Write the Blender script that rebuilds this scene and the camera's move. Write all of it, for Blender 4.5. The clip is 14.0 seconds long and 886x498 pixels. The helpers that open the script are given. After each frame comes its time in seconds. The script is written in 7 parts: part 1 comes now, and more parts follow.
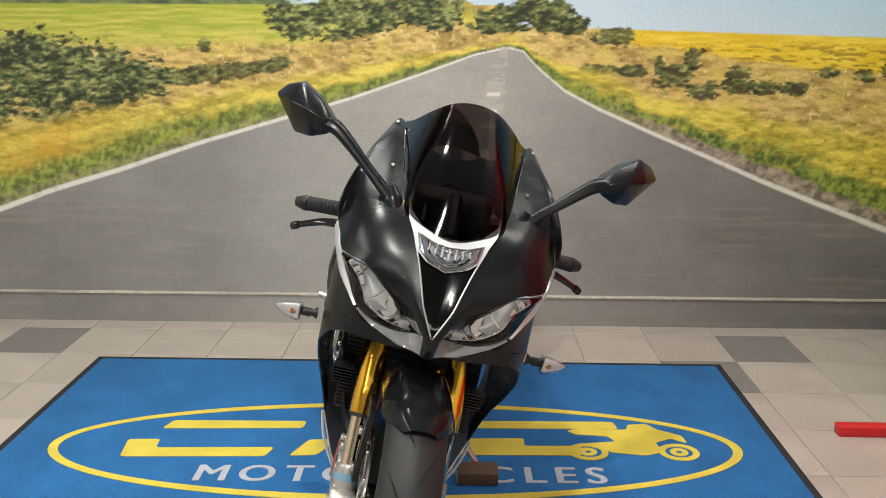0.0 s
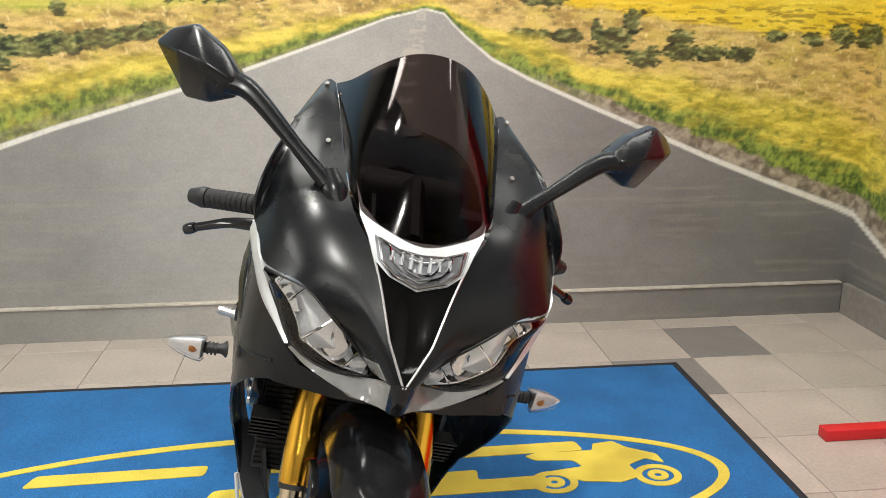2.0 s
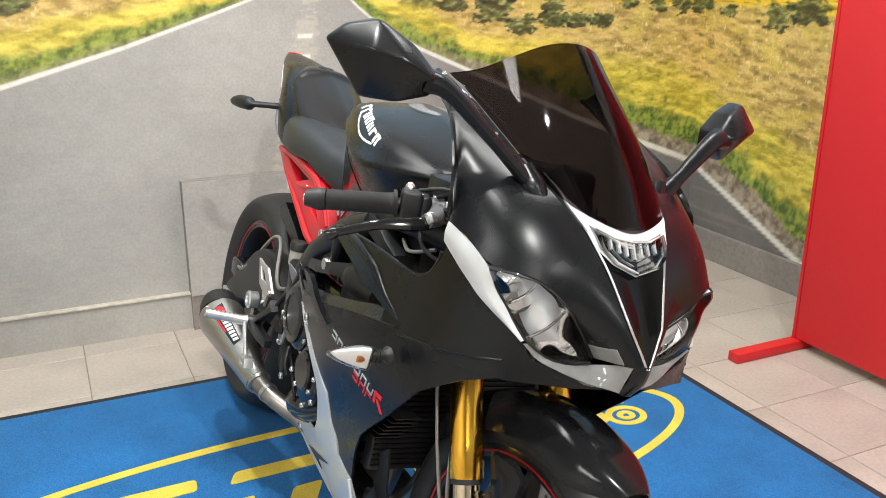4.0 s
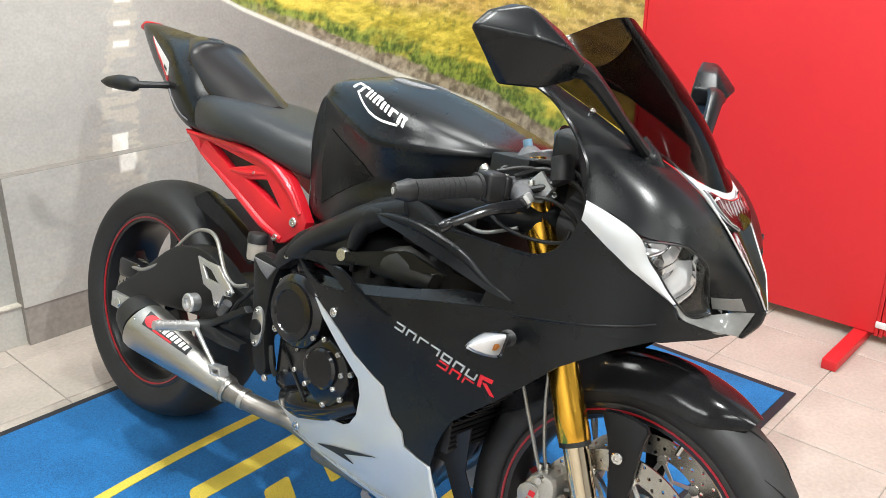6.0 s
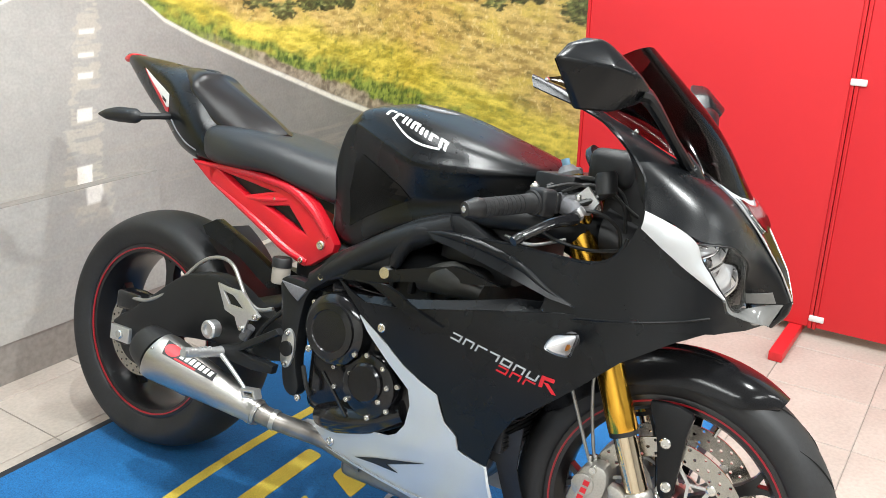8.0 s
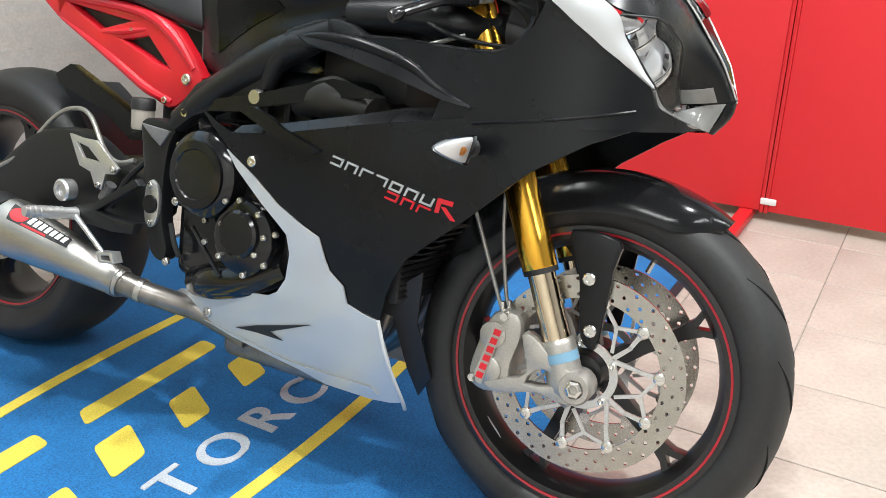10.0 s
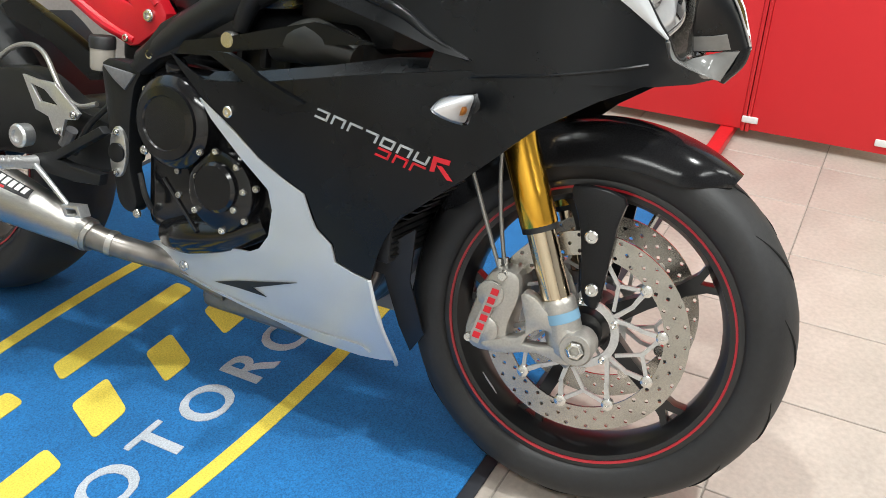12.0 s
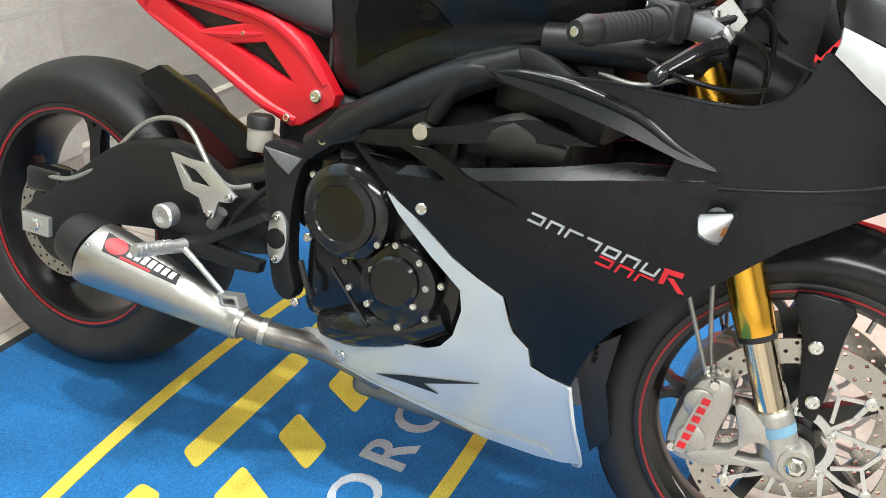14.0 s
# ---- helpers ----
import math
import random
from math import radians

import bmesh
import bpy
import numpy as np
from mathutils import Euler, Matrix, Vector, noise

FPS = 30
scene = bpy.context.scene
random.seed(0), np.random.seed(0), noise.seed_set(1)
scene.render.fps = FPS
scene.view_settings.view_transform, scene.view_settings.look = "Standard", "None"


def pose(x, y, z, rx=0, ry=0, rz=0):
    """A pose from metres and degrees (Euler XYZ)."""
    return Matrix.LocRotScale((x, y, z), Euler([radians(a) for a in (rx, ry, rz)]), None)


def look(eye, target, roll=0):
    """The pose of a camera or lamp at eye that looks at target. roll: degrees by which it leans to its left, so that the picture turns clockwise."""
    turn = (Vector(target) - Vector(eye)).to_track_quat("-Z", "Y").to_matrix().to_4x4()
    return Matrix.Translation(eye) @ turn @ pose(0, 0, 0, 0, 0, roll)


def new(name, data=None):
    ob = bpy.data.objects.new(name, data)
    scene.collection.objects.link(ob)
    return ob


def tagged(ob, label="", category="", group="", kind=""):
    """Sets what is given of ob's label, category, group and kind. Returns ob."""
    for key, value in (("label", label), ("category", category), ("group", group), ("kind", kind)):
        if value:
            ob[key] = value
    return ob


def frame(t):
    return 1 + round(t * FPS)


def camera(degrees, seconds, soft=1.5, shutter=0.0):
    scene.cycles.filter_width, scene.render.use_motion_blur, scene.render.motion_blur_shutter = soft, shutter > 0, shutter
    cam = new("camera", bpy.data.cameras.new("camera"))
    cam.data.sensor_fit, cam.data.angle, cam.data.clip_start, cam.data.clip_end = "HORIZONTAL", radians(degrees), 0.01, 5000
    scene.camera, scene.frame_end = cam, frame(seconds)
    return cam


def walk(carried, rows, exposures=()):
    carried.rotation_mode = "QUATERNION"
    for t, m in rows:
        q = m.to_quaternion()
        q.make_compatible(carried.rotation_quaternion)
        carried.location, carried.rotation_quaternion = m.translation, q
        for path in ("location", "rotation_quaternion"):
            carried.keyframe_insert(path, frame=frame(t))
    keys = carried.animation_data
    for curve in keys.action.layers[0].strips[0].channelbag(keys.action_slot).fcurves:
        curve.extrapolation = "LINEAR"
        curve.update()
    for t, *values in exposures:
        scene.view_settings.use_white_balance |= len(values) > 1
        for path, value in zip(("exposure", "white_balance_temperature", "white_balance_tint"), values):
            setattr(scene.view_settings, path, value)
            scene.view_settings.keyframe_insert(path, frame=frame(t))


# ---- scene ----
cam = camera(54.5, 14.0, soft=0.85)
PATH = [
    (0, (0.154, 0.483, 1.26), (0.114, 2.421, 0.77), 0.3),
    (0.5, (0.117, 0.551, 1.241), (0.12, 2.487, 0.741), -0.3),
    (1, (0.066, 0.662, 1.221), (0.088, 2.597, 0.717), -1.1),
    (1.5, (0.053, 0.835, 1.191), (0.202, 2.763, 0.68), -0.4),
    (2, (0.037, 0.959, 1.17), (0.259, 2.877, 0.65), 0.1),
    (2.5, (-0.043, 1.011, 1.158), (0.232, 2.92, 0.628), 0.6),
    (2.7, (-0.111, 1.02, 1.16), (0.188, 2.924, 0.627), 0.7),
    (4.8, (-0.83, 1.265, 1.243), (0.303, 2.771, 0.573), 0.3),
    (5, (-0.877, 1.307, 1.241), (0.308, 2.767, 0.56), 0.4),
    (5.5, (-0.955, 1.447, 1.239), (0.326, 2.803, 0.518), 0.5),
    (6, (-1.094, 1.54, 1.273), (0.291, 2.784, 0.542), 0.7),
    (6.5, (-1.32, 1.62, 1.326), (0.16, 2.748, 0.594), 0.8),
    (7, (-1.409, 1.687, 1.353), (0.13, 2.737, 0.625), 1.2),
    (7.2, (-1.413, 1.695, 1.363), (0.136, 2.728, 0.631), 1.2),
    (9.3, (-1.196, 1.728, 1.074), (0.396, 2.786, 0.487), 0.5),
    (9.5, (-1.177, 1.719, 1.05), (0.42, 2.756, 0.438), 0.4),
    (10, (-1.15, 1.703, 0.992), (0.439, 2.64, 0.221), 0.7),
    (10.5, (-1.147, 1.702, 0.976), (0.433, 2.552, 0.093), 1.2),
    (11, (-1.14, 1.717, 0.984), (0.425, 2.528, 0.038), 1.4),
    (11.5, (-1.119, 1.749, 1.011), (0.44, 2.548, 0.046), 1.4),
    (12, (-1.087, 1.796, 1.044), (0.455, 2.6, 0.058), 1.1),
    (12.5, (-1.086, 1.863, 1.071), (0.455, 2.652, 0.069), 1.4),
    (13, (-1.097, 1.941, 1.097), (0.454, 2.697, 0.086), 2.2),
    (13.5, (-1.108, 2.052, 1.117), (0.447, 2.831, 0.131), 2.0),
    (14, (-1.115, 2.132, 1.125), (0.448, 2.908, 0.148), 1.9),
]
EXPOSURES = [(0, -0.72, 6850, 10), (1.5, -0.52, 6850, 10), (2.7, -0.40, 6750, 10), (5, -0.14, 6550, 9), (5.5, -0.12, 6500, 9), (6, 0.02, 6450, 8), (7, 0.05, 6350, 8), (9.5, 0.06, 6350, 8), (10.5, -0.20, 6400, 8), (11, -0.30, 6450, 8), (12, -0.22, 6450, 8), (13, 0.06, 6450, 6), (14, 0.16, 6450, 6)]
walk(cam, [(t, look(eye, target, roll)) for t, eye, target, roll in PATH], EXPOSURES)

# ---- light ----
world = bpy.data.worlds.new("world")
scene.world = world
world.use_nodes = True
world.node_tree.nodes["Background"].inputs[0].default_value = (0.9, 0.95, 1.0, 1)
world.node_tree.nodes["Background"].inputs[1].default_value = 0.1


def ceiling_lamp(x, y, sx, sy, watts, z=2.93):
    data = bpy.data.lights.new("panel_light", "AREA")
    data.shape, data.size, data.size_y, data.energy = "RECTANGLE", sx, sy, watts
    data.color = (0.985, 1.0, 0.98)
    ob = new("panel_light", data)
    ob.matrix_world = pose(x, y, z)
    return ob


# first two follow the cast shadows; the five panels are added fill, unseen
LAMPS = ((-0.05, 0.82, 0.07, 0.07, 85), (-0.50, 2.45, 0.09, 0.09, 45), (-0.40, 3.3, 1.2, 0.3, 36), (1.1, 2.9, 1.2, 0.3, 40), (-0.9, -0.9, 1.2, 0.3, 45), (1.0, -0.9, 1.2, 0.3, 45), (-2.35, 1.4, 0.4, 1.6, 60))
for lx, ly, sx, sy, watts in LAMPS:
    ceiling_lamp(lx, ly, sx, sy, watts)


# ---- materials ----
def material(name, colour, rough=0.5, metal=0.0, grain=0.0, grain_scale=60.0, stain=0.0, stain_scale=4.0, bump=0.0, bump_scale=200.0, coat=0.0, spread=0.0, rough_var=0.0, stretch=(1, 1, 1), spec=0.5):
    """A surface with two scales of variation, relief, and a spread between alike pieces."""
    m = bpy.data.materials.new(name)
    m.use_nodes = True
    nt = m.node_tree
    p = nt.nodes["Principled BSDF"]
    p.inputs["Roughness"].default_value = rough
    p.inputs["Metallic"].default_value = metal
    p.inputs["Specular IOR Level"].default_value = spec
    p.inputs["Coat Weight"].default_value = coat
    p.inputs["Coat Roughness"].default_value = 0.08
    tc = nt.nodes.new("ShaderNodeTexCoord")
    mp = nt.nodes.new("ShaderNodeMapping")
    mp.inputs["Scale"].default_value = stretch
    nt.links.new(tc.outputs["Object"], mp.inputs[0])

    def noise_node(scale, detail=4.0):
        n = nt.nodes.new("ShaderNodeTexNoise")
        n.inputs["Scale"].default_value, n.inputs["Detail"].default_value = scale, detail
        nt.links.new(mp.outputs[0], n.inputs["Vector"])
        return n.outputs["Fac"]

    def remap(sock, lo, hi):
        r = nt.nodes.new("ShaderNodeMapRange")
        r.inputs["From Min"].default_value, r.inputs["From Max"].default_value = 0.3, 0.7
        r.inputs["To Min"].default_value, r.inputs["To Max"].default_value = lo, hi
        nt.links.new(sock, r.inputs["Value"])
        return r.outputs[0]

    value = None
    for amount, scale in ((grain, grain_scale), (stain, stain_scale)):
        if amount:
            v = remap(noise_node(scale), 1 - amount, 1 + amount)
            if value is not None:
                mul = nt.nodes.new("ShaderNodeMath")
                mul.operation = "MULTIPLY"
                nt.links.new(value, mul.inputs[0]), nt.links.new(v, mul.inputs[1])
                v = mul.outputs[0]
            value = v
    if spread:
        info = nt.nodes.new("ShaderNodeObjectInfo")
        r = nt.nodes.new("ShaderNodeMapRange")
        r.inputs["To Min"].default_value, r.inputs["To Max"].default_value = 1 - spread, 1 + spread
        nt.links.new(info.outputs["Random"], r.inputs["Value"])
        v = r.outputs[0]
        if value is not None:
            mul = nt.nodes.new("ShaderNodeMath")
            mul.operation = "MULTIPLY"
            nt.links.new(value, mul.inputs[0]), nt.links.new(v, mul.inputs[1])
            v = mul.outputs[0]
        value = v
    if value is not None:
        hsv = nt.nodes.new("ShaderNodeHueSaturation")
        hsv.inputs["Color"].default_value = (*colour, 1)
        nt.links.new(value, hsv.inputs["Value"])
        nt.links.new(hsv.outputs[0], p.inputs["Base Color"])
    else:
        p.inputs["Base Color"].default_value = (*colour, 1)
    if rough_var:
        nt.links.new(remap(noise_node(9.0, 6.0), rough - rough_var, rough + rough_var), p.inputs["Roughness"])
    if bump:
        b = nt.nodes.new("ShaderNodeBump")
        b.inputs["Strength"].default_value, b.inputs["Distance"].default_value = bump, 0.002
        nt.links.new(noise_node(bump_scale, 3.0), b.inputs["Height"])
        nt.links.new(b.outputs[0], p.inputs["Normal"])
    return m


TILE = material("beige_ceramic_tile", (0.425, 0.37, 0.325), 0.42, grain=0.09, grain_scale=90, stain=0.13, stain_scale=4.5, bump=0.08, bump_scale=60, spread=0.05, rough_var=0.1)
TILE_DARK = material("grey_ceramic_tile", (0.20, 0.185, 0.175), 0.42, grain=0.08, grain_scale=90, stain=0.08, spread=0.04, rough_var=0.1)
GROUT = material("grey_grout", (0.30, 0.27, 0.24), 0.9, grain=0.2, grain_scale=120)
CARPET = material("blue_carpet_pile", (0.010, 0.125, 0.34), 0.95, grain=0.35, grain_scale=320, stain=0.16, stain_scale=5, bump=0.9, bump_scale=420)
CARPET_YELLOW = material("yellow_carpet_pile", (0.66, 0.52, 0.07), 0.95, grain=0.22, grain_scale=320, stain=0.12, stain_scale=9, bump=0.9, bump_scale=420)
CARPET_WHITE = material("pale_grey_carpet_pile", (0.42, 0.45, 0.50), 0.95, grain=0.22, grain_scale=320, stain=0.12, stain_scale=9, bump=0.9, bump_scale=420)
MAT_EDGE = material("black_rubber_edging", (0.012, 0.014, 0.02), 0.7, grain=0.2)
RED_BOARD = material("red_fabric_board", (0.62, 0.016, 0.022), 0.62, grain=0.05, grain_scale=400, stain=0.05, stain_scale=1.5, bump=0.15, bump_scale=600)
RED_METAL = material("red_powder_coat", (0.55, 0.015, 0.02), 0.4, grain=0.05)
PLASTIC_WHITE = material("white_plastic_clip", (0.7, 0.7, 0.68), 0.45, grain=0.04)
PLASTER = material("off_white_plaster", (0.68, 0.67, 0.64), 0.85, grain=0.05, grain_scale=30, stain=0.05, stain_scale=1.0)
# ceiling and wall out of view, greyed to act like a large dim room
CEIL = material("unseen_grey_ceiling", (0.30, 0.30, 0.30), 0.9, grain=0.05, grain_scale=60)
DIM = material("unseen_grey_wall", (0.28, 0.28, 0.285), 0.8, grain=0.05, stain=0.1, stain_scale=1.0)
LAMP_FRAME = material("white_lamp_frame", (0.75, 0.75, 0.75), 0.5)


# ---- mesh helpers ----
def finish(bm, name, mat, smooth=True, angle=32):
    me = bpy.data.meshes.new(name)
    bmesh.ops.recalc_face_normals(bm, faces=bm.faces)
    bm.to_mesh(me)
    bm.free()
    me.materials.append(mat)
    if smooth:
        me.polygons.foreach_set("use_smooth", [True] * len(me.polygons))
        me.set_sharp_from_angle(angle=radians(angle))
    return me


def part(name, bm, mat, parent=None, label="", smooth=True, angle=32):
    ob = new(name, finish(bm, name, mat, smooth, angle))
    ob.parent = parent
    if label:
        tagged(ob, label)
    return ob


def thing(name, label, category, m=None, group="", kind=""):
    ob = new(name)
    ob.empty_display_size = 0.1
    if m is not None:
        ob.matrix_world = m
    return tagged(ob, label, category, group, kind)


def box_bm(lo, hi, bevel=0.0, bm=None, segs=2):
    bm = bm or bmesh.new()
    made = bmesh.ops.create_cube(bm, size=1.0, matrix=Matrix.Translation([(a + b) / 2 for a, b in zip(lo, hi)]) @ Matrix.Diagonal([b - a for a, b in zip(lo, hi)] + [1]))
    if bevel:
        edges = list({e for v in made["verts"] for e in v.link_edges})
        bmesh.ops.bevel(bm, geom=edges, offset=bevel, segments=segs, affect="EDGES", profile=0.5)
    return bm


def prism(points, z0, z1, bm=None, bevel=0.0):
    """A flat outline (x, y) raised from z0 to z1."""
    bm = bm or bmesh.new()
    vs = [bm.verts.new((x, y, z0)) for x, y in points]
    face = bm.faces.new(vs)
    out = bmesh.ops.extrude_face_region(bm, geom=[face])
    top = [v for v in out["geom"] if isinstance(v, bmesh.types.BMVert)]
    bmesh.ops.translate(bm, verts=top, vec=(0, 0, z1 - z0))
    if bevel:
        tf = set(top)
        bmesh.ops.bevel(bm, geom=[e for e in bm.edges if e.verts[0] in tf and e.verts[1] in tf], offset=bevel, segments=1, affect="EDGES")
    return bm


# ---- the room ----
X0, X1, Y0, Y1, H = -3.2, 2.07, -2.2, 4.13, 2.95


def slab(name, lo, hi, mat, label, category):
    return tagged(part(name, box_bm(lo, hi), mat, smooth=False), label, category, kind="structure")


def srgb(r, g, b):
    c = np.array([r, g, b]) / 255.0
    return np.where(c <= 0.04045, c / 12.92, ((c + 0.055) / 1.055) ** 2.4)


def value_noise(u, v, seed, octaves=4):
    """Smooth noise in 0..1 over arrays of places."""
    out, amp, total = np.zeros_like(u), 1.0, 0.0
    rng = np.random.RandomState(seed)
    for _ in range(octaves):
        table = rng.rand(64, 64)
        iu, iv = np.floor(u).astype(int), np.floor(v).astype(int)
        fu, fv = u - iu, v - iv
        fu, fv = fu * fu * (3 - 2 * fu), fv * fv * (3 - 2 * fv)
        a, b = table[iu % 64, iv % 64], table[(iu + 1) % 64, iv % 64]
        c, d = table[iu % 64, (iv + 1) % 64], table[(iu + 1) % 64, (iv + 1) % 64]
        out += amp * ((a * (1 - fu) + b * fu) * (1 - fv) + (c * (1 - fu) + d * fu) * fv)
        total, amp, u, v = total + amp, amp * 0.55, u * 2.03 + 7.1, v * 2.03 + 3.7
    return out / total


def mural_colours(u, z):
    """The printed country road: u runs along the wall and on round its corner, z is height."""
    shape = u.shape
    warp = value_noise(u * 9, z * 9, 31, 3) - 0.5
    wu, wz = u + 0.03 * warp, z + 0.03 * (value_noise(u * 9 + 5, z * 9, 32, 3) - 0.5)
    big, mid = value_noise(wu * 3.0, wz * 4.5, 3, 5), value_noise(wu * 11, wz * 17, 2, 5)
    fine, leaf = value_noise(wu * 38, wz * 46, 1, 4), value_noise((wu + 0.5 * wz) * 18, wz * 40, 6, 5)
    spray = value_noise((wu - 0.4 * wz) * 46, wz * 96, 16, 3)
    blade = value_noise((u + 0.25 * z) * 105, z * 64, 4, 2)
    blade2 = value_noise((u - 0.2 * z) * 66, z * 44 + 2 * mid, 14, 3)
    left = np.interp(u, [-3.3, -1.858, -1.6, -1.308, -0.97, -0.603, -0.314, -0.006, 0.205, 0.298, 0.33], [0.01, 0.513, 0.605, 0.691, 0.803, 0.909, 0.993, 1.097, 1.172, 1.192, 1.20])
    right = np.interp(u, [0.35, 0.407, 0.44, 0.486, 0.583, 0.727, 0.944, 1.187, 1.44, 1.68, 1.977, 2.7, 4.5], [1.20, 1.186, 1.15, 1.107, 1.030, 0.957, 0.865, 0.766, 0.660, 0.568, 0.46, 0.16, -0.5])
    on_left = u < 0.32
    edge = np.where(on_left, left, right)
    above = z - edge
    near = np.clip((1.24 - edge) / 0.7, 0.03, 1.3)
    col = np.empty(shape + (3,))

    def ramp(x, lo, hi):
        k = np.clip((x - lo) / (hi - lo), 0, 1)
        return k * k * (3 - 2 * k)

    def blend(c0, c1, k):
        k = np.clip(k, 0, 1)[..., None]
        return np.asarray(c0) * (1 - k) + np.asarray(c1) * k

    def lay(c, k):
        col[:] = blend(col, c, k)

    # sky, paler towards the horizon
    col[:] = blend(srgb(196, 216, 228), srgb(158, 194, 224), (z - 1.28) / 0.5 + 0.25 * (big - 0.5))
    # dry meadow
    tuft = value_noise((u + 0.3 * z) * 20, z * 62, 21, 4)
    sweep = value_noise(u * 5, (z + 0.3 * np.abs(u - 0.3)) * 34, 22, 4)
    straw = blend(srgb(164, 136, 76), srgb(220, 190, 116), 0.5 + 2.4 * (tuft - 0.5) + 1.2 * (sweep - 0.5))
    straw = blend(straw, srgb(214, 190, 92), 2.4 * (mid - 0.5))
    straw = blend(straw, srgb(236, 214, 150), 3.5 * (blade - 0.66))
    straw = blend(straw, srgb(112, 104, 58), 3.0 * (0.40 - fine) + 2.0 * (0.40 - tuft))
    lemon = blend(srgb(176, 160, 56), srgb(232, 212, 92), 0.5 + 2.2 * (tuft - 0.5) + 1.6 * (sweep - 0.5))
    lemon = blend(lemon, srgb(128, 132, 56), 3.0 * (0.42 - fine) + 2.6 * (0.44 - sweep))
    lemon = blend(lemon, srgb(206, 180, 76), 2.0 * (mid - 0.56))
    green = blend(srgb(78, 100, 46), srgb(148, 162, 74), 0.5 + 2.4 * (blade2 - 0.5) + 1.2 * (tuft - 0.5))
    green = blend(green, srgb(54, 70, 36), 3.4 * (0.42 - fine))
    horizon = np.where(on_left, 1.366, 1.272 - 0.026 * (u - 0.8)) + 0.004 * (fine - 0.5)
    lay(straw, ramp(z, horizon + 0.003, horizon - 0.003))
    # green field of crops on the left, yellow field on the right
    stripe = value_noise(u * 7, z * 85, 9, 4)
    crop = blend(srgb(160, 170, 58), srgb(206, 196, 96), 0.35 + 2.2 * (stripe - 0.5) + (1.30 - z) * 3.0)
    crop = blend(crop, srgb(140, 142, 60), 3.0 * (0.42 - fine) * ramp(z, 1.30, 1.2))
    low_l = 1.19 + 0.05 * (mid - 0.5) + np.where(u > -1.2, 0.03 * (u + 1.2), 0.0)
    lay(crop, ramp(z, low_l - 0.02, low_l + 0.03) * ramp(z, 1.368, 1.362) * ramp(u, -0.30, -0.42))
    rape = blend(srgb(222, 186, 44), srgb(244, 214, 76), 0.4 + 2.0 * (stripe - 0.5) + 0.8 * (mid - 0.5))
    rows_k = ramp(value_noise((u + 1.6 * z) * 26, z * 120, 11, 2), 0.52, 0.68) * ramp(z, 1.24, 1.19)
    rape = blend(rape, srgb(150, 120, 40), 0.8 * rows_k)
    low_r = np.interp(u, [0.7, 0.9, 1.25, 1.63, 2.0, 4.5], [1.24, 1.20, 1.155, 1.11, 1.10, 1.02]) + 0.05 * (mid - 0.5)
    lay(rape, ramp(z, low_r - 0.012, low_r + 0.02) * ramp(z, horizon + 0.003, horizon - 0.002) * ramp(u, 0.66, 0.80))

    # foliage with a ragged outline and leafy lights
    def foliage(cu, cz, ru, rz, tone=(1.0, 1.0, 1.0), ragged=1.5, dense=1.0):
        near_it = (np.abs(u - cu) < ru * 1.7) & (np.abs(z - cz) < rz * 1.8)
        if not near_it.any():
            return
        d = ((u - cu) / ru) ** 2 + ((z - cz) / rz) ** 2 + ragged * (leaf - 0.5) + 0.8 * (mid - 0.5) + 1.2 * (spray - 0.5)
        light = 0.45 + 1.5 * (leaf - 0.5) + 2.4 * (spray - 0.5) + 0.9 * (fine - 0.5) + 0.18 * (z - cz) / rz
        c = blend(srgb(38, 46, 30), srgb(104, 114, 66), light * 1.3) * np.asarray(tone)
        c = blend(c, srgb(166, 166, 108), 1.8 * (light - 0.72))
        lay(c, dense * ramp(d, 1.08, 0.62) * near_it)

    # wooded rise where the road ends
    for cu, cz, ru, rz in ((-0.50, 1.30, 0.16, 0.09), (-0.36, 1.33, 0.15, 0.12), (-0.20, 1.35, 0.15, 0.11), (-0.04, 1.37, 0.14, 0.10), (0.08, 1.34, 0.12, 0.08), (0.22, 1.31, 0.10, 0.05), (0.33, 1.32, 0.10, 0.055), (0.43, 1.36, 0.09, 0.07), (0.52, 1.33, 0.09, 0.075), (0.60, 1.29, 0.07, 0.045), (0.48, 1.40, 0.03, 0.06), (0.30, 1.275, 0.14, 0.025)):
        foliage(cu, cz, ru, rz, (1.15, 1.12, 0.95))
    tops = 1.393 + 0.03 * (value_noise(u * 14, u * 0, 5, 4) - 0.5)
    wood = blend(srgb(66, 82, 52), srgb(122, 138, 84), 0.5 + 2.6 * (leaf - 0.5))
    lay(wood, ramp(z, 1.360, 1.368) * ramp(z, tops + 0.008, tops) * ramp(u, -0.50, -0.62))
    # hedges
    for cu, cz, ru, rz in ((-3.0, 1.08, 0.35, 0.16), (-2.5, 1.10, 0.40, 0.17), (-2.05, 1.10, 0.30, 0.18), (-1.86, 1.08, 0.27, 0.18), (-1.66, 1.10, 0.25, 0.16), (-1.50, 1.08, 0.24, 0.15), (-1.34, 1.07, 0.19, 0.115), (-1.20, 1.06, 0.15, 0.085), (-1.72, 1.19, 0.15, 0.06)):
        foliage(cu, cz, ru * 1.08, rz * 1.12, ragged=1.7)
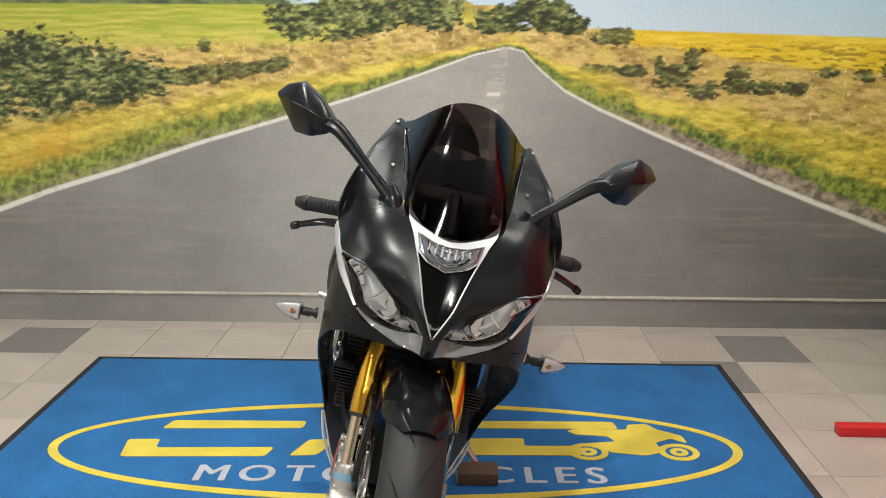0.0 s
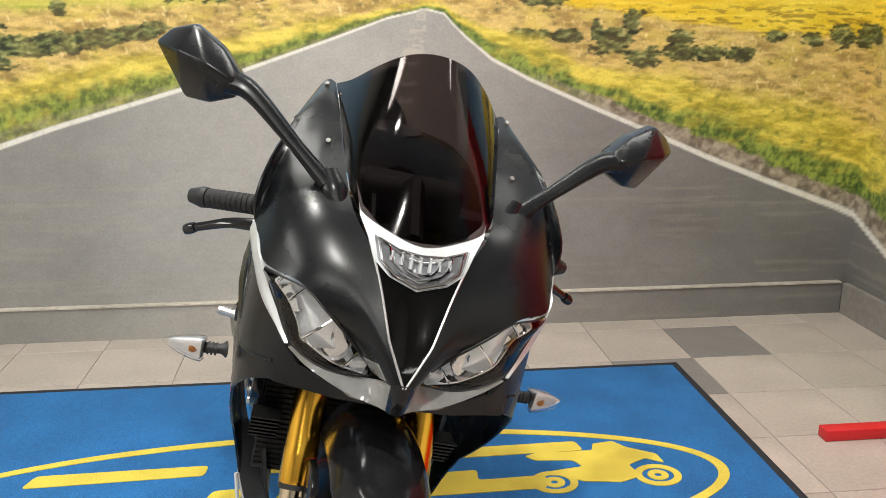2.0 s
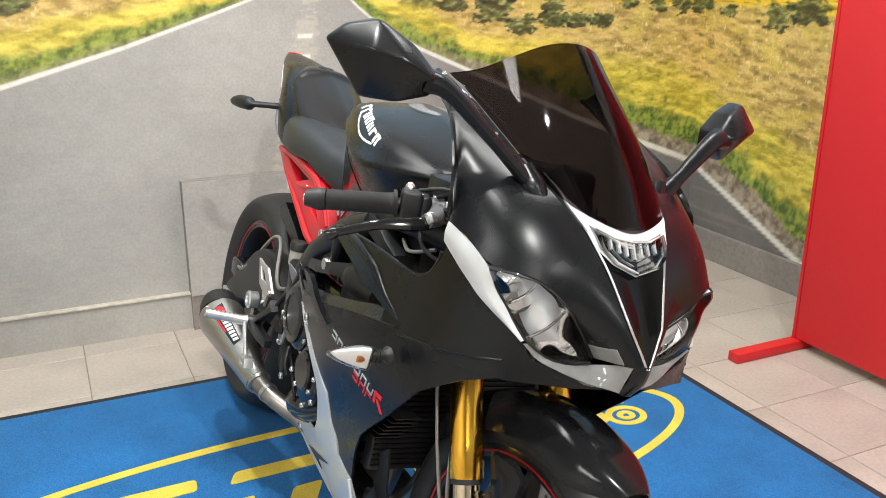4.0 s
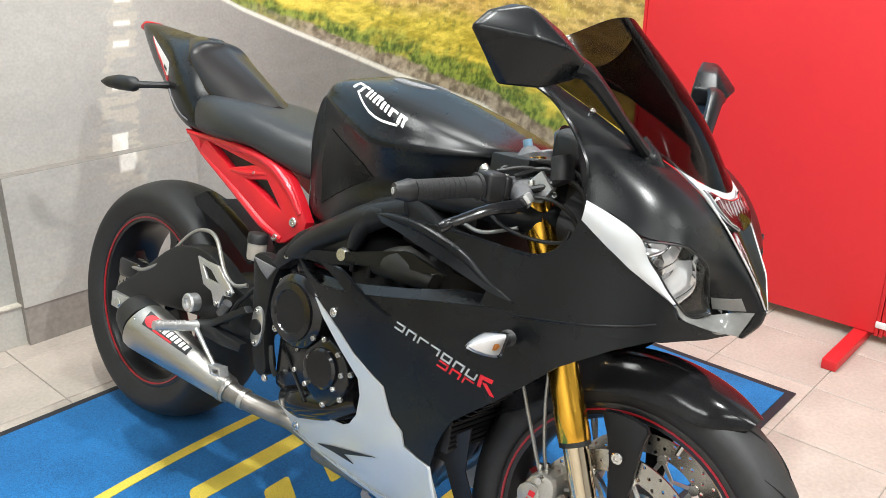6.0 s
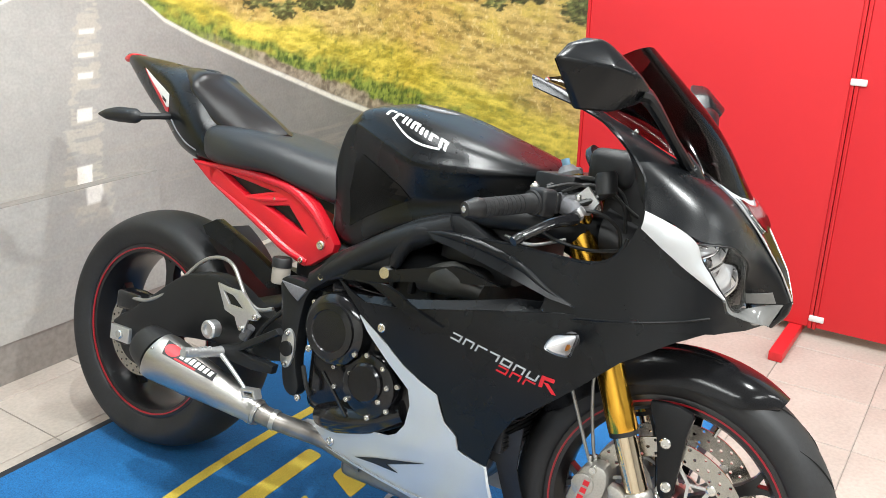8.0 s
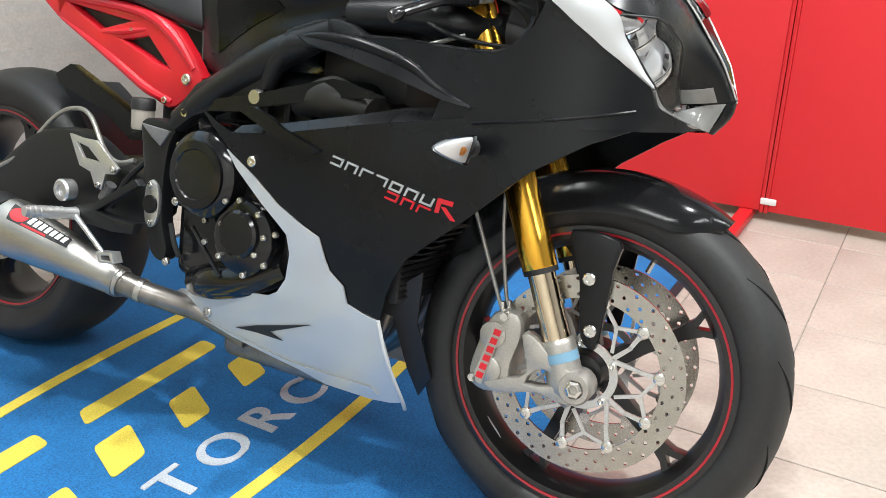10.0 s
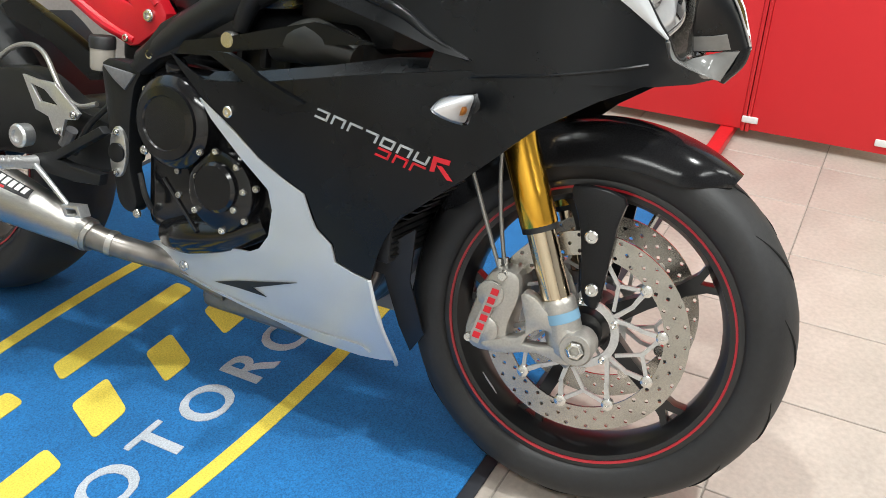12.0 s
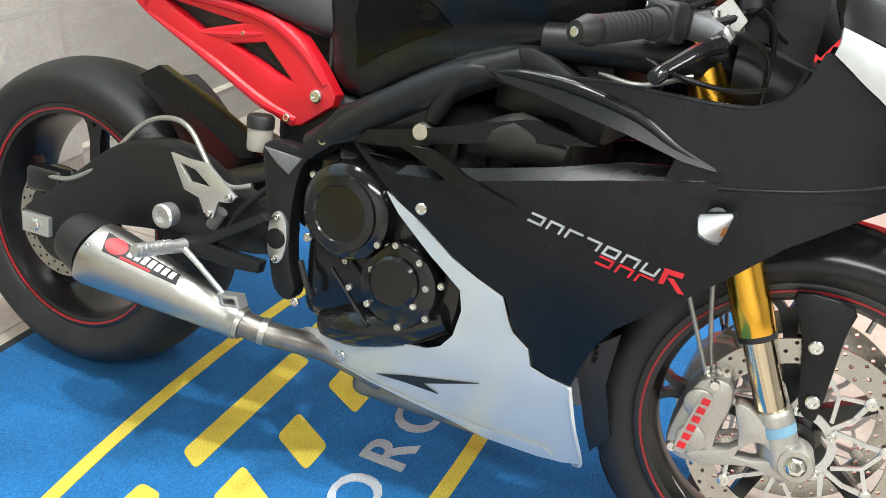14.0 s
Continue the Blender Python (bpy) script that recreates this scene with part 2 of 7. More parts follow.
    for cu, cz, ru, rz in ((-1.05, 1.07, 0.11, 0.045), (-0.93, 1.085, 0.08, 0.040), (-0.80, 1.095, 0.09, 0.035), (-0.67, 1.115, 0.07, 0.030), (-0.60, 1.135, 0.05, 0.022), (-0.91, 1.205, 0.034, 0.030), (-1.6, 0.90, 0.14, 0.035), (-1.85, 0.90, 0.12, 0.04)):
        foliage(cu, cz, ru, rz, (1.1, 1.1, 1.05), 2.2, 0.85)
    for cu, cz, ru, rz in ((0.78, 1.243, 0.105, 0.042), (0.69, 1.115, 0.045, 0.022), (0.76, 1.11, 0.05, 0.02), (0.86, 1.105, 0.06, 0.026), (0.97, 1.13, 0.025, 0.055), (1.03, 1.09, 0.085, 0.06), (1.11, 1.16, 0.05, 0.045), (1.15, 1.03, 0.09, 0.04), (1.30, 1.10, 0.06, 0.032), (1.30, 1.045, 0.08, 0.035), (1.42, 1.045, 0.08, 0.032), (1.53, 1.04, 0.07, 0.026), (1.66, 1.105, 0.05, 0.022), (1.81, 1.09, 0.05, 0.028), (1.93, 1.10, 0.055, 0.045), (2.05, 1.10, 0.07, 0.05), (2.20, 1.07, 0.06, 0.03), (2.47, 1.06, 0.09, 0.06), (2.62, 1.09, 0.10, 0.07), (2.93, 1.05, 0.16, 0.09), (3.2, 1.0, 0.14, 0.08)):
        foliage(cu, cz, ru, rz, ragged=2.0, dense=0.92)
    # verge: bare soil at the road's edge, tufts, then yellow grass
    reach = near * (0.30 + 0.22 * (big - 0.5))
    lay(lemon, ramp(above, reach * 1.2 + 0.06 * (mid - 0.5), reach * 0.8) * ramp(above, -0.01, 0.0) * np.where(on_left, 0.8, 0.95))
    lay(blend(green, lemon, 2.6 * (mid - 0.60)), ramp(above, near * (0.20 + 0.26 * (mid - 0.45)), near * (0.11 + 0.12 * (mid - 0.45))) * np.where(on_left, 0.92, 1.0))
    lay(blend(srgb(212, 158, 50), lemon, 3 * (mid - 0.4)), 0.6 * ramp(above, near * 0.36, near * 0.2) * ramp(above, near * 0.08, near * 0.16) * ramp(u, -1.1, -1.6))
    soil = blend(srgb(112, 100, 88), srgb(178, 164, 146), 0.5 + 2.5 * (fine - 0.5))
    lay(soil, ramp(above, near * (np.where(on_left, 0.052, 0.068) + 0.075 * (mid - 0.4)), near * (np.where(on_left, 0.034, 0.050) + 0.05 * (mid - 0.4))) * np.where(on_left, 0.3, 0.97 * ramp(u, 0.6, 1.1)))
    # asphalt
    # tone along the wall: printed greys, plus weaker light at the left painted in
    tone = np.interp(u, [-3, -1.6, -0.9, -0.35, 0.3, 0.9, 1.6, 3], [0.30, 0.38, 0.55, 0.92, 0.86, 0.42, 0.16, 0.05])
    tar = blend(srgb(97, 95, 93), srgb(174, 172, 167), tone + 0.35 * (big - 0.5))
    tar = tar * (0.93 + 0.14 * fine[..., None]) * (0.95 + 0.10 * mid[..., None])
    seams = ramp(value_noise(u * 2.2, z * 60, 8, 4), 0.60, 0.72) * ramp(z, 0.80, 0.55)
    tar = blend(tar, srgb(178, 168, 150), 0.16 * seams)
    k_road = ramp(above, 0.002, -0.002)
    lay(tar, k_road)
    # edge lines and worn centre marks
    wide = np.interp(z, [0.1, 0.5, 1.0, 1.23], [0.019, 0.0145, 0.0075, 0.0035])
    lay(srgb(228, 225, 214), 0.95 * ramp(np.abs(above + wide), wide * 1.2, wide * 0.5) * (0.75 + 0.25 * ramp(fine, 0.25, 0.45)))
    middle = np.interp(z, [0.1, 0.48, 0.6, 0.8, 1.0, 1.1, 1.2], [0.18, 0.21, 0.224, 0.252, 0.285, 0.305, 0.33])
    half = np.interp(z, [0.1, 0.5, 1.0, 1.2], [0.085, 0.072, 0.048, 0.014]) * (0.55 + 0.9 * value_noise(u * 3, z * 60, 12, 3))
    chips = value_noise(u * 16, z * 75, 19, 3)
    worn = ramp(np.abs(u - middle), half, half * 0.9) * ramp(chips, 0.40, 0.52) * ramp(z, 0.40, 0.46)
    lay(srgb(192, 186, 172), 0.62 * worn * k_road)
    for lo, hi in ((0.482, 0.596), (0.735, 0.775), (0.865, 0.885), (0.93, 0.945), (1.0, 1.015)):
        lay(srgb(236, 234, 226), k_road * ramp(np.abs(u - middle), 0.029, 0.025) * ramp(z, lo - 0.003, lo + 0.003) * ramp(z, hi + 0.003, hi - 0.003) * np.interp(z, [0.5, 1.0], [1, 0.8]))
    return np.clip(col, 0, 1)


def mural_material():
    m = bpy.data.materials.new("printed_mural_vinyl")
    m.use_nodes = True
    nt = m.node_tree
    p = nt.nodes["Principled BSDF"]
    at = nt.nodes.new("ShaderNodeVertexColor")
    at.layer_name = "print"
    tc = nt.nodes.new("ShaderNodeTexCoord")
    n = nt.nodes.new("ShaderNodeTexNoise")
    n.inputs["Scale"].default_value, n.inputs["Detail"].default_value = 110.0, 4.0
    nt.links.new(tc.outputs["Object"], n.inputs["Vector"])
    r = nt.nodes.new("ShaderNodeMapRange")
    r.inputs["From Min"].default_value, r.inputs["From Max"].default_value = 0.3, 0.7
    r.inputs["To Min"].default_value, r.inputs["To Max"].default_value = 0.92, 1.08
    nt.links.new(n.outputs["Fac"], r.inputs["Value"])
    hsv = nt.nodes.new("ShaderNodeHueSaturation")
    nt.links.new(at.outputs["Color"], hsv.inputs["Color"])
    nt.links.new(r.outputs[0], hsv.inputs["Value"])
    nt.links.new(hsv.outputs[0], p.inputs["Base Color"])
    p.inputs["Roughness"].default_value = 0.42
    return m


MURAL = mural_material()


def mural_sheet(name, u0, u1, z0, z1, place, label, step=0.0043):
    """A printed sheet; place(u, z) gives its points. Finer where the grass is."""
    us = np.linspace(u0, u1, int((u1 - u0) / step) + 1)
    zs = np.concatenate([np.arange(z0, min(0.46, z1), step * 2), np.arange(0.46, min(1.47, z1), step), np.arange(1.47, z1, 0.04), [z1]]) if z1 > 0.6 else np.linspace(z0, z1, int((z1 - z0) / step) + 1)
    nu, nz = len(us), len(zs)
    uu, zz = np.meshgrid(us, zs)
    pts = place(uu.ravel(), zz.ravel())
    i = np.arange(nu * nz).reshape(nz, nu)
    quads = np.stack([i[:-1, :-1], i[:-1, 1:], i[1:, 1:], i[1:, :-1]], -1).reshape(-1, 4)
    me = bpy.data.meshes.new(name)
    me.from_pydata(pts, [], quads)
    layer = me.color_attributes.new("print", "FLOAT_COLOR", "POINT")
    rgb = mural_colours(uu.ravel(), zz.ravel())
    layer.data.foreach_set("color", np.hstack([rgb, np.ones((len(rgb), 1))]).astype(np.float32).ravel())
    me.materials.append(MURAL)
    return tagged(new(name, me), label, "mural", kind="structure")


slab("wall_north", (X0 - 0.15, Y1, 0), (X1 + 0.15, Y1 + 0.15, H), PLASTER, "plain wall behind the printed mural", "wall")
slab("wall_east", (X1, Y0 - 0.15, 0), (X1 + 0.15, Y1 - 0.001, H), PLASTER, "plain wall beside the red boards", "wall")
# out of view; kept pale as a reflector for the bike's right side
slab("wall_west", (X0 - 0.15, Y0 - 0.15, 0), (X0, Y1 - 0.001, H), PLASTER, "unseen wall, pale to give the bike's side a sheen", "wall")
# south wall and ceiling are unseen; their grey holds down bounce and reflections
slab("wall_south", (X0, Y0 - 0.15, 0), (X1, Y0, H), DIM, "unseen wall, greyed to keep the room dim", "wall")
slab("ceiling", (X0 - 0.15, Y0 - 0.15, H + 0.002), (X1 + 0.15, Y1 + 0.15, H + 0.1), CEIL, "unseen ceiling, greyed to keep reflections dark", "ceiling")
mural_sheet("mural_north", X0, X1 - 0.002, 0.0, 2.2, lambda u, z: np.stack([u, 0 * u + Y1 - 0.004, z], -1), "wall mural of a country road through yellow fields")
mural_sheet("mural_east", X1, X1 + 3.0, 0.0, 2.2, lambda u, z: np.stack([0 * u + X1 - 0.004, Y1 - 0.004 - (u - X1), z], -1), "wall mural of grass and hedges round the corner", 0.0055)
# boxed-in plinth along the foot of the walls, papered with the same print
mural_sheet("plinth_north", X0, X1 - 0.03, 0.0, 0.128, lambda u, z: np.stack([u, 0 * u + Y1 - 0.028, z], -1), "low plinth papered like asphalt", 0.016)
slab("baseboard", (X0, Y1 - 0.0275, 0), (X1 - 0.03, Y1 - 0.004, 0.1275), material("asphalt_print_trim", (0.24, 0.22, 0.20), 0.5, grain=0.15), "low grey plinth along the wall", "baseboard")
slab("baseboard_east", (X1 - 0.028, 0.8, 0), (X1 - 0.004, Y1 - 0.03, 0.1275), bpy.data.materials["asphalt_print_trim"], "low grey plinth along the side wall", "baseboard")
# plinth's top edge catching light from above, put in as a paler strip
slab("trim", (X0, Y1 - 0.034, 0.1285), (X1 - 0.036, Y1 - 0.0045, 0.1335), material("lit_ledge_paint", (0.46, 0.42, 0.36), 0.6, grain=0.2, grain_scale=40, stain=0.25, stain_scale=3), "narrow plinth ledge, coloured pale as if lit from above", "trim")
# boxed-out casing on the wall behind the rear wheel
BOX_U, BOX_Y = (-0.18, 0.46), Y1 - 0.05
mural_sheet("casing_front", BOX_U[0], BOX_U[1], 0.128, 0.54, lambda u, z: np.stack([u, 0 * u + BOX_Y - 0.003, z], -1), "boxed casing papered like asphalt", 0.01)
slab("casing", (BOX_U[0], BOX_Y, 0.0), (BOX_U[1], Y1 - 0.004, 0.54), bpy.data.materials["asphalt_print_trim"], "grey boxed casing on the wall", "casing")


# ---- the floor mat ----
def ring(cx, cy, a, b, width, z0, z1, n=96, tilt=0.0):
    bm = bmesh.new()
    rows = []
    for i in range(n):
        t = 2 * math.pi * i / n
        row = []
        for s, z in ((0, z0), (0, z1), (width, z1), (width, z0)):
            x, y = (a - s) * math.cos(t), (b - s) * math.sin(t)
            row.append(bm.verts.new((cx + x * math.cos(tilt) - y * math.sin(tilt), cy + x * math.sin(tilt) + y * math.cos(tilt), z)))
        rows.append(row)
    for i in range(n):
        p, q = rows[i], rows[(i + 1) % n]
        for k in range(4):
            bm.faces.new((p[k], q[k], q[(k + 1) % 4], p[(k + 1) % 4]))
    return bm


def rounded(points, r=0.012, n=3):
    """The outline with its corners rounded."""
    out = []
    for i, p in enumerate(points):
        p, a, b = Vector(p), Vector(points[i - 1]), Vector(points[(i + 1) % len(points)])
        da, db = (a - p), (b - p)
        ra, rb = min(r, da.length * 0.45), min(r, db.length * 0.45)
        s, e = p + da.normalized() * ra, p + db.normalized() * rb
        for k in range(n + 1):
            t = k / n
            out.append(tuple(s * (1 - t) ** 2 + p * 2 * t * (1 - t) + e * t * t))
    return out


def text_bm(body, height, depth, width=None):
    """Letters as a mesh, centred, in the built-in font."""
    cu = bpy.data.curves.new("letters", "FONT")
    cu.body, cu.align_x, cu.align_y, cu.extrude, cu.resolution_u, cu.space_character = body, "CENTER", "CENTER", depth / 2, 4, 1.36
    ob = new("letters", cu)
    bpy.context.view_layer.update()
    me = bpy.data.meshes.new_from_object(ob.evaluated_get(bpy.context.evaluated_depsgraph_get()))
    bm = bmesh.new()
    bm.from_mesh(me)
    bpy.data.objects.remove(ob)
    bpy.data.curves.remove(cu)
    bpy.data.meshes.remove(me)
    xs, ys = [v.co.x for v in bm.verts], [v.co.y for v in bm.verts]
    k = height / (max(ys) - min(ys))
    kx = width / (max(xs) - min(xs)) if width else k
    mx, my = (max(xs) + min(xs)) / 2, (max(ys) + min(ys)) / 2
    for v in bm.verts:
        v.co.x, v.co.y = (v.co.x - mx) * kx, (v.co.y - my) * k
    return bm


mat_thing = thing("floor_mat", "blue carpet floor mat with yellow oval emblem and black edging", "mat", pose(-0.05, 2.935, 0))
MAT_A, MAT_B = 1.2235, 0.72
part("carpet", box_bm((-MAT_A + 0.025, -MAT_B + 0.025, 0.001), (MAT_A - 0.025, MAT_B - 0.025, 0.0075), 0.002), CARPET, mat_thing)
for lo, hi in (((-MAT_A, -MAT_B), (MAT_A, -MAT_B + 0.025)), ((-MAT_A, MAT_B - 0.025), (MAT_A, MAT_B)), ((-MAT_A, -MAT_B + 0.025), (-MAT_A + 0.025, MAT_B - 0.025)), ((MAT_A - 0.025, -MAT_B + 0.025), (MAT_A, MAT_B - 0.025))):
    part("edging", box_bm((*lo, 0.0008), (*hi, 0.005), 0.0015), MAT_EDGE, mat_thing)
part("emblem_ring", ring(0.008, -0.012, 1.075, 0.322, 0.03, 0.006, 0.0092, tilt=radians(0.8)), CARPET_YELLOW, mat_thing, "yellow oval ring", angle=60)
EMBLEM = (
    ((-0.735, 0.082), (-0.715, 0.142), (-0.275, 0.15), (-0.28, 0.098)),
    ((-0.80, -0.11), (-0.815, 0.002), (-0.715, 0.008), (-0.71, -0.05), (-0.345, -0.036), (-0.36, -0.095)),
    ((-0.205, 0.09), (-0.18, 0.143), (0.17, 0.15), (0.165, 0.098)),
    ((-0.29, -0.09), (-0.245, 0.018), (-0.155, 0.022), (-0.205, -0.082)),
    ((-0.112, -0.085), (-0.062, 0.016), (0.014, 0.02), (-0.038, -0.083)),
    ((0.065, -0.078), (0.112, 0.02), (0.185, 0.024), (0.138, -0.075)),
    ((0.245, 0.115), (0.265, 0.168), (0.735, 0.176), (0.745, 0.122)),
    ((0.235, -0.068), (0.245, 0.04), (0.435, 0.048), (0.43, -0.004), (0.61, 0.002), (0.60, -0.062)),
)
for pts in EMBLEM:
    part("emblem_bar", prism([(x - 0.021, y + 0.007) for x, y in rounded(pts, 0.014)], 0.006, 0.0092), CARPET_YELLOW, mat_thing, smooth=False)
# small motorcycle silhouette in the emblem
for cx, cy in ((0.604, -0.029), (0.884, -0.023)):
    part("emblem_wheel", ring(cx, cy, 0.062, 0.055, 0.02, 0.006, 0.0094, 32), CARPET_YELLOW, mat_thing, angle=60)
    part("emblem_hub", ring(cx, cy, 0.028, 0.026, 0.018, 0.006, 0.0094, 20), CARPET_YELLOW, mat_thing, angle=60)
for pts in (((0.575, 0.105), (0.60, 0.08), (0.70, 0.07), (0.72, 0.035), (0.63, 0.02), (0.70, -0.04), (0.80, -0.055), (0.86, -0.03), (0.845, 0.03), (0.90, 0.06), (0.945, 0.03), (0.94, 0.08), (0.87, 0.125), (0.84, 0.165), (0.78, 0.155), (0.77, 0.12), (0.70, 0.118), (0.62, 0.125)),):
    part("emblem_body", prism([(x - 0.021, y + 0.007) for x, y in rounded(pts, 0.008)], 0.006, 0.0093), CARPET_YELLOW, mat_thing, smooth=False)
words = text_bm("MOTORCYCLES", 0.092, 0.003, 1.19)
bmesh.ops.transform(words, matrix=pose(0.038, -0.184, 0.0077, 0, 0, 0.9), verts=words.verts)
bolder = bpy.data.meshes.new("bolder")
for dx, dy in ((0.0035, 0.0007), (-0.0035, -0.0007), (0.0, 0.0014)):
    words.to_mesh(bolder) if not bolder.vertices else None
    twin = bmesh.new()
    twin.from_mesh(bolder)
    bmesh.ops.translate(twin, verts=twin.verts, vec=(dx, 0.6 * dy, dy * 0.25))
    spare = bpy.data.meshes.new("spare")
    twin.to_mesh(spare)
    twin.free()
    words.from_mesh(spare)
    bpy.data.meshes.remove(spare)
bpy.data.meshes.remove(bolder)
part("lettering", words, CARPET_WHITE, mat_thing, "pale grey capital letters", smooth=False)


# ---- red display boards ----
def board(name_label, y0, y1, feet, clips):
    root = thing("display_board", name_label, "display board", pose(1.655, y0, 0), group="red boards")
    w = y1 - y0
    part("panel", box_bm((0, 0.012, 0.035), (0.03, w - 0.012, 1.95), 0.004), RED_BOARD, root)
    for y in (0.0, w - 0.012):
        part("edge_strip", box_bm((-0.003, y, 0.03), (0.033, y + 0.012, 1.955), 0.002), RED_METAL, root)
    for y in feet:
        part("foot", box_bm((-0.275, y, 0.0), (0.20, y + 0.045, 0.034), 0.004), RED_METAL, root, "red metal foot bar")
    for y, z in clips:
        part("clip", box_bm((-0.009, y, z), (0.0, y + 0.05, z + 0.022), 0.004), PLASTIC_WHITE, root, "white plastic clip")
    return root


board("tall red fabric display board on metal feet", 2.148, 3.085, (0.03, 0.90), ())
board("narrow red fabric display board beside the wide one", 1.70, 2.1455, (), ((0.02, 0.06), (0.41, 0.06), (0.41, 0.88), (0.02, 0.88)))


# ---- frames round the unseen lamps; the five panels are added fill ----
for lx, ly, sx, sy, watts in LAMPS:
    root = thing("ceiling_light", "white framed ceiling light, unseen, added as spot or fill", "ceiling light", pose(lx, ly, 2.94), group="ceiling lights")
    bm = bmesh.new()
    for lo, hi in (((-sx / 2 - 0.03, -sy / 2 - 0.03, -0.015), (sx / 2 + 0.03, -sy / 2, 0.011)), ((-sx / 2 - 0.03, sy / 2, -0.015), (sx / 2 + 0.03, sy / 2 + 0.03, 0.011)), ((-sx / 2 - 0.03, -sy / 2, -0.015), (-sx / 2, sy / 2, 0.011)), ((sx / 2, -sy / 2, -0.015), (sx / 2 + 0.03, sy / 2, 0.011))):
        box_bm(lo, hi, bm=bm)
    part("frame", bm, LAMP_FRAME, root, smooth=False)

# wooden block under the side stand
block = thing("stand_block", "brown wooden block under the side stand foot", "wooden block", pose(0.212, 2.728, 0.0085))
part("block", box_bm((-0.057, -0.037, 0.0), (0.057, 0.037, 0.037), 0.003), material("brown_wood_block", (0.10, 0.055, 0.03), 0.6, grain=0.3, grain_scale=60, stretch=(1, 8, 8)), block)


# ---- the motorcycle: materials ----
SATIN = material("satin_black_paint", (0.0050, 0.0057, 0.0068), 0.28, stain=0.12, stain_scale=5, rough_var=0.04, bump=0.02, bump_scale=240, spec=0.28)
PLASTIC = material("textured_black_plastic", (0.009, 0.009, 0.010), 0.5, grain=0.15, grain_scale=300, bump=0.12, bump_scale=700)
GLOSS = material("gloss_black_enamel", (0.008, 0.008, 0.009), 0.16, stain=0.2, stain_scale=12, rough_var=0.05)
PIANO = material("deep_gloss_black", (0.003, 0.003, 0.003), 0.10, spec=0.16, stain=0.1)
SEAT_SHELL = material("satin_seat_shell", (0.012, 0.010, 0.010), 0.3, stain=0.1, spec=0.35)
# opaque grey for the chin lens and for a painted floor reflection
CHIN_GREY = material("smoky_lens_and_reflection_grey", (0.20, 0.20, 0.195), 0.14, 0.0, stain=0.2, stain_scale=30, spec=0.6)
CARBON = material("dark_carbon_lacquer", (0.010, 0.010, 0.011), 0.15, grain=0.4, grain_scale=500, spec=0.22)
FRAME = material("black_cast_frame", (0.008, 0.0085, 0.0095), 0.40, spec=0.32, grain=0.1, grain_scale=200, bump=0.15, bump_scale=380)
GREY_CAST = material("grey_cast_alloy", (0.17, 0.17, 0.18), 0.5, 0.35, grain=0.1, grain_scale=200, bump=0.1, bump_scale=350)
SILVER = material("silver_paint", (0.60, 0.62, 0.64), 0.34, 0.3, grain=0.04, grain_scale=900, stain=0.05, stain_scale=6, coat=0.15)
RED = material("red_satin_paint", (0.52, 0.008, 0.018), 0.33, 0.0, grain=0.05, grain_scale=400, stain=0.08, stain_scale=10, coat=0.1)
GOLD = material("gold_anodised_tube", (0.80, 0.44, 0.055), 0.20, 1.0, grain=0.05, grain_scale=40, stretch=(1, 1, 0.05))
CHROME_WARM = material("bronze_tinted_chrome", (0.66, 0.55, 0.40), 0.10, 1.0, grain=0.04)
STEEL = material("brushed_steel", (0.50, 0.48, 0.45), 0.36, 1.0, grain=0.10, grain_scale=160, stain=0.08, stain_scale=9, bump=0.06, bump_scale=260, stretch=(1, 1, 12))
DISC = material("drilled_disc_steel", (0.44, 0.42, 0.38), 0.26, 1.0, grain=0.10, grain_scale=350, stain=0.12, stain_scale=25)
ALLOY = material("silver_alloy", (0.60, 0.60, 0.60), 0.33, 0.85, grain=0.08, grain_scale=300)
CALIPER = material("grey_anodised_caliper", (0.42, 0.40, 0.37), 0.38, 0.7, grain=0.08, grain_scale=300, bump=0.08)
BOLT = material("zinc_bolt", (0.66, 0.65, 0.62), 0.25, 0.95, grain=0.06)
RUBBER = material("black_tyre_rubber", (0.012, 0.012, 0.013), 0.58, grain=0.15, grain_scale=120, stain=0.25, stain_scale=9, bump=0.10, bump_scale=260)
GROOVE = material("tyre_groove", (0.004, 0.004, 0.004), 0.9)
GRIP = material("black_grip_rubber", (0.018, 0.018, 0.019), 0.75, grain=0.15, grain_scale=300, bump=0.4, bump_scale=500)
VINYL = material("black_seat_vinyl", (0.017, 0.018, 0.020), 0.42, grain=0.12, grain_scale=500, bump=0.2, bump_scale=900)
HOSE = material("braided_steel_hose", (0.34, 0.33, 0.31), 0.38, 0.7, grain=0.3, grain_scale=900)
CABLE = material("black_cable", (0.01, 0.01, 0.01), 0.5)
RIM = material("satin_black_rim", (0.012, 0.012, 0.013), 0.30, stain=0.1, stain_scale=15)
RIM_RED = material("red_rim_tape", (0.32, 0.012, 0.02), 0.35)
WHITE_MARK = material("white_decal", (0.75, 0.75, 0.74), 0.4)
SILVER_MARK = material("silver_decal", (0.50, 0.52, 0.54), 0.35, 0.4)
RED_MARK = material("red_decal", (0.55, 0.01, 0.02), 0.4)
BLUE_MARK = material("pale_blue_decal", (0.16, 0.30, 0.42), 0.4)
CORE = material("dark_radiator_core", (0.012, 0.012, 0.013), 0.6, grain=0.3, grain_scale=300)
AMBER = material("amber_bulb_plastic", (0.55, 0.20, 0.03), 0.3)
CHROME = material("bright_chrome", (0.85, 0.85, 0.86), 0.06, 1.0)
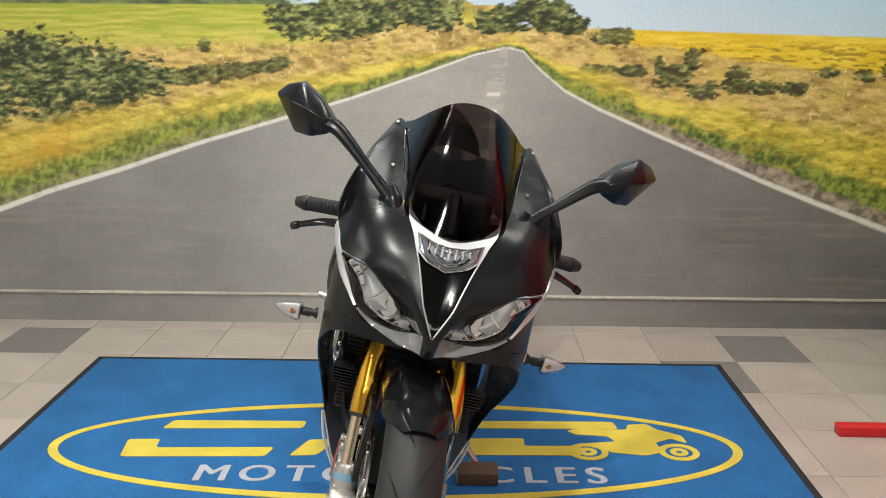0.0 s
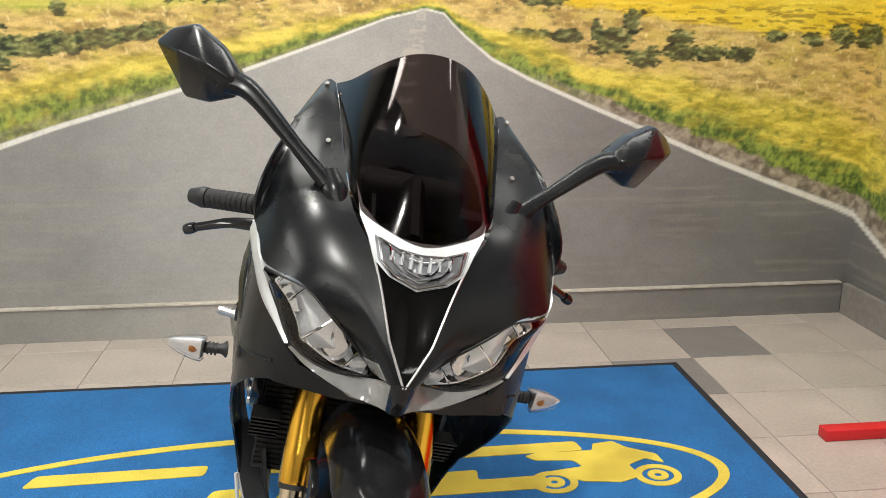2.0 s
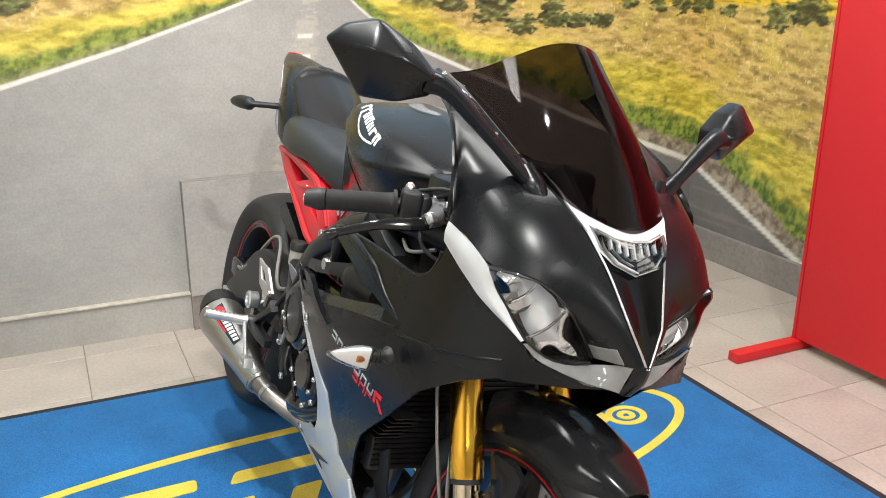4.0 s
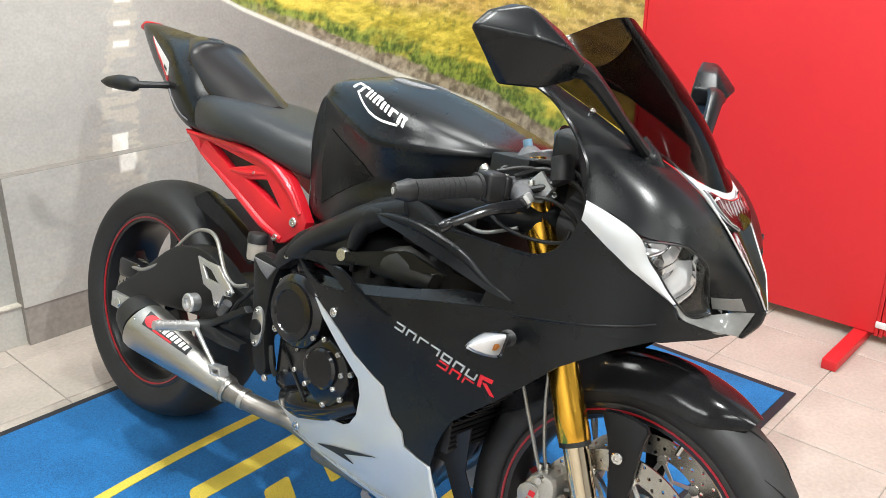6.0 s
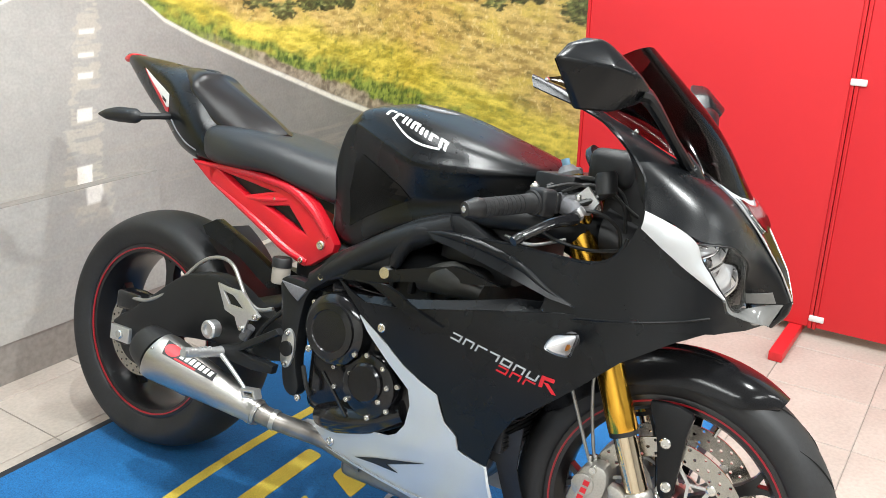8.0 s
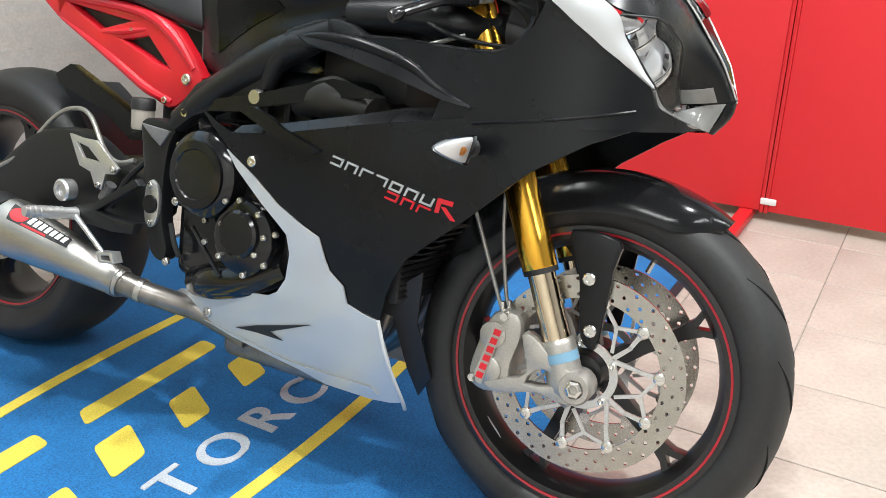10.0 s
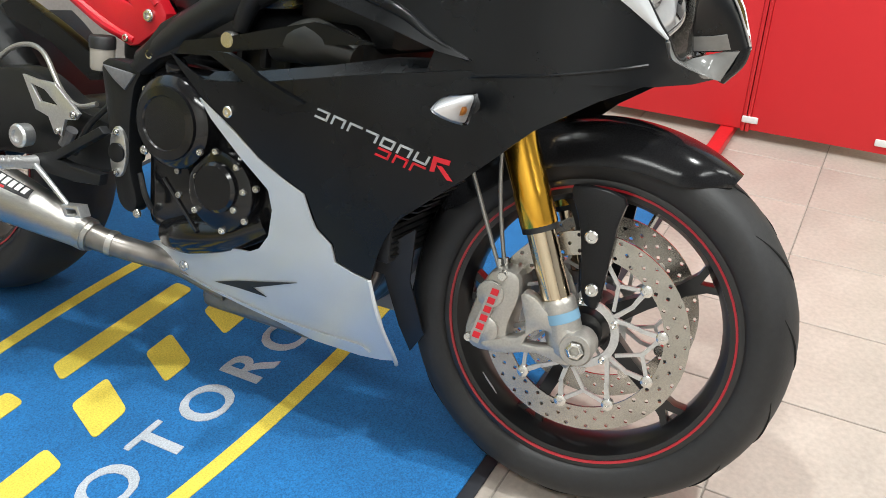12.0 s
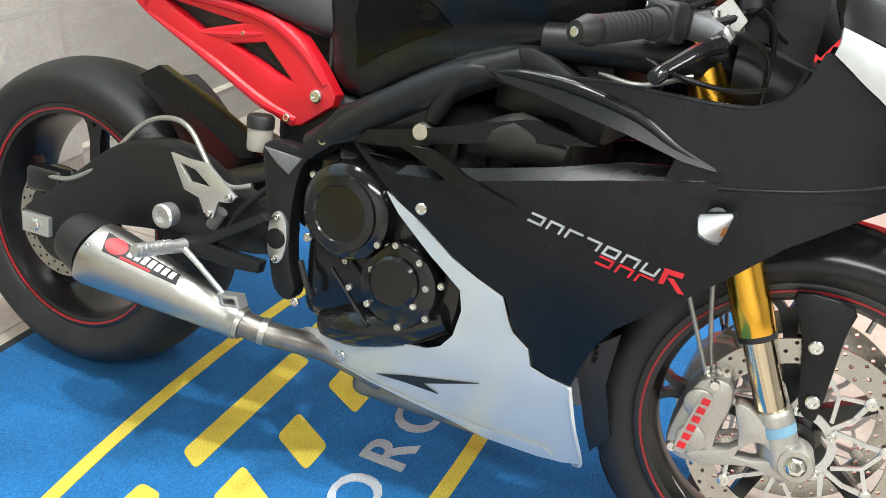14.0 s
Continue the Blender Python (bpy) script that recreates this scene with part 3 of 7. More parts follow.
REFLECTOR = material("silvered_reflector", (0.82, 0.83, 0.85), 0.22, 0.45, stain=0.06, stain_scale=60)
BROWN_TIN = material("dull_olive_cover", (0.012, 0.012, 0.010), 0.55, grain=0.1)
TITAN = material("grey_exhaust_pipe", (0.26, 0.24, 0.22), 0.35, 0.9, grain=0.15, grain_scale=40)
CUP = material("milky_fluid_cup", (0.34, 0.31, 0.27), 0.2)


def clear_plastic(name, tint, gloss_rough=0.04, index=1.5):
    """Thin clear plastic: tinted see-through with a surface gloss."""
    m = bpy.data.materials.new(name)
    m.use_nodes = True
    nt = m.node_tree
    nt.nodes.remove(nt.nodes["Principled BSDF"])
    tr, gl, mix, fr = (nt.nodes.new(k) for k in ("ShaderNodeBsdfTransparent", "ShaderNodeBsdfGlossy", "ShaderNodeMixShader", "ShaderNodeFresnel"))
    tr.inputs["Color"].default_value = (*tint, 1)
    gl.inputs["Roughness"].default_value = gloss_rough
    fr.inputs["IOR"].default_value = index
    nt.links.new(fr.outputs[0], mix.inputs[0])
    nt.links.new(tr.outputs[0], mix.inputs[1]), nt.links.new(gl.outputs[0], mix.inputs[2])
    nt.links.new(mix.outputs[0], nt.nodes["Material Output"].inputs[0])
    return m


LENS = clear_plastic("clear_lens", (0.975, 0.98, 0.985), 0.03, 1.4)
SMOKE = clear_plastic("smoked_screen", (0.31, 0.275, 0.27), 0.05, 1.2)


# ---- the motorcycle: shape helpers (x ahead, y to its left, z up) ----
bike = thing("motorcycle", "satin black sports motorcycle with silver belly and red subframe", "motorcycle", pose(-0.098, 3.452, 0.006, -12.9, 0, -88.5) @ Matrix.Scale(0.99, 4))


def spline(points, n):
    """Catmull-Rom through points of any size, n steps a span."""
    p = np.array(points, float)
    p = np.vstack([2 * p[0] - p[1], p, 2 * p[-1] - p[-2]])
    out = []
    for i in range(1, len(p) - 2):
        for t in np.arange(n) / n:
            a, b, c, d = p[i - 1], p[i], p[i + 1], p[i + 2]
            out.append(0.5 * (2 * b + (c - a) * t + (2 * a - 5 * b + 4 * c - d) * t**2 + (3 * b - a - 3 * c + d) * t**3))
    out.append(p[-2])
    return np.array(out)


def grid_bm(pts, closed=False, bm=None):
    """Faces over an array of points, rows by columns."""
    bm = bm or bmesh.new()
    vs = [[bm.verts.new(p) for p in row] for row in pts]
    cols = len(vs[0])
    for r in range(len(vs) - 1):
        for c in range(cols if closed else cols - 1):
            d = (c + 1) % cols
            bm.faces.new((vs[r][c], vs[r][d], vs[r + 1][d], vs[r + 1][c]))
    return bm, vs


def tube(points, radius, seg=10, n=6, caps=True, bm=None, flat=1.0):
    """A swept round bar; radius may be one for each point."""
    pts = spline(points, n) if len(points) > 2 else np.array(points, float)
    rad = np.full(len(points), radius, float) if np.isscalar(radius) else np.array(radius, float)
    rad = np.interp(np.linspace(0, 1, len(pts)), np.linspace(0, 1, len(rad)), rad)
    rows, ref = [], None
    for i, p in enumerate(pts):
        d = Vector(pts[min(i + 1, len(pts) - 1)] - pts[max(i - 1, 0)]).normalized()
        if ref is None:
            ref = d.orthogonal().normalized() if abs(d.y) > 0.9 else (Vector((0, 1, 0)) - d * d.y).normalized()
        ref = (ref - d * ref.dot(d)).normalized()
        side = d.cross(ref)
        rows.append([Vector(p) + (ref * math.cos(a) + side * flat * math.sin(a)) * rad[i] for a in np.arange(seg) * 2 * math.pi / seg])
    bm, vs = grid_bm(rows, True, bm)
    if caps:
        bm.faces.new(vs[0]), bm.faces.new(vs[-1])
    return bm


def lathe(profile, seg=48, centre=(0, 0, 0), closed=False, bm=None):
    """A profile of (radius, y) turned about the y axis through the centre."""
    rows = [[(centre[0] + r * math.cos(a), centre[1] + y, centre[2] + r * math.sin(a)) for a in np.arange(seg) * 2 * math.pi / seg] for r, y in profile]
    bm = bm or bmesh.new()
    vs = [[bm.verts.new(p) for p in row] for row in rows]
    for i in range(len(vs) if closed else len(vs) - 1):
        p, q = vs[i], vs[(i + 1) % len(vs)]
        for k in range(seg):
            bm.faces.new((p[k], p[(k + 1) % seg], q[(k + 1) % seg], q[k]))
    if not closed:
        for row, (r, _) in ((vs[0], profile[0]), (vs[-1], profile[-1])):
            if r > 1e-4:
                bm.faces.new(row)
    return bm


def plate(outer, y0, y1, holes=(), bevel=0.0, bm=None):
    """A side-on outline (x, z) with holes, thick from y0 to y1."""
    bm = bm or bmesh.new()
    own = bmesh.new()
    edges = []
    for loop in (outer, *holes):
        vs = [own.verts.new((x, y0, z)) for x, z in loop]
        edges += [own.edges.new((vs[i], vs[(i + 1) % len(vs)])) for i in range(len(vs))]
    if holes:
        bmesh.ops.triangle_fill(own, edges=edges, use_beauty=True)
    else:
        own.faces.new(own.verts)
    out = bmesh.ops.extrude_face_region(own, geom=list(own.faces))
    top = {g for g in out["geom"] if isinstance(g, bmesh.types.BMVert)}
    bmesh.ops.translate(own, verts=list(top), vec=(0, y1 - y0, 0))
    if bevel:
        rim = [e for e in own.edges if len(e.link_faces) == 2 and e.calc_face_angle(0) > 0.6 and e.verts[0] in top and e.verts[1] in top]
        bmesh.ops.bevel(own, geom=rim, offset=bevel, segments=2, affect="EDGES", profile=0.5)
    me = bpy.data.meshes.new("tmp")
    own.to_mesh(me)
    own.free()
    bm.from_mesh(me)
    bpy.data.meshes.remove(me)
    return bm


def curve2(points, n=4, closed=True):
    """A rounded outline through the points."""
    p = list(points)
    if not closed:
        return [tuple(q) for q in spline(p, n)]
    q = spline([p[-1]] + p + [p[0], p[1]], n)
    return [tuple(v) for v in q[n : n * (len(p) + 1)]]


SHELL_Y = [0, 0.026, 0.064, 0.097, 0.128, 0.156, 0.178, 0.204, 0.220, 0.233, 0.244, 0.247]
SHELL_X = [1.484, 1.475, 1.466, 1.450, 1.436, 1.428, 1.404, 1.369, 1.333, 1.296, 1.23, 1.10]


def width_at(x, z):
    """Half the width of the side fairing."""
    w = np.interp(z, [0.10, 0.17, 0.24, 0.33, 0.44, 0.53, 0.60, 0.66, 0.70, 0.76, 0.80, 0.85], [0.060, 0.105, 0.145, 0.180, 0.207, 0.226, 0.239, 0.240, 0.237, 0.232, 0.231, 0.230])
    w *= 1 - 0.24 * max(0.0, (0.95 - x) / 0.4) ** 1.5
    ahead = np.interp(x, SHELL_X[::-1], SHELL_Y[::-1])
    ahead = max(ahead, 0.242 + 0.25 * (1.22 - x)) if x < 1.22 else max(ahead, 0.01)
    return (w**-8 + ahead**-8) ** -0.125


# half sections of the nose from its chin up: middle, trim, ridge, crease, shoulder, side as (y, x)
NOSE_Z = (0.645, 0.680, 0.741, 0.787, 0.850, 0.895, 0.937, 0.985, 1.048, 1.08)
NOSE = np.array((
    ((0, 1.478), (0.004, 1.478), (0.03, 1.462), (0.09, 1.435), (0.15, 1.405), (0.22, 1.345)),
    ((0, 1.500), (0.004, 1.500), (0.03, 1.475), (0.09, 1.450), (0.15, 1.420), (0.222, 1.355)),
    ((0, 1.512), (0.004, 1.512), (0.034, 1.478), (0.10, 1.448), (0.165, 1.418), (0.230, 1.345)),
    ((0, 1.480), (0.028, 1.490), (0.052, 1.476), (0.115, 1.440), (0.182, 1.404), (0.235, 1.330)),
    ((0, 1.436), (0.050, 1.444), (0.074, 1.444), (0.134, 1.410), (0.198, 1.374), (0.236, 1.302)),
    ((0, 1.408), (0.072, 1.404), (0.092, 1.410), (0.146, 1.378), (0.200, 1.344), (0.232, 1.293)),
    ((0, 1.358), (0.090, 1.347), (0.106, 1.354), (0.146, 1.342), (0.188, 1.308), (0.218, 1.266)),
    ((0, 1.248), (0.108, 1.244), (0.122, 1.254), (0.150, 1.252), (0.180, 1.246), (0.200, 1.240)),
    ((0, 1.085), (0.126, 1.075), (0.140, 1.078), (0.156, 1.068), (0.174, 1.056), (0.194, 1.04)),
    ((0, 1.02), (0.136, 1.01), (0.148, 1.01), (0.162, 1.00), (0.178, 0.98), (0.194, 0.96)),
))


def nose_x(y, z):
    """How far ahead the nose cowl's surface lies at (y, z)."""
    total = 0.0
    for dz in (-0.004, 0.0, 0.004):
        i = min(max(int(np.searchsorted(NOSE_Z, z + dz)) - 1, 0), len(NOSE_Z) - 2)
        t = min(max((z + dz - NOSE_Z[i]) / (NOSE_Z[i + 1] - NOSE_Z[i]), 0.0), 1.0)
        row = NOSE[i] * (1 - t) + NOSE[i + 1] * t
        total += sum(np.interp(abs(abs(y) + d), row[:, 0], row[:, 1]) for d in (-0.005, 0.0, 0.005))
    return float(total) / 9


def nose_panel(outline, side=1, out=0.0, thick=0.004, cell=0.0085, wave=0.0):
    """A piece of the nose cowl; the outline is (y, z) seen from ahead."""
    bm = bmesh.new()
    bm.faces.new([bm.verts.new((0, y, z)) for y, z in outline])
    ys, zs = [p[0] for p in outline], [p[1] for p in outline]
    for lo, hi, axis in ((min(ys), max(ys), 1), (min(zs), max(zs), 2)):
        for v in np.arange(math.ceil(lo / cell) * cell, hi, cell):
            co, no = [0, 0, 0], [0, 0, 0]
            co[axis], no[axis] = float(v), 1
            bmesh.ops.bisect_plane(bm, geom=bm.verts[:] + bm.edges[:] + bm.faces[:], plane_co=co, plane_no=no, dist=1e-5)
    for v in bm.verts:
        y, z = v.co.y, v.co.z
        v.co.x = nose_x(y, z) + out + (wave * math.sin(y * 210) * math.sin(z * 190 + y * 60) if wave else 0.0)
        v.co.y = side * y
    bmesh.ops.recalc_face_normals(bm, faces=bm.faces)
    inner = bmesh.ops.extrude_face_region(bm, geom=list(bm.faces))
    bmesh.ops.translate(bm, verts=[g for g in inner["geom"] if isinstance(g, bmesh.types.BMVert)], vec=(-thick, 0, 0))
    return bm


def panel(outline, side, thick=0.004, cell=0.03, width=width_at, out=0.0):
    """A fairing panel with the outline (x, z), bent to the fairing's width."""
    bm = bmesh.new()
    bm.faces.new([bm.verts.new((x, 0, z)) for x, z in outline])
    xs, zs = [p[0] for p in outline], [p[1] for p in outline]
    for lo, hi, axis in ((min(xs), max(xs), 0), (min(zs), max(zs), 2)):
        for v in np.arange(math.ceil(lo / cell) * cell, hi, cell):
            co, no = [0, 0, 0], [0, 0, 0]
            co[axis], no[axis] = float(v), 1
            bmesh.ops.bisect_plane(bm, geom=bm.verts[:] + bm.edges[:] + bm.faces[:], plane_co=co, plane_no=no, dist=1e-5)
    for v in bm.verts:
        v.co.y = side * (width(v.co.x, v.co.z) + out)
    bmesh.ops.recalc_face_normals(bm, faces=bm.faces)
    inner = bmesh.ops.extrude_face_region(bm, geom=list(bm.faces))
    bmesh.ops.translate(bm, verts=[g for g in inner["geom"] if isinstance(g, bmesh.types.BMVert)], vec=(0, -side * thick, 0))
    return bm


def patch(ctrl, r0, r1, c0, c1, side=1, nr=10, nc=16, thick=0.003, out=0.0, bm=None):
    """A part of a smooth surface through a grid of control points, between rows r0..r1 and columns c0..c1."""
    g = np.array(ctrl, float)
    fine = np.array([spline(row, 8) for row in g])
    fine = np.array([spline(fine[:, k], 8) for k in range(fine.shape[1])]).transpose(1, 0, 2)

    def at(r, c):
        r, c = r * 8, c * 8
        i, j = min(int(r), fine.shape[0] - 2), min(int(c), fine.shape[1] - 2)
        a, b = r - i, c - j
        return (fine[i, j] * (1 - b) + fine[i, j + 1] * b) * (1 - a) + (fine[i + 1, j] * (1 - b) + fine[i + 1, j + 1] * b) * a

    rows = np.array([[at(r, c) for c in np.linspace(c0, c1, nc)] for r in np.linspace(r0, r1, nr)])
    du, dv = np.gradient(rows, axis=1), np.gradient(rows, axis=0)
    nrm = np.cross(du, dv)
    nrm /= np.linalg.norm(nrm, axis=-1, keepdims=True) + 1e-9
    mid = nrm[nr // 2, nc // 2]
    if mid[0] * 1.0 + mid[1] * 0.8 + mid[2] * 0.2 < 0:
        nrm = -nrm
    top, low = rows + nrm * out, rows + nrm * (out - thick)
    for a in (top, low):
        a[..., 1] *= side
    bm, t = grid_bm(top, bm=bm)
    _, l = grid_bm(low, bm=bm)
    loop_t = t[0] + [r[-1] for r in t[1:]] + t[-1][-2::-1] + [r[0] for r in t[-2:0:-1]]
    loop_l = l[0] + [r[-1] for r in l[1:]] + l[-1][-2::-1] + [r[0] for r in l[-2:0:-1]]
    for k in range(len(loop_t)):
        m = (k + 1) % len(loop_t)
        bm.faces.new((loop_t[k], loop_t[m], loop_l[m], loop_l[k]))
    bmesh.ops.remove_doubles(bm, verts=bm.verts, dist=1e-6)
    return bm


def body(sections, nx=6, ny=5):
    """A closed body through half sections (x, [(y, z) from below to above])."""
    xs = spline([[s[0]] for s in sections], nx)[:, 0]
    half = np.array([spline(s[1], ny) for s in sections])
    half = np.array([spline(half[:, k], nx) for k in range(half.shape[1])]).transpose(1, 0, 2)
    rows = []
    for x, h in zip(xs, half):
        right = [(x, -max(y, 0), z) for y, z in h]
        left = [(x, max(y, 0), z) for y, z in h[::-1]]
        rows.append(right + left)
    bm, vs = grid_bm(rows, True)
    bm.faces.new(vs[0]), bm.faces.new(vs[-1])
    bmesh.ops.remove_doubles(bm, verts=bm.verts, dist=1e-5)
    return bm


def knob(p, q, r, seg=14, bevel=0.15):
    """A short round peg from p to q with chamfered ends."""
    p, q = Vector(p), Vector(q)
    d = q - p
    return tube([p, p + d * bevel, q - d * bevel, q], [r * 0.86, r, r, r * 0.86], seg, 1)


def screw(x, y, z, r=0.007, parent=bike, depth=0.006, mat=None, name="bolt"):
    """A socket screw with its head facing outward."""
    s = 1 if y > 0 else -1
    bm = lathe([(r, 0), (r, s * depth * 0.7), (r * 0.8, s * depth), (r * 0.5, s * depth), (r * 0.45, s * depth * 0.4), (0.0001, s * depth * 0.4)], 10, (x, y, z))
    return part(name, bm, mat or BOLT, parent, angle=40)


# ---- wheels ----
def wheel(name, cx, cz, tyre_r, tyre_w, rim_w, spoke_at, spoke_w, label):
    rw, c = rim_w, (cx, 0, cz)
    rim = part(name, lathe([(0.230, rw), (0.230, rw + 0.005), (0.222, rw + 0.007), (0.208, rw + 0.004), (0.203, rw - 0.010), (0.197, rw * 0.4), (0.196, -rw * 0.4), (0.203, -rw + 0.010), (0.208, -rw - 0.004), (0.222, -rw - 0.007), (0.230, -rw - 0.005), (0.230, -rw), (0.214, -rw * 0.5), (0.214, rw * 0.5)], 72, c, True), RIM, bike, label, angle=50)
    rt, w = tyre_r, tyre_w
    prof = [(0.226, rw + 0.001), (0.232, rw + 0.010), (rt - 0.052, w), (rt - 0.034, w * 0.985), (rt - 0.019, w * 0.82), (rt - 0.008, w * 0.52), (rt - 0.002, w * 0.24), (rt, 0)]
    prof = [tuple(p) for p in spline(prof, 3)]
    part("tyre", lathe(prof + [(r, -y) for r, y in prof[-2::-1]] + [(0.221, 0.0)], 96, c, True), RUBBER, rim, "black sports tyre", angle=40)
    for s in (-1, 1):
        part("rim_stripe", lathe([(0.2195, s * (rw + 0.0068)), (0.2195, s * (rw + 0.0092)), (0.2160, s * (rw + 0.0082)), (0.2160, s * (rw + 0.0060))], 72, c, True), RIM_RED, rim, "red pinstripe tape", angle=60)
    part("hub", lathe([(0.028, -rw - 0.02), (0.036, -rw), (0.034, -0.02), (0.034, 0.02), (0.036, rw), (0.028, rw + 0.02)], 28, c), RIM, rim)
    for k in range(5):
        a = radians(spoke_at + 72 * k)
        out = [(0.03, -spoke_w * 0.85), (0.09, -spoke_w * 0.55), (0.150, -spoke_w * 0.5), (0.180, -spoke_w * 0.75), (0.204, -spoke_w * 1.5), (0.204, spoke_w * 1.5), (0.180, spoke_w * 0.75), (0.150, spoke_w * 0.5), (0.09, spoke_w * 0.55), (0.03, spoke_w * 0.85)]
        hole = [(0.176, 0.0), (0.194, -spoke_w * 0.55), (0.194, spoke_w * 0.55)]
        turn = lambda pts: [(cx + r * math.cos(a) - t * math.sin(a), cz + r * math.sin(a) + t * math.cos(a)) for r, t in pts]
        part("spoke", plate(turn(out), -0.014, 0.014, [turn(hole)], 0.004), RIM, rim)
    return rim


FX, FZ, RZ = 1.366, 0.3005, 0.317
front = wheel("front_wheel", FX, FZ, 0.300, 0.061, 0.046, 33, 0.020, "black five-spoke front wheel")
wheel("rear_wheel", 0.0, RZ, 0.315, 0.092, 0.068, 20, 0.027, "black five-spoke rear wheel")
# tread grooves on the front tyre
for k in range(14):
    for s in (-1, 1):
        a0 = 2 * math.pi * (k + (0.5 if s > 0 else 0)) / 14
        pts = []
        for t in np.linspace(0, 1, 7):
            y = s * (0.006 + 0.044 * t)
            r = np.interp(abs(y), [0, 0.015, 0.032, 0.050, 0.060], [0.3003, 0.2988, 0.2928, 0.2818, 0.266])
            a = a0 + 0.30 * t
            pts.append((FX + r * math.cos(a), y, FZ + r * math.sin(a)))
        part("tread_groove", tube(pts, [0.0004, 0.0016, 0.0018, 0.0018, 0.0016, 0.001, 0.0004], 6, 2), GROOVE, front)
part("valve", tube([(FX + 0.066, -0.01, FZ + 0.184), (FX + 0.060, -0.014, FZ + 0.165)], 0.004, 8), BOLT, front)
part("balance_weight", plate([(FX - 0.15, FZ - 0.118), (FX - 0.142, FZ - 0.128), (FX - 0.122, FZ - 0.148), (FX - 0.130, FZ - 0.138)], -0.047, -0.044), ALLOY, front)


def drilled_ring(cx, cz, y, r0, r1, thick, n, hole_r, rows):
    """A flat ring with rows of drilled holes going through it."""
    bm = bmesh.new()
    edge = np.linspace(r0, r1, rows + 1)
    for row in range(rows):
        shift = 0.5 * (row % 2)
        for k in range(n):
            a0, a1 = 2 * math.pi * (k + shift) / n, 2 * math.pi * (k + 1 + shift) / n
            am, rm = (a0 + a1) / 2, (edge[row] + edge[row + 1]) / 2
            corners = [(edge[row], a0), (edge[row], am), (edge[row], a1), (rm, a1), (edge[row + 1], a1), (edge[row + 1], am), (edge[row + 1], a0), (rm, a0)]
            outer = [(cx + r * math.cos(a), cz + r * math.sin(a)) for r, a in corners]
            ctr = (cx + rm * math.cos(am), cz + rm * math.sin(am))
            inner = [(ctr[0] + hole_r * math.cos(math.atan2(p[1] - ctr[1], p[0] - ctr[0])), ctr[1] + hole_r * math.sin(math.atan2(p[1] - ctr[1], p[0] - ctr[0]))) for p in outer]
            front_o, front_i = [bm.verts.new((p[0], y - thick / 2, p[1])) for p in outer], [bm.verts.new((p[0], y - thick / 2, p[1])) for p in inner]
            back_o, back_i = [bm.verts.new((p[0], y + thick / 2, p[1])) for p in outer], [bm.verts.new((p[0], y + thick / 2, p[1])) for p in inner]
            for j in range(8):
                m = (j + 1) % 8
                bm.faces.new((front_o[j], front_o[m], front_i[m], front_i[j]))
                bm.faces.new((back_o[m], back_o[j], back_i[j], back_i[m]))
                bm.faces.new((front_i[j], front_i[m], back_i[m], back_i[j]))
            if row == 0:
                for j in (0, 1):
                    bm.faces.new((front_o[j + 1], front_o[j], back_o[j], back_o[j + 1]))
            if row == rows - 1:
                for j in (4, 5):
                    bm.faces.new((front_o[j + 1], front_o[j], back_o[j], back_o[j + 1]))
    bmesh.ops.remove_doubles(bm, verts=bm.verts, dist=1e-6)
    return bm


def flat_bar(p, q, w0, w1, y):
    """A flat machined bar from p to q in the plane of the wheel."""
    side = Vector((p.y - q.y, q.x - p.x)).normalized() / 2
    return plate([p + side * w0, p - side * w0, q - side * w1, q + side * w1], y - 0.0024, y + 0.0024, bevel=0.0008)


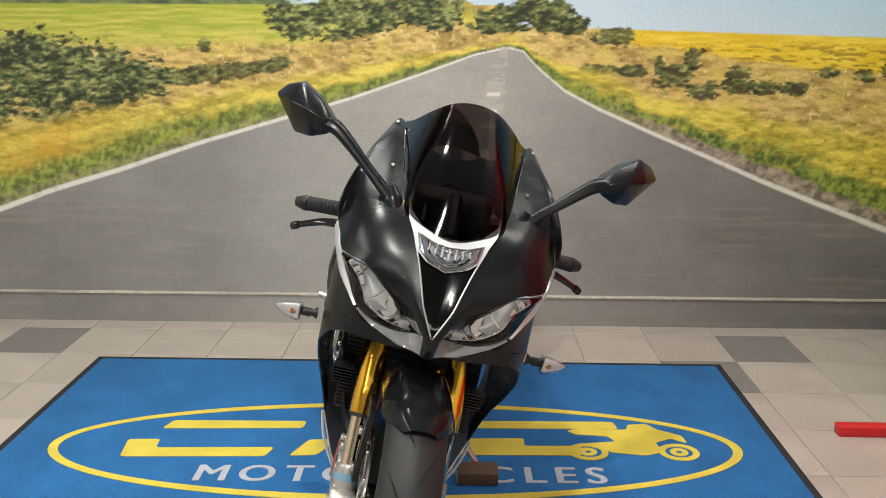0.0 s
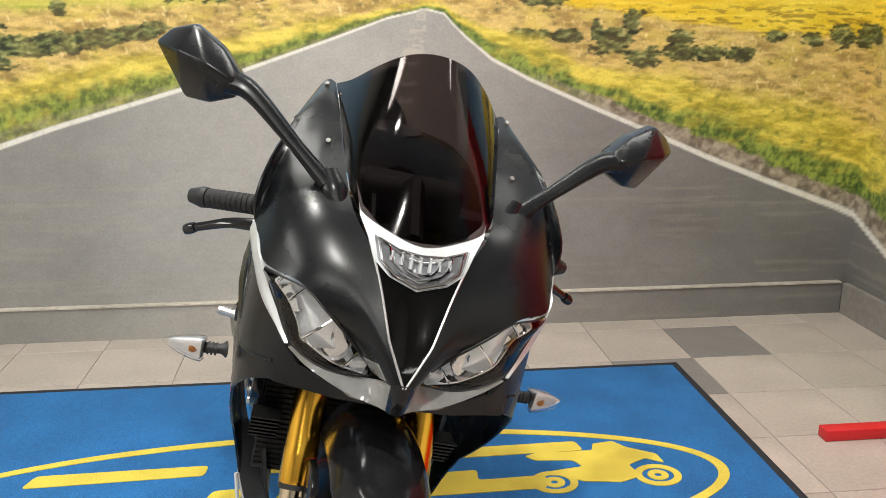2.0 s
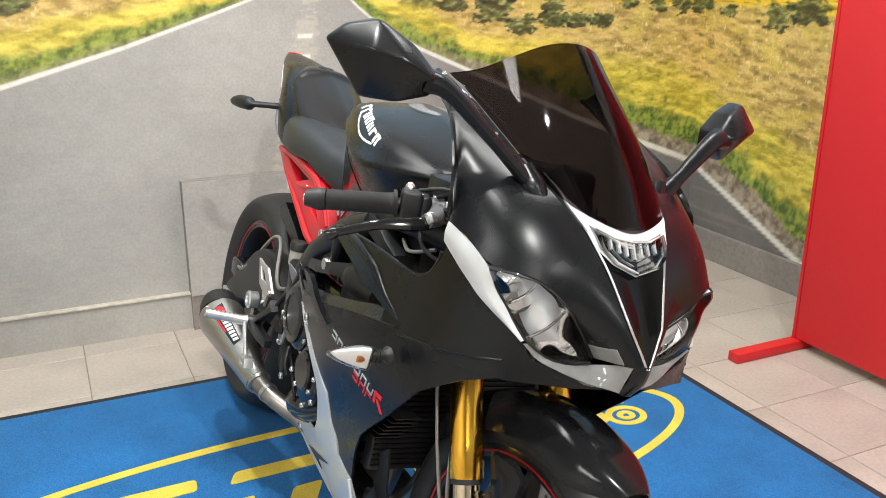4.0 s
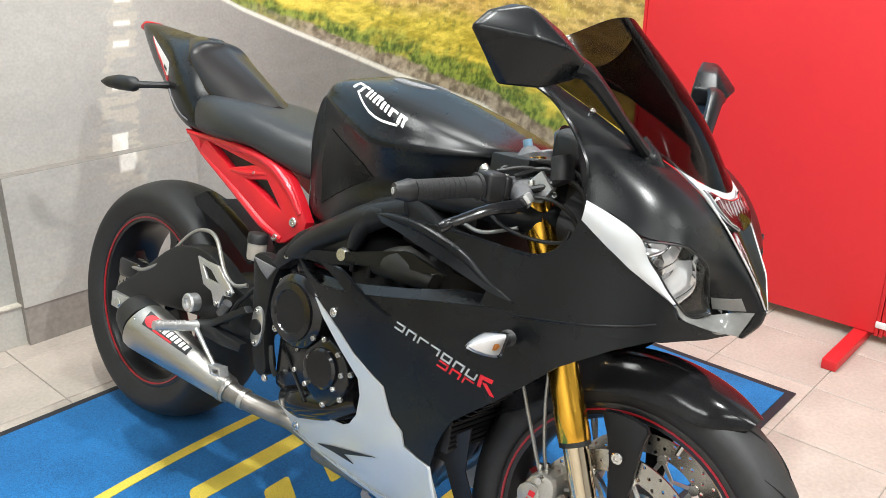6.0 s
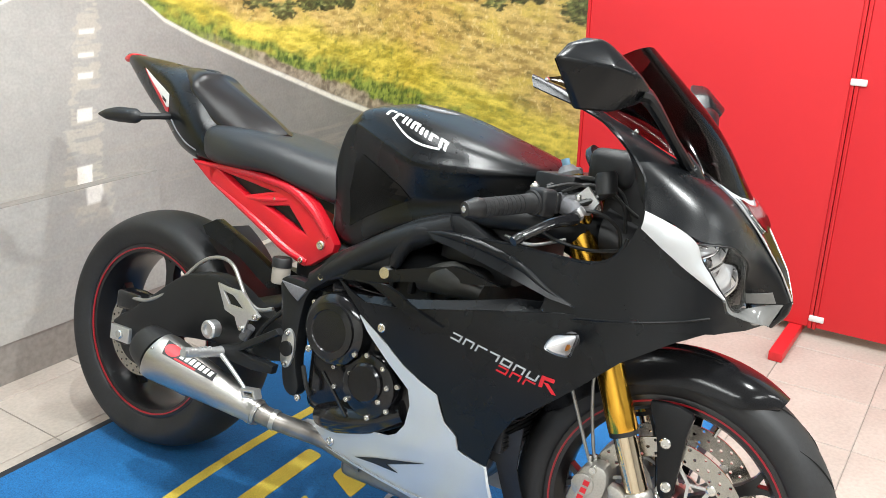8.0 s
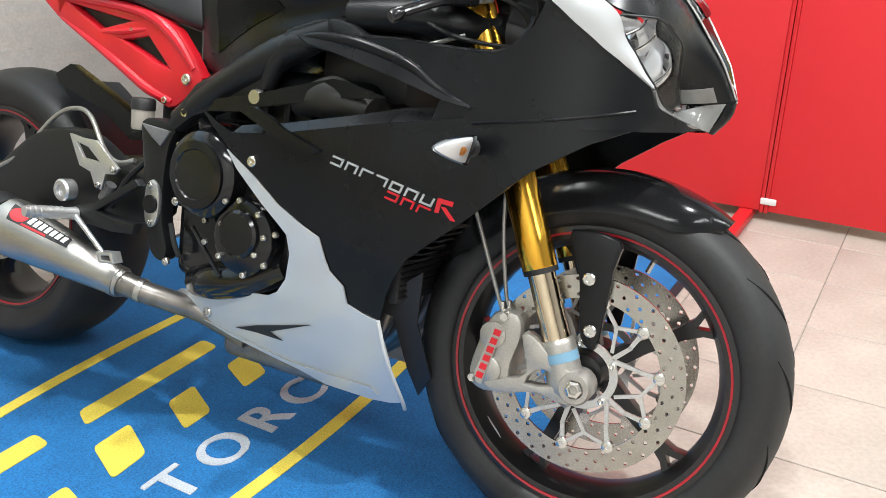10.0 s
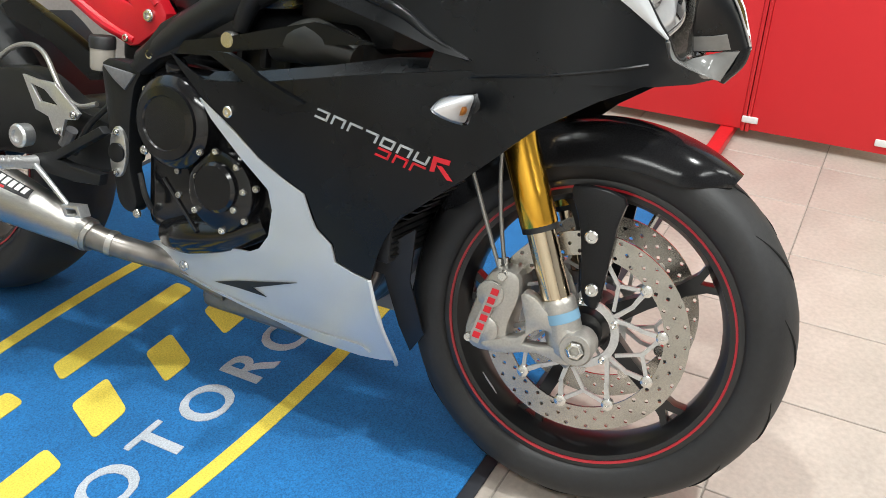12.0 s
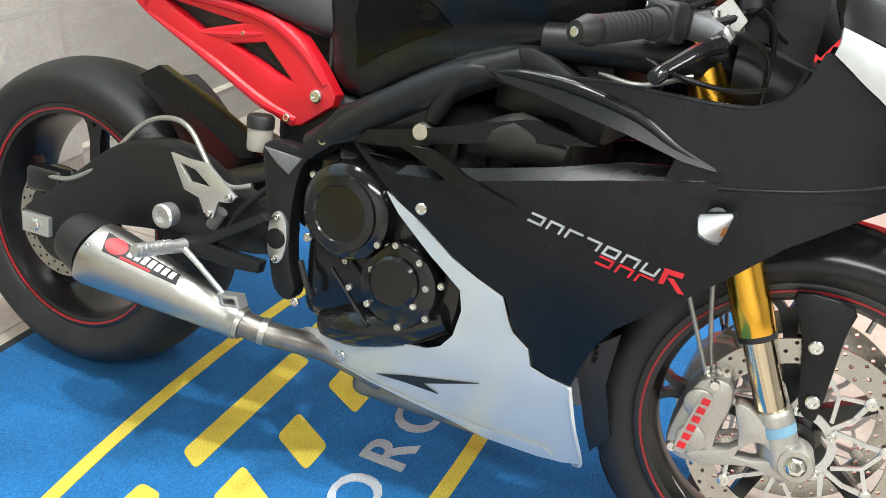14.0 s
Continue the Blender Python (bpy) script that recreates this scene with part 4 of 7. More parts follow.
for s in (-1, 1):
    y = s * 0.078
    disc = part("brake_disc", drilled_ring(FX, FZ, y, 0.119, 0.155, 0.0045, 30, 0.0032, 3), DISC, bike, "drilled steel front brake disc", angle=40)
    spot = lambda r, t: Vector((FX + r * math.cos(t), FZ + r * math.sin(t)))
    for k in range(10):
        a = 2 * math.pi * (k + 0.3) / 10
        foot = 2 * math.pi * (k // 2 + 0.55) / 5
        lean = a + (0.10 if k % 2 == 0 else -0.10)
        part("carrier_arm", flat_bar(spot(0.050, foot), spot(0.088, lean), 0.0075, 0.0060, y), ALLOY, disc)
        part("carrier_arm", flat_bar(spot(0.085, lean), spot(0.1165, a), 0.0060, 0.0085, y), ALLOY, disc)
        turn_on = 2 * math.pi / 10
        if k % 2:
            part("carrier_web", flat_bar(spot(0.1165, a), spot(0.092, a + turn_on / 2), 0.0060, 0.0055, y + s * 0.0004), ALLOY, disc)
            part("carrier_web", flat_bar(spot(0.092, a + turn_on / 2), spot(0.1165, a + turn_on), 0.0055, 0.0060, y + s * 0.0004), ALLOY, disc)
            part("carrier_web", flat_bar(spot(0.058, foot + 0.15), spot(0.092, a + turn_on / 2), 0.0055, 0.0055, y - s * 0.0004), ALLOY, disc)
        part("bobbin", lathe([(0.0092, y - s * 0.005), (0.0092, y + s * 0.005), (0.0065, y + s * 0.0065), (0.0035, y + s * 0.0065), (0.0035, y + s * 0.004), (0.0001, y + s * 0.004)], 14, (FX + 0.1165 * math.cos(a), 0, FZ + 0.1165 * math.sin(a))), BOLT, disc)
    part("carrier_ring", lathe([(0.054, y - 0.003), (0.054, y + 0.003), (0.042, y + 0.003), (0.042, y - 0.003)], 40, (FX, 0, FZ), True), ALLOY, disc)
    for k in range(5):
        a = 2 * math.pi * (k + 0.4) / 5
        part("bolt", lathe([(0.006, y), (0.006, y + s * 0.008), (0.004, y + s * 0.009), (0.0001, y + s * 0.007)], 8, (FX + 0.05 * math.cos(a), 0, FZ + 0.05 * math.sin(a))), BOLT, disc)
rear_disc = part("rear_brake_disc", drilled_ring(0, RZ, -0.098, 0.085, 0.112, 0.005, 26, 0.003, 2), DISC, bike, "drilled steel rear brake disc", angle=40)
part("carrier_ring", lathe([(0.088, -0.100), (0.088, -0.096), (0.040, -0.096), (0.040, -0.100)], 32, (0, 0, RZ), True), RIM, rear_disc)


# ---- front fork ----
def fork_at(z, y, s):
    return (1.358 - 0.42 * (z - 0.267), s * y, z)


for s in (-1, 1):
    leg = part("fork_leg", tube([fork_at(z, 0.105, s) for z in (0.452, 0.455, 0.50, 0.505, 0.60, 0.89)], [0.0262, 0.0278, 0.0278, 0.0268, 0.0268, 0.0268], 28, 1), GOLD, bike, "gold anodised upside-down fork tube")
    part("dust_seal", tube([fork_at(0.446, 0.105, s), fork_at(0.454, 0.105, s)], 0.0272, 24), CABLE, leg)
    part("stanchion", tube([fork_at(0.33, 0.105, s), fork_at(0.45, 0.105, s)], 0.0215, 24), CHROME_WARM, leg, "bronze-tinted chrome fork stanchion")
    part("fork_cap", tube([fork_at(0.888, 0.105, s), fork_at(0.898, 0.105, s), fork_at(0.91, 0.105, s)], [0.024, 0.023, 0.012], 16, 1), GREY_CAST, leg)
    part("adjuster", tube([fork_at(0.908, 0.105, s), fork_at(0.922, 0.105, s)], 0.008, 12), BLUE_MARK, leg, "blue damping adjuster")
    lug = part("fork_foot", tube([fork_at(z, 0.106, s) for z in (0.352, 0.345, 0.31, 0.285)] + [(1.370, s * 0.108, 0.268)], [0.025, 0.0275, 0.028, 0.030, 0.024], 20, 2), CALIPER, bike, "grey cast fork foot with axle clamp")
    part("axle_clamp", lathe([(0.023, s * 0.085), (0.0255, s * 0.092), (0.0255, s * 0.132), (0.0225, s * 0.137), (0.015, s * 0.137), (0.015, s * 0.128), (0.0001, s * 0.128)], 28, (1.368, 0, 0.290)), CALIPER, lug)
    part("axle_nut", lathe([(0.0135, s * 0.126), (0.0135, s * 0.139), (0.010, s * 0.141), (0.008, s * 0.141), (0.008, s * 0.131), (0.0001, s * 0.131)], 6, (1.368, 0, 0.290)), BOLT, lug, angle=20)
    part("decal", tube([fork_at(0.320, 0.106, s), fork_at(0.334, 0.106, s)], 0.0287, 20, caps=False), BLUE_MARK, lug, "pale blue maker's band")
    part("caliper_bracket", plate(curve2([(1.385, 0.30), (1.36, 0.262), (1.31, 0.268), (1.25, 0.252), (1.225, 0.262), (1.25, 0.275), (1.29, 0.295), (1.275, 0.35), (1.295, 0.352), (1.33, 0.325)], 3), s * 0.108, s * 0.132, [curve2([(1.335, 0.285), (1.29, 0.278), (1.305, 0.302), (1.325, 0.305)], 2)], 0.003), CALIPER, lug)
    cal = part("brake_caliper", plate(curve2([(1.222, 0.372), (1.262, 0.378), (1.272, 0.345), (1.262, 0.30), (1.258, 0.258), (1.222, 0.246), (1.196, 0.262), (1.200, 0.31)], 3), s * 0.058, s * 0.124, bevel=0.008), CALIPER, bike, "grey four-piston brake caliper")
    for z0, z1 in ((0.262, 0.305), (0.318, 0.362)):
        part("piston_boss", knob((1.228, s * 0.12, (z0 + z1) / 2), (1.228, s * 0.131, (z0 + z1) / 2), 0.021), CALIPER, cal)
    part("maker_plate", plate([(1.206, 0.264), (1.222, 0.260), (1.246, 0.356), (1.230, 0.360)], s * 0.131, s * 0.133), CALIPER, cal)
    for k in range(6):
        z, x = 0.270 + 0.0145 * k, 1.2165 + 0.0037 * k
        part("mark", plate([(x - 0.005, z), (x + 0.006, z - 0.0015), (x + 0.008, z + 0.008), (x - 0.003, z + 0.0095)], s * 0.1332, s * 0.1345), RED_MARK, cal)
    for x, z in ((1.243, 0.372), (1.205, 0.266)):
        part("bolt", knob((x, s * 0.10, z), (x, s * 0.133, z), 0.0075, 10), BOLT, cal)
    for pts in ([(1.244, 0.095, 0.372), (1.234, 0.10, 0.41), (1.217, 0.10, 0.50), (1.207, 0.095, 0.60), (1.20, 0.09, 0.66)], [(1.238, 0.106, 0.372), (1.222, 0.110, 0.41), (1.184, 0.115, 0.50), (1.150, 0.11, 0.57), (1.13, 0.09, 0.64)]):
        hose = part("brake_hose", tube([(x, s * y, z) for x, y, z in pts], 0.0034, 8), HOSE, bike, "braided brake hose")
        part("hose_union", tube([(pts[0][0], s * pts[0][1], 0.366), (pts[0][0] - 0.004, s * pts[0][1], 0.392)], 0.0052, 8), BOLT, hose)
part("axle", tube([(FX, -0.12, FZ - 0.006), (FX, 0.12, FZ - 0.006)], 0.012, 16), BOLT, bike)
for name, z, dx in (("top_yoke", 0.868, 0.0), ("lower_yoke", 0.70, 0.0)):
    x = fork_at(z, 0, 1)[0]
    yoke = part(name, plate(curve2([(x - 0.045, -0.145), (x - 0.05, -0.07), (x - 0.075, 0), (x - 0.05, 0.07), (x - 0.045, 0.145), (x + 0.03, 0.145), (x + 0.035, 0.09), (x + 0.02, 0), (x + 0.035, -0.09), (x + 0.03, -0.145)], 2), 0, 0.03, bevel=0.004), FRAME, bike, "black cast fork yoke")
    yoke.matrix_basis = Matrix.Translation((0, 0, z)) @ Matrix.Rotation(radians(90), 4, "X")

# the fork's legs and brakes stand close to the wheel
for ob in bike.children:
    if ob.name.split(".")[0] in ("fork_leg", "fork_foot", "brake_caliper", "brake_hose", "brake_disc"):
        inward = 0.011 if ob.name.split(".")[0] != "brake_disc" else 0.008
        ob.location.y = -inward if sum(v.co.y for v in ob.data.vertices) > 0 else inward

# ---- mudguard ----
def guard_rows(a0, a1, n=26, lift=0.0):
    rows = []
    for a in np.linspace(radians(a0), radians(a1), n):
        k = (math.degrees(a) - a0) / (a1 - a0)
        half = 0.073 * (1 - 0.55 * max(0, (0.14 - k) / 0.14) ** 1.6) * (1 - 0.3 * max(0, (k - 0.9) / 0.1))
        drop = (0.045 + 0.012 * math.sin(math.pi * k)) * (half / 0.073) ** 1.5
        row = []
        for t in np.linspace(-1, 1, 17):
            y = half * math.copysign(abs(t) ** 0.8, t)
            r = 0.316 + lift - drop * abs(t) ** 3.2 - 0.005 * abs(t)
            row.append((FX + r * math.cos(a), y, FZ + r * math.sin(a)))
        rows.append(row)
    return rows


bm, top_vs = grid_bm(guard_rows(57, 152))
low = guard_rows(57, 152, lift=-0.004)
_, low_vs = grid_bm(low, bm=bm)
for r in range(len(low_vs) - 1):
    for c in (0, -1):
        bm.faces.new((top_vs[r][c], top_vs[r + 1][c], low_vs[r + 1][c], low_vs[r][c]))
for c in range(16):
    for r in (0, -1):
        bm.faces.new((top_vs[r][c], top_vs[r][c + 1], low_vs[r][c + 1], low_vs[r][c]))
guard = part("front_mudguard", bm, CARBON, bike, "gloss dark front mudguard", angle=50)
for s in (-1, 1):
    part("mudguard_stay", plate(curve2([(1.318, 0.52), (1.392, 0.515), (1.390, 0.47), (1.384, 0.362), (1.376, 0.345), (1.356, 0.362), (1.342, 0.44), (1.330, 0.48)], 3), s * 0.078, s * 0.090, bevel=0.004), CARBON, guard, "carbon lower mudguard stay")
    for x, z in ((1.357, 0.452), (1.371, 0.375)):
        screw(x, s * 0.092, z, 0.010, guard, 0.006)


# ---- fairing ----
SIDE = [(0.695, 0.622), (0.73, 0.606), (0.773, 0.592), (0.873, 0.604), (1.0, 0.632), (1.075, 0.648), (1.19, 0.669), (1.3021, 0.6813), (1.398, 0.69), (1.45, 0.69), (1.415, 0.682), (1.3686, 0.6575), (1.2962, 0.6091), (1.2534, 0.5682), (1.2036, 0.5224), (1.155, 0.482), (1.115, 0.448), (1.092, 0.412), (1.08, 0.385), (1.066, 0.3375), (1.036, 0.343), (1.0075, 0.3535), (1.0035, 0.38), (0.976, 0.402), (0.9585, 0.453), (0.915, 0.472), (0.874, 0.4925), (0.8245, 0.5295), (0.765, 0.5635)]
BELLY = [(0.760, 0.5625), (0.822, 0.5275), (0.872, 0.490), (0.914, 0.469), (0.955, 0.4515), (0.966, 0.415), (0.973, 0.399), (0.999, 0.378), (1.0045, 0.350), (1.034, 0.3405), (1.064, 0.335), (1.076, 0.27), (1.088, 0.185), (1.06, 0.176), (1.02, 0.170), (0.926, 0.170), (0.866, 0.184), (0.80, 0.193), (0.74, 0.205), (0.672, 0.219), (0.60, 0.230), (0.570, 0.238), (0.568, 0.258), (0.591, 0.272), (0.679, 0.290), (0.783, 0.315), (0.834, 0.322), (0.858, 0.335), (0.880, 0.363), (0.893, 0.41), (0.889, 0.443), (0.865, 0.463), (0.838, 0.484), (0.782, 0.534)]
UPPER_SIDE = [(0.893, 0.757), (0.943, 0.764), (0.997, 0.765), (1.064, 0.767), (1.126, 0.765), (1.181, 0.763), (1.228, 0.768), (1.258, 0.782), (1.276, 0.806), (1.287, 0.838), (1.296, 0.838), (1.315, 0.824), (1.333, 0.81), (1.352, 0.797), (1.369, 0.784), (1.387, 0.772), (1.404, 0.759), (1.427, 0.741), (1.433, 0.717), (1.45, 0.706), (1.466, 0.698), (1.476, 0.692), (1.458, 0.686), (1.425, 0.682), (1.37, 0.678), (1.286, 0.669), (1.208, 0.663), (1.209, 0.684), (1.154, 0.699), (1.087, 0.717), (1.038, 0.729), (0.973, 0.736), (0.912, 0.745)]
SLIT = [(0.735, 0.232), (0.79, 0.252), (0.926, 0.291), (0.855, 0.262), (0.825, 0.25), (0.853, 0.240), (0.79, 0.238)]

# half of the nose: rows from the beak up to the screen's foot, each from the middle outwards
COWL = [
    [(1.511, 0.002, 0.738), (1.502, 0.015, 0.735), (1.476, 0.023, 0.729), (1.438, 0.033, 0.723)],
    [(1.488, 0.021, 0.786), (1.485, 0.040, 0.779), (1.463, 0.056, 0.769), (1.441, 0.070, 0.764)],
    [(1.453, 0.041, 0.834), (1.453, 0.070, 0.826), (1.452, 0.091, 0.812), (1.447, 0.110, 0.802)],
    [(1.416, 0.064, 0.880), (1.423, 0.106, 0.868), (1.427, 0.133, 0.850), (1.428, 0.154, 0.829)],
    [(1.365, 0.098, 0.925), (1.378, 0.139, 0.909), (1.386, 0.172, 0.879), (1.387, 0.201, 0.833)],
    [(1.290, 0.112, 0.958), (1.306, 0.158, 0.949), (1.325, 0.193, 0.914), (1.337, 0.216, 0.856)],
    [(1.225, 0.122, 0.990), (1.228, 0.162, 0.988), (1.255, 0.201, 0.958), (1.298, 0.227, 0.868)],
    [(1.185, 0.126, 1.007), (1.185, 0.158, 1.008), (1.220, 0.195, 0.985), (1.287, 0.227, 0.925)],
    [(1.115, 0.134, 1.038), (1.112, 0.155, 1.042), (1.128, 0.174, 1.034), (1.200, 0.203, 0.998)],
    [(1.030, 0.142, 1.064), (1.028, 0.152, 1.068), (1.030, 0.161, 1.063), (1.040, 0.172, 1.046)],
]
LAMP_TOP = [(1.386, 0.199, 0.827), (1.424, 0.172, 0.829), (1.432, 0.142, 0.822), (1.446, 0.118, 0.806), (1.447, 0.098, 0.789), (1.442, 0.076, 0.768), (1.438, 0.054, 0.745), (1.434, 0.035, 0.723)]
LAMP_LOW = [(1.378, 0.199, 0.821), (1.393, 0.186, 0.799), (1.406, 0.173, 0.779), (1.420, 0.160, 0.757), (1.431, 0.145, 0.740), (1.434, 0.114, 0.722), (1.437, 0.080, 0.7135), (1.435, 0.043, 0.714)]
LAMP = [LAMP_TOP, [((a[0] + b[0]) / 2 + 0.010, (a[1] + b[1]) / 2 + 0.002, (a[2] + b[2]) / 2) for a, b in zip(LAMP_TOP, LAMP_LOW)], LAMP_LOW]
CHIN = [
    [(1.431, 0.146, 0.739), (1.434, 0.115, 0.7215), (1.437, 0.080, 0.713), (1.440, 0.043, 0.7135), (1.474, 0.023, 0.7275), (1.500, 0.015, 0.733)],
    [(1.431, 0.151, 0.737), (1.434, 0.124, 0.716), (1.451, 0.093, 0.705), (1.467, 0.060, 0.697), (1.476, 0.026, 0.692), (1.482, 0.012, 0.690)],
]
BEAK = [
    [(1.513, 0.0, 0.740), (1.510, 0.008, 0.739), (1.501, 0.0155, 0.735)],
    [(1.508, 0.0, 0.714), (1.505, 0.008, 0.713), (1.495, 0.0145, 0.711)],
    [(1.488, 0.0, 0.687), (1.486, 0.007, 0.687), (1.481, 0.013, 0.689)],
]
STRIP_FRONT = [(1.298, 0.227, 0.867), (1.330, 0.218, 0.856), (1.363, 0.213, 0.843), (1.384, 0.202, 0.826), (1.392, 0.188, 0.800), (1.405, 0.175, 0.780), (1.418, 0.162, 0.758), (1.430, 0.152, 0.742)]
STRIP_BACK = [(1.296, 0.227, 0.838), (1.315, 0.221, 0.824), (1.333, 0.214, 0.810), (1.352, 0.207, 0.797), (1.369, 0.199, 0.784), (1.387, 0.188, 0.772), (1.404, 0.174, 0.759), (1.427, 0.154, 0.741)]
STRIP = [STRIP_FRONT, [((a[0] + b[0]) / 2 + 0.002, (a[1] + b[1]) / 2 + 0.003, (a[2] + b[2]) / 2) for a, b in zip(STRIP_FRONT, STRIP_BACK)], STRIP_BACK]

fair_right = None
for s in (-1, 1):
    side_panel = part("side_fairing", panel(SIDE, s), SATIN, bike, "satin black side fairing panel", angle=28)
    fair_right = fair_right or side_panel
    part("fairing_lip", panel([(0.773, 0.5925), (0.873, 0.6045), (1.0, 0.6325), (1.075, 0.6485), (1.19, 0.6695), (1.187, 0.684), (1.09, 0.672), (1.0, 0.6485), (0.873, 0.6205), (0.785, 0.606)], s, 0.004, width=lambda x, z: width_at(x, z) - 0.9 * max(0.0, z - np.interp(x, [0.773, 0.873, 1.0, 1.19], [0.592, 0.604, 0.632, 0.669])) - 0.001), SATIN, side_panel)
    belly = part("belly_fairing", panel(BELLY, s, out=0.002), SILVER, bike, "silver belly fairing panel", angle=28)
    part("slit", panel(SLIT, s, 0.002, out=0.0045), PLASTIC, belly, "black slit vent")
    part("crease", panel([(0.64, 0.225), (0.70, 0.216), (0.86, 0.197), (1.03, 0.200), (1.045, 0.188), (1.035, 0.185), (0.90, 0.186), (0.80, 0.197), (0.72, 0.208)], s, 0.006, out=0.007), SILVER, belly)
    screw(0.664, s * (width_at(0.664, 0.243) + 0.003), 0.243, 0.010, belly)
    part("belly_edge", tube([(1.066, s * 0.185, 0.336), (1.078, s * 0.166, 0.27), (1.089, s * 0.118, 0.19), (1.07, s * 0.07, 0.155)], 0.0035, 8), SILVER, belly)
    part("inner_panel", panel([(1.02, 0.345), (1.066, 0.334), (1.09, 0.185), (1.12, 0.23), (1.105, 0.33), (1.115, 0.42), (1.09, 0.40)], s, 0.004, width=lambda x, z: width_at(x, z) - 0.035 - 0.25 * max(0, x - 1.04)), PLASTIC, belly, "black inner duct panel")
    upper = part("upper_fairing", panel(UPPER_SIDE, s, cell=0.02, out=0.001), SATIN, bike, "satin black upper side fairing", angle=28)
    part("fairing_gusset", panel([(1.14, 0.655), (1.15, 0.69), (1.20, 0.692), (1.235, 0.692), (1.235, 0.662), (1.19, 0.660)], s, 0.003, 0.02, out=-0.003), SATIN, upper)
    part("seam_edge", tube([(x, s * (width_at(x, z) + 0.001), z) for x, z in ((1.2059, 0.6647), (1.2594, 0.6734), (1.3188, 0.6838), (1.3781, 0.6976), (1.415, 0.708))], 0.0022, 8, 3), SATIN, upper)
    part("rim_edge", tube([(x, s * (width_at(x, z) - 0.002), z) for x, z in ((0.943, 0.763), (0.997, 0.764), (1.064, 0.766), (1.126, 0.764), (1.181, 0.762), (1.228, 0.765), (1.254, 0.779), (1.268, 0.80), (1.272, 0.815))], 0.0035, 8, 3), SATIN, upper)
    rise = lambda x, z: width_at(x, z) + 0.003 + 0.36 * max(0.0, np.interp(x, [0.9, 0.942, 1.009, 1.094, 1.146, 1.204], [0.758, 0.760, 0.755, 0.734, 0.706, 0.684]) - z)
    part("fairing_blade", panel([(0.899, 0.757), (0.942, 0.760), (1.009, 0.755), (1.094, 0.734), (1.146, 0.706), (1.204, 0.684), (1.160, 0.690), (1.089, 0.711), (1.013, 0.729), (0.96, 0.741), (0.921, 0.747)], s, 0.009, 0.02, rise), SATIN, upper, angle=28)
    part("blade_edge", tube([(x, s * (rise(x, z) - 0.004), z - 0.001) for x, z in ((0.905, 0.757), (0.942, 0.760), (1.009, 0.755), (1.094, 0.734), (1.146, 0.706), (1.198, 0.686))], [0.004, 0.008, 0.010, 0.009, 0.006, 0.003], 14, 5), SATIN, upper)
    cowl = part("nose_cowl", patch(COWL, 0, 9, 0, 3, s, 40, 20, 0.004), SATIN, bike, "satin black nose cowl", angle=40)
    part("cowl_strip", patch(STRIP, 0, 2, 0, 7, s, 6, 24, 0.004, 0.001), SILVER, cowl, "silver strip behind the headlight", angle=40)
    part("beak", patch(BEAK, 0, 2, 0, 2, s, 8, 8, 0.004), SATIN, cowl, angle=40)
    part("chin_lens", patch(CHIN, 0, 1, 0, 5, s, 8, 26, 0.004, 0.001), CHIN_GREY, cowl, "smoky grey chin lens", angle=40)
    # tile floor mirrored in the dark lens, laid on as a grey patch
    part("chin_window", patch(COWL, 0.06, 0.52, 1.55, 2.92, s, 8, 10, 0.002, 0.0016), CHIN_GREY, cowl, "grey patch for the floor's reflection beside the headlight", angle=40)
    # headlight: a bowl-shaped reflector with two chambers behind a clear lens
    lamp = part("headlight", patch(LAMP, 0, 2, 0, 7, s, 10, 26, 0.003, -0.024), REFLECTOR, bike, "clear lens headlight with deep chrome reflector", angle=25)
    part("lens", patch(LAMP, 0, 2, 0, 7, s, 12, 30, 0.002, 0.001), LENS, lamp, angle=40)
    wall = LAMP[0] + LAMP[2][::-1]
    bm = bmesh.new()
    grid_bm([[(x - d, s * (y - 0.25 * d), z) for x, y, z in wall] for d in (0.002, 0.010, 0.024)], True, bm)
    part("lamp_wall", bm, REFLECTOR, lamp, angle=40)
    for (x, y, z), r in (((1.420, 0.096, 0.757), 0.032), ((1.398, 0.156, 0.793), 0.021)):
        bowl = lathe([(r, 0.004), (r * 1.04, 0.010), (r * 0.92, 0.006), (r * 0.66, -0.008), (r * 0.36, -0.015), (0.006, -0.017)], 26)
        bmesh.ops.transform(bowl, matrix=Matrix.Translation((x - 0.004, s * y, z)) @ Matrix.Rotation(radians(s * 24), 4, "Z") @ Matrix.Rotation(radians(-90), 4, "Z"), verts=bowl.verts)
        part("bowl", bowl, CHROME, lamp, angle=40)
        part("bulb_shield", knob((x - 0.018, s * y, z), (x + 0.002, s * (y + 0.006), z + 0.002), r * 0.30, 12, 0.3), GREY_CAST, lamp)
    rim_pts = [(x + 0.001, s * y, z) for x, y, z in wall + wall[:1]]
    part("lens_rim", tube(rim_pts, 0.0016, 6, 2), PLASTIC, lamp)
    for a in (1, 2, 4, 6):
        part("lamp_rib", tube([(LAMP[k][a][0] - 0.012, s * LAMP[k][a][1], LAMP[k][a][2]) for k in (0, 1, 2)], 0.0022, 8, 4), CHROME, lamp)
    # silver trim running up to the screen
    trim = []
    for z in np.linspace(0.736, 0.927, 12):
        y = np.interp(z, [0.736, 0.787, 0.85, 0.897, 0.927], [0.001, 0.028, 0.050, 0.072, 0.085])
        trim.append((nose_x(y, z) + 0.001, s * y, z))
    part("cowl_trim", tube(trim, 0.0018, 8, 2), ALLOY, cowl, "silver V-shaped trim")
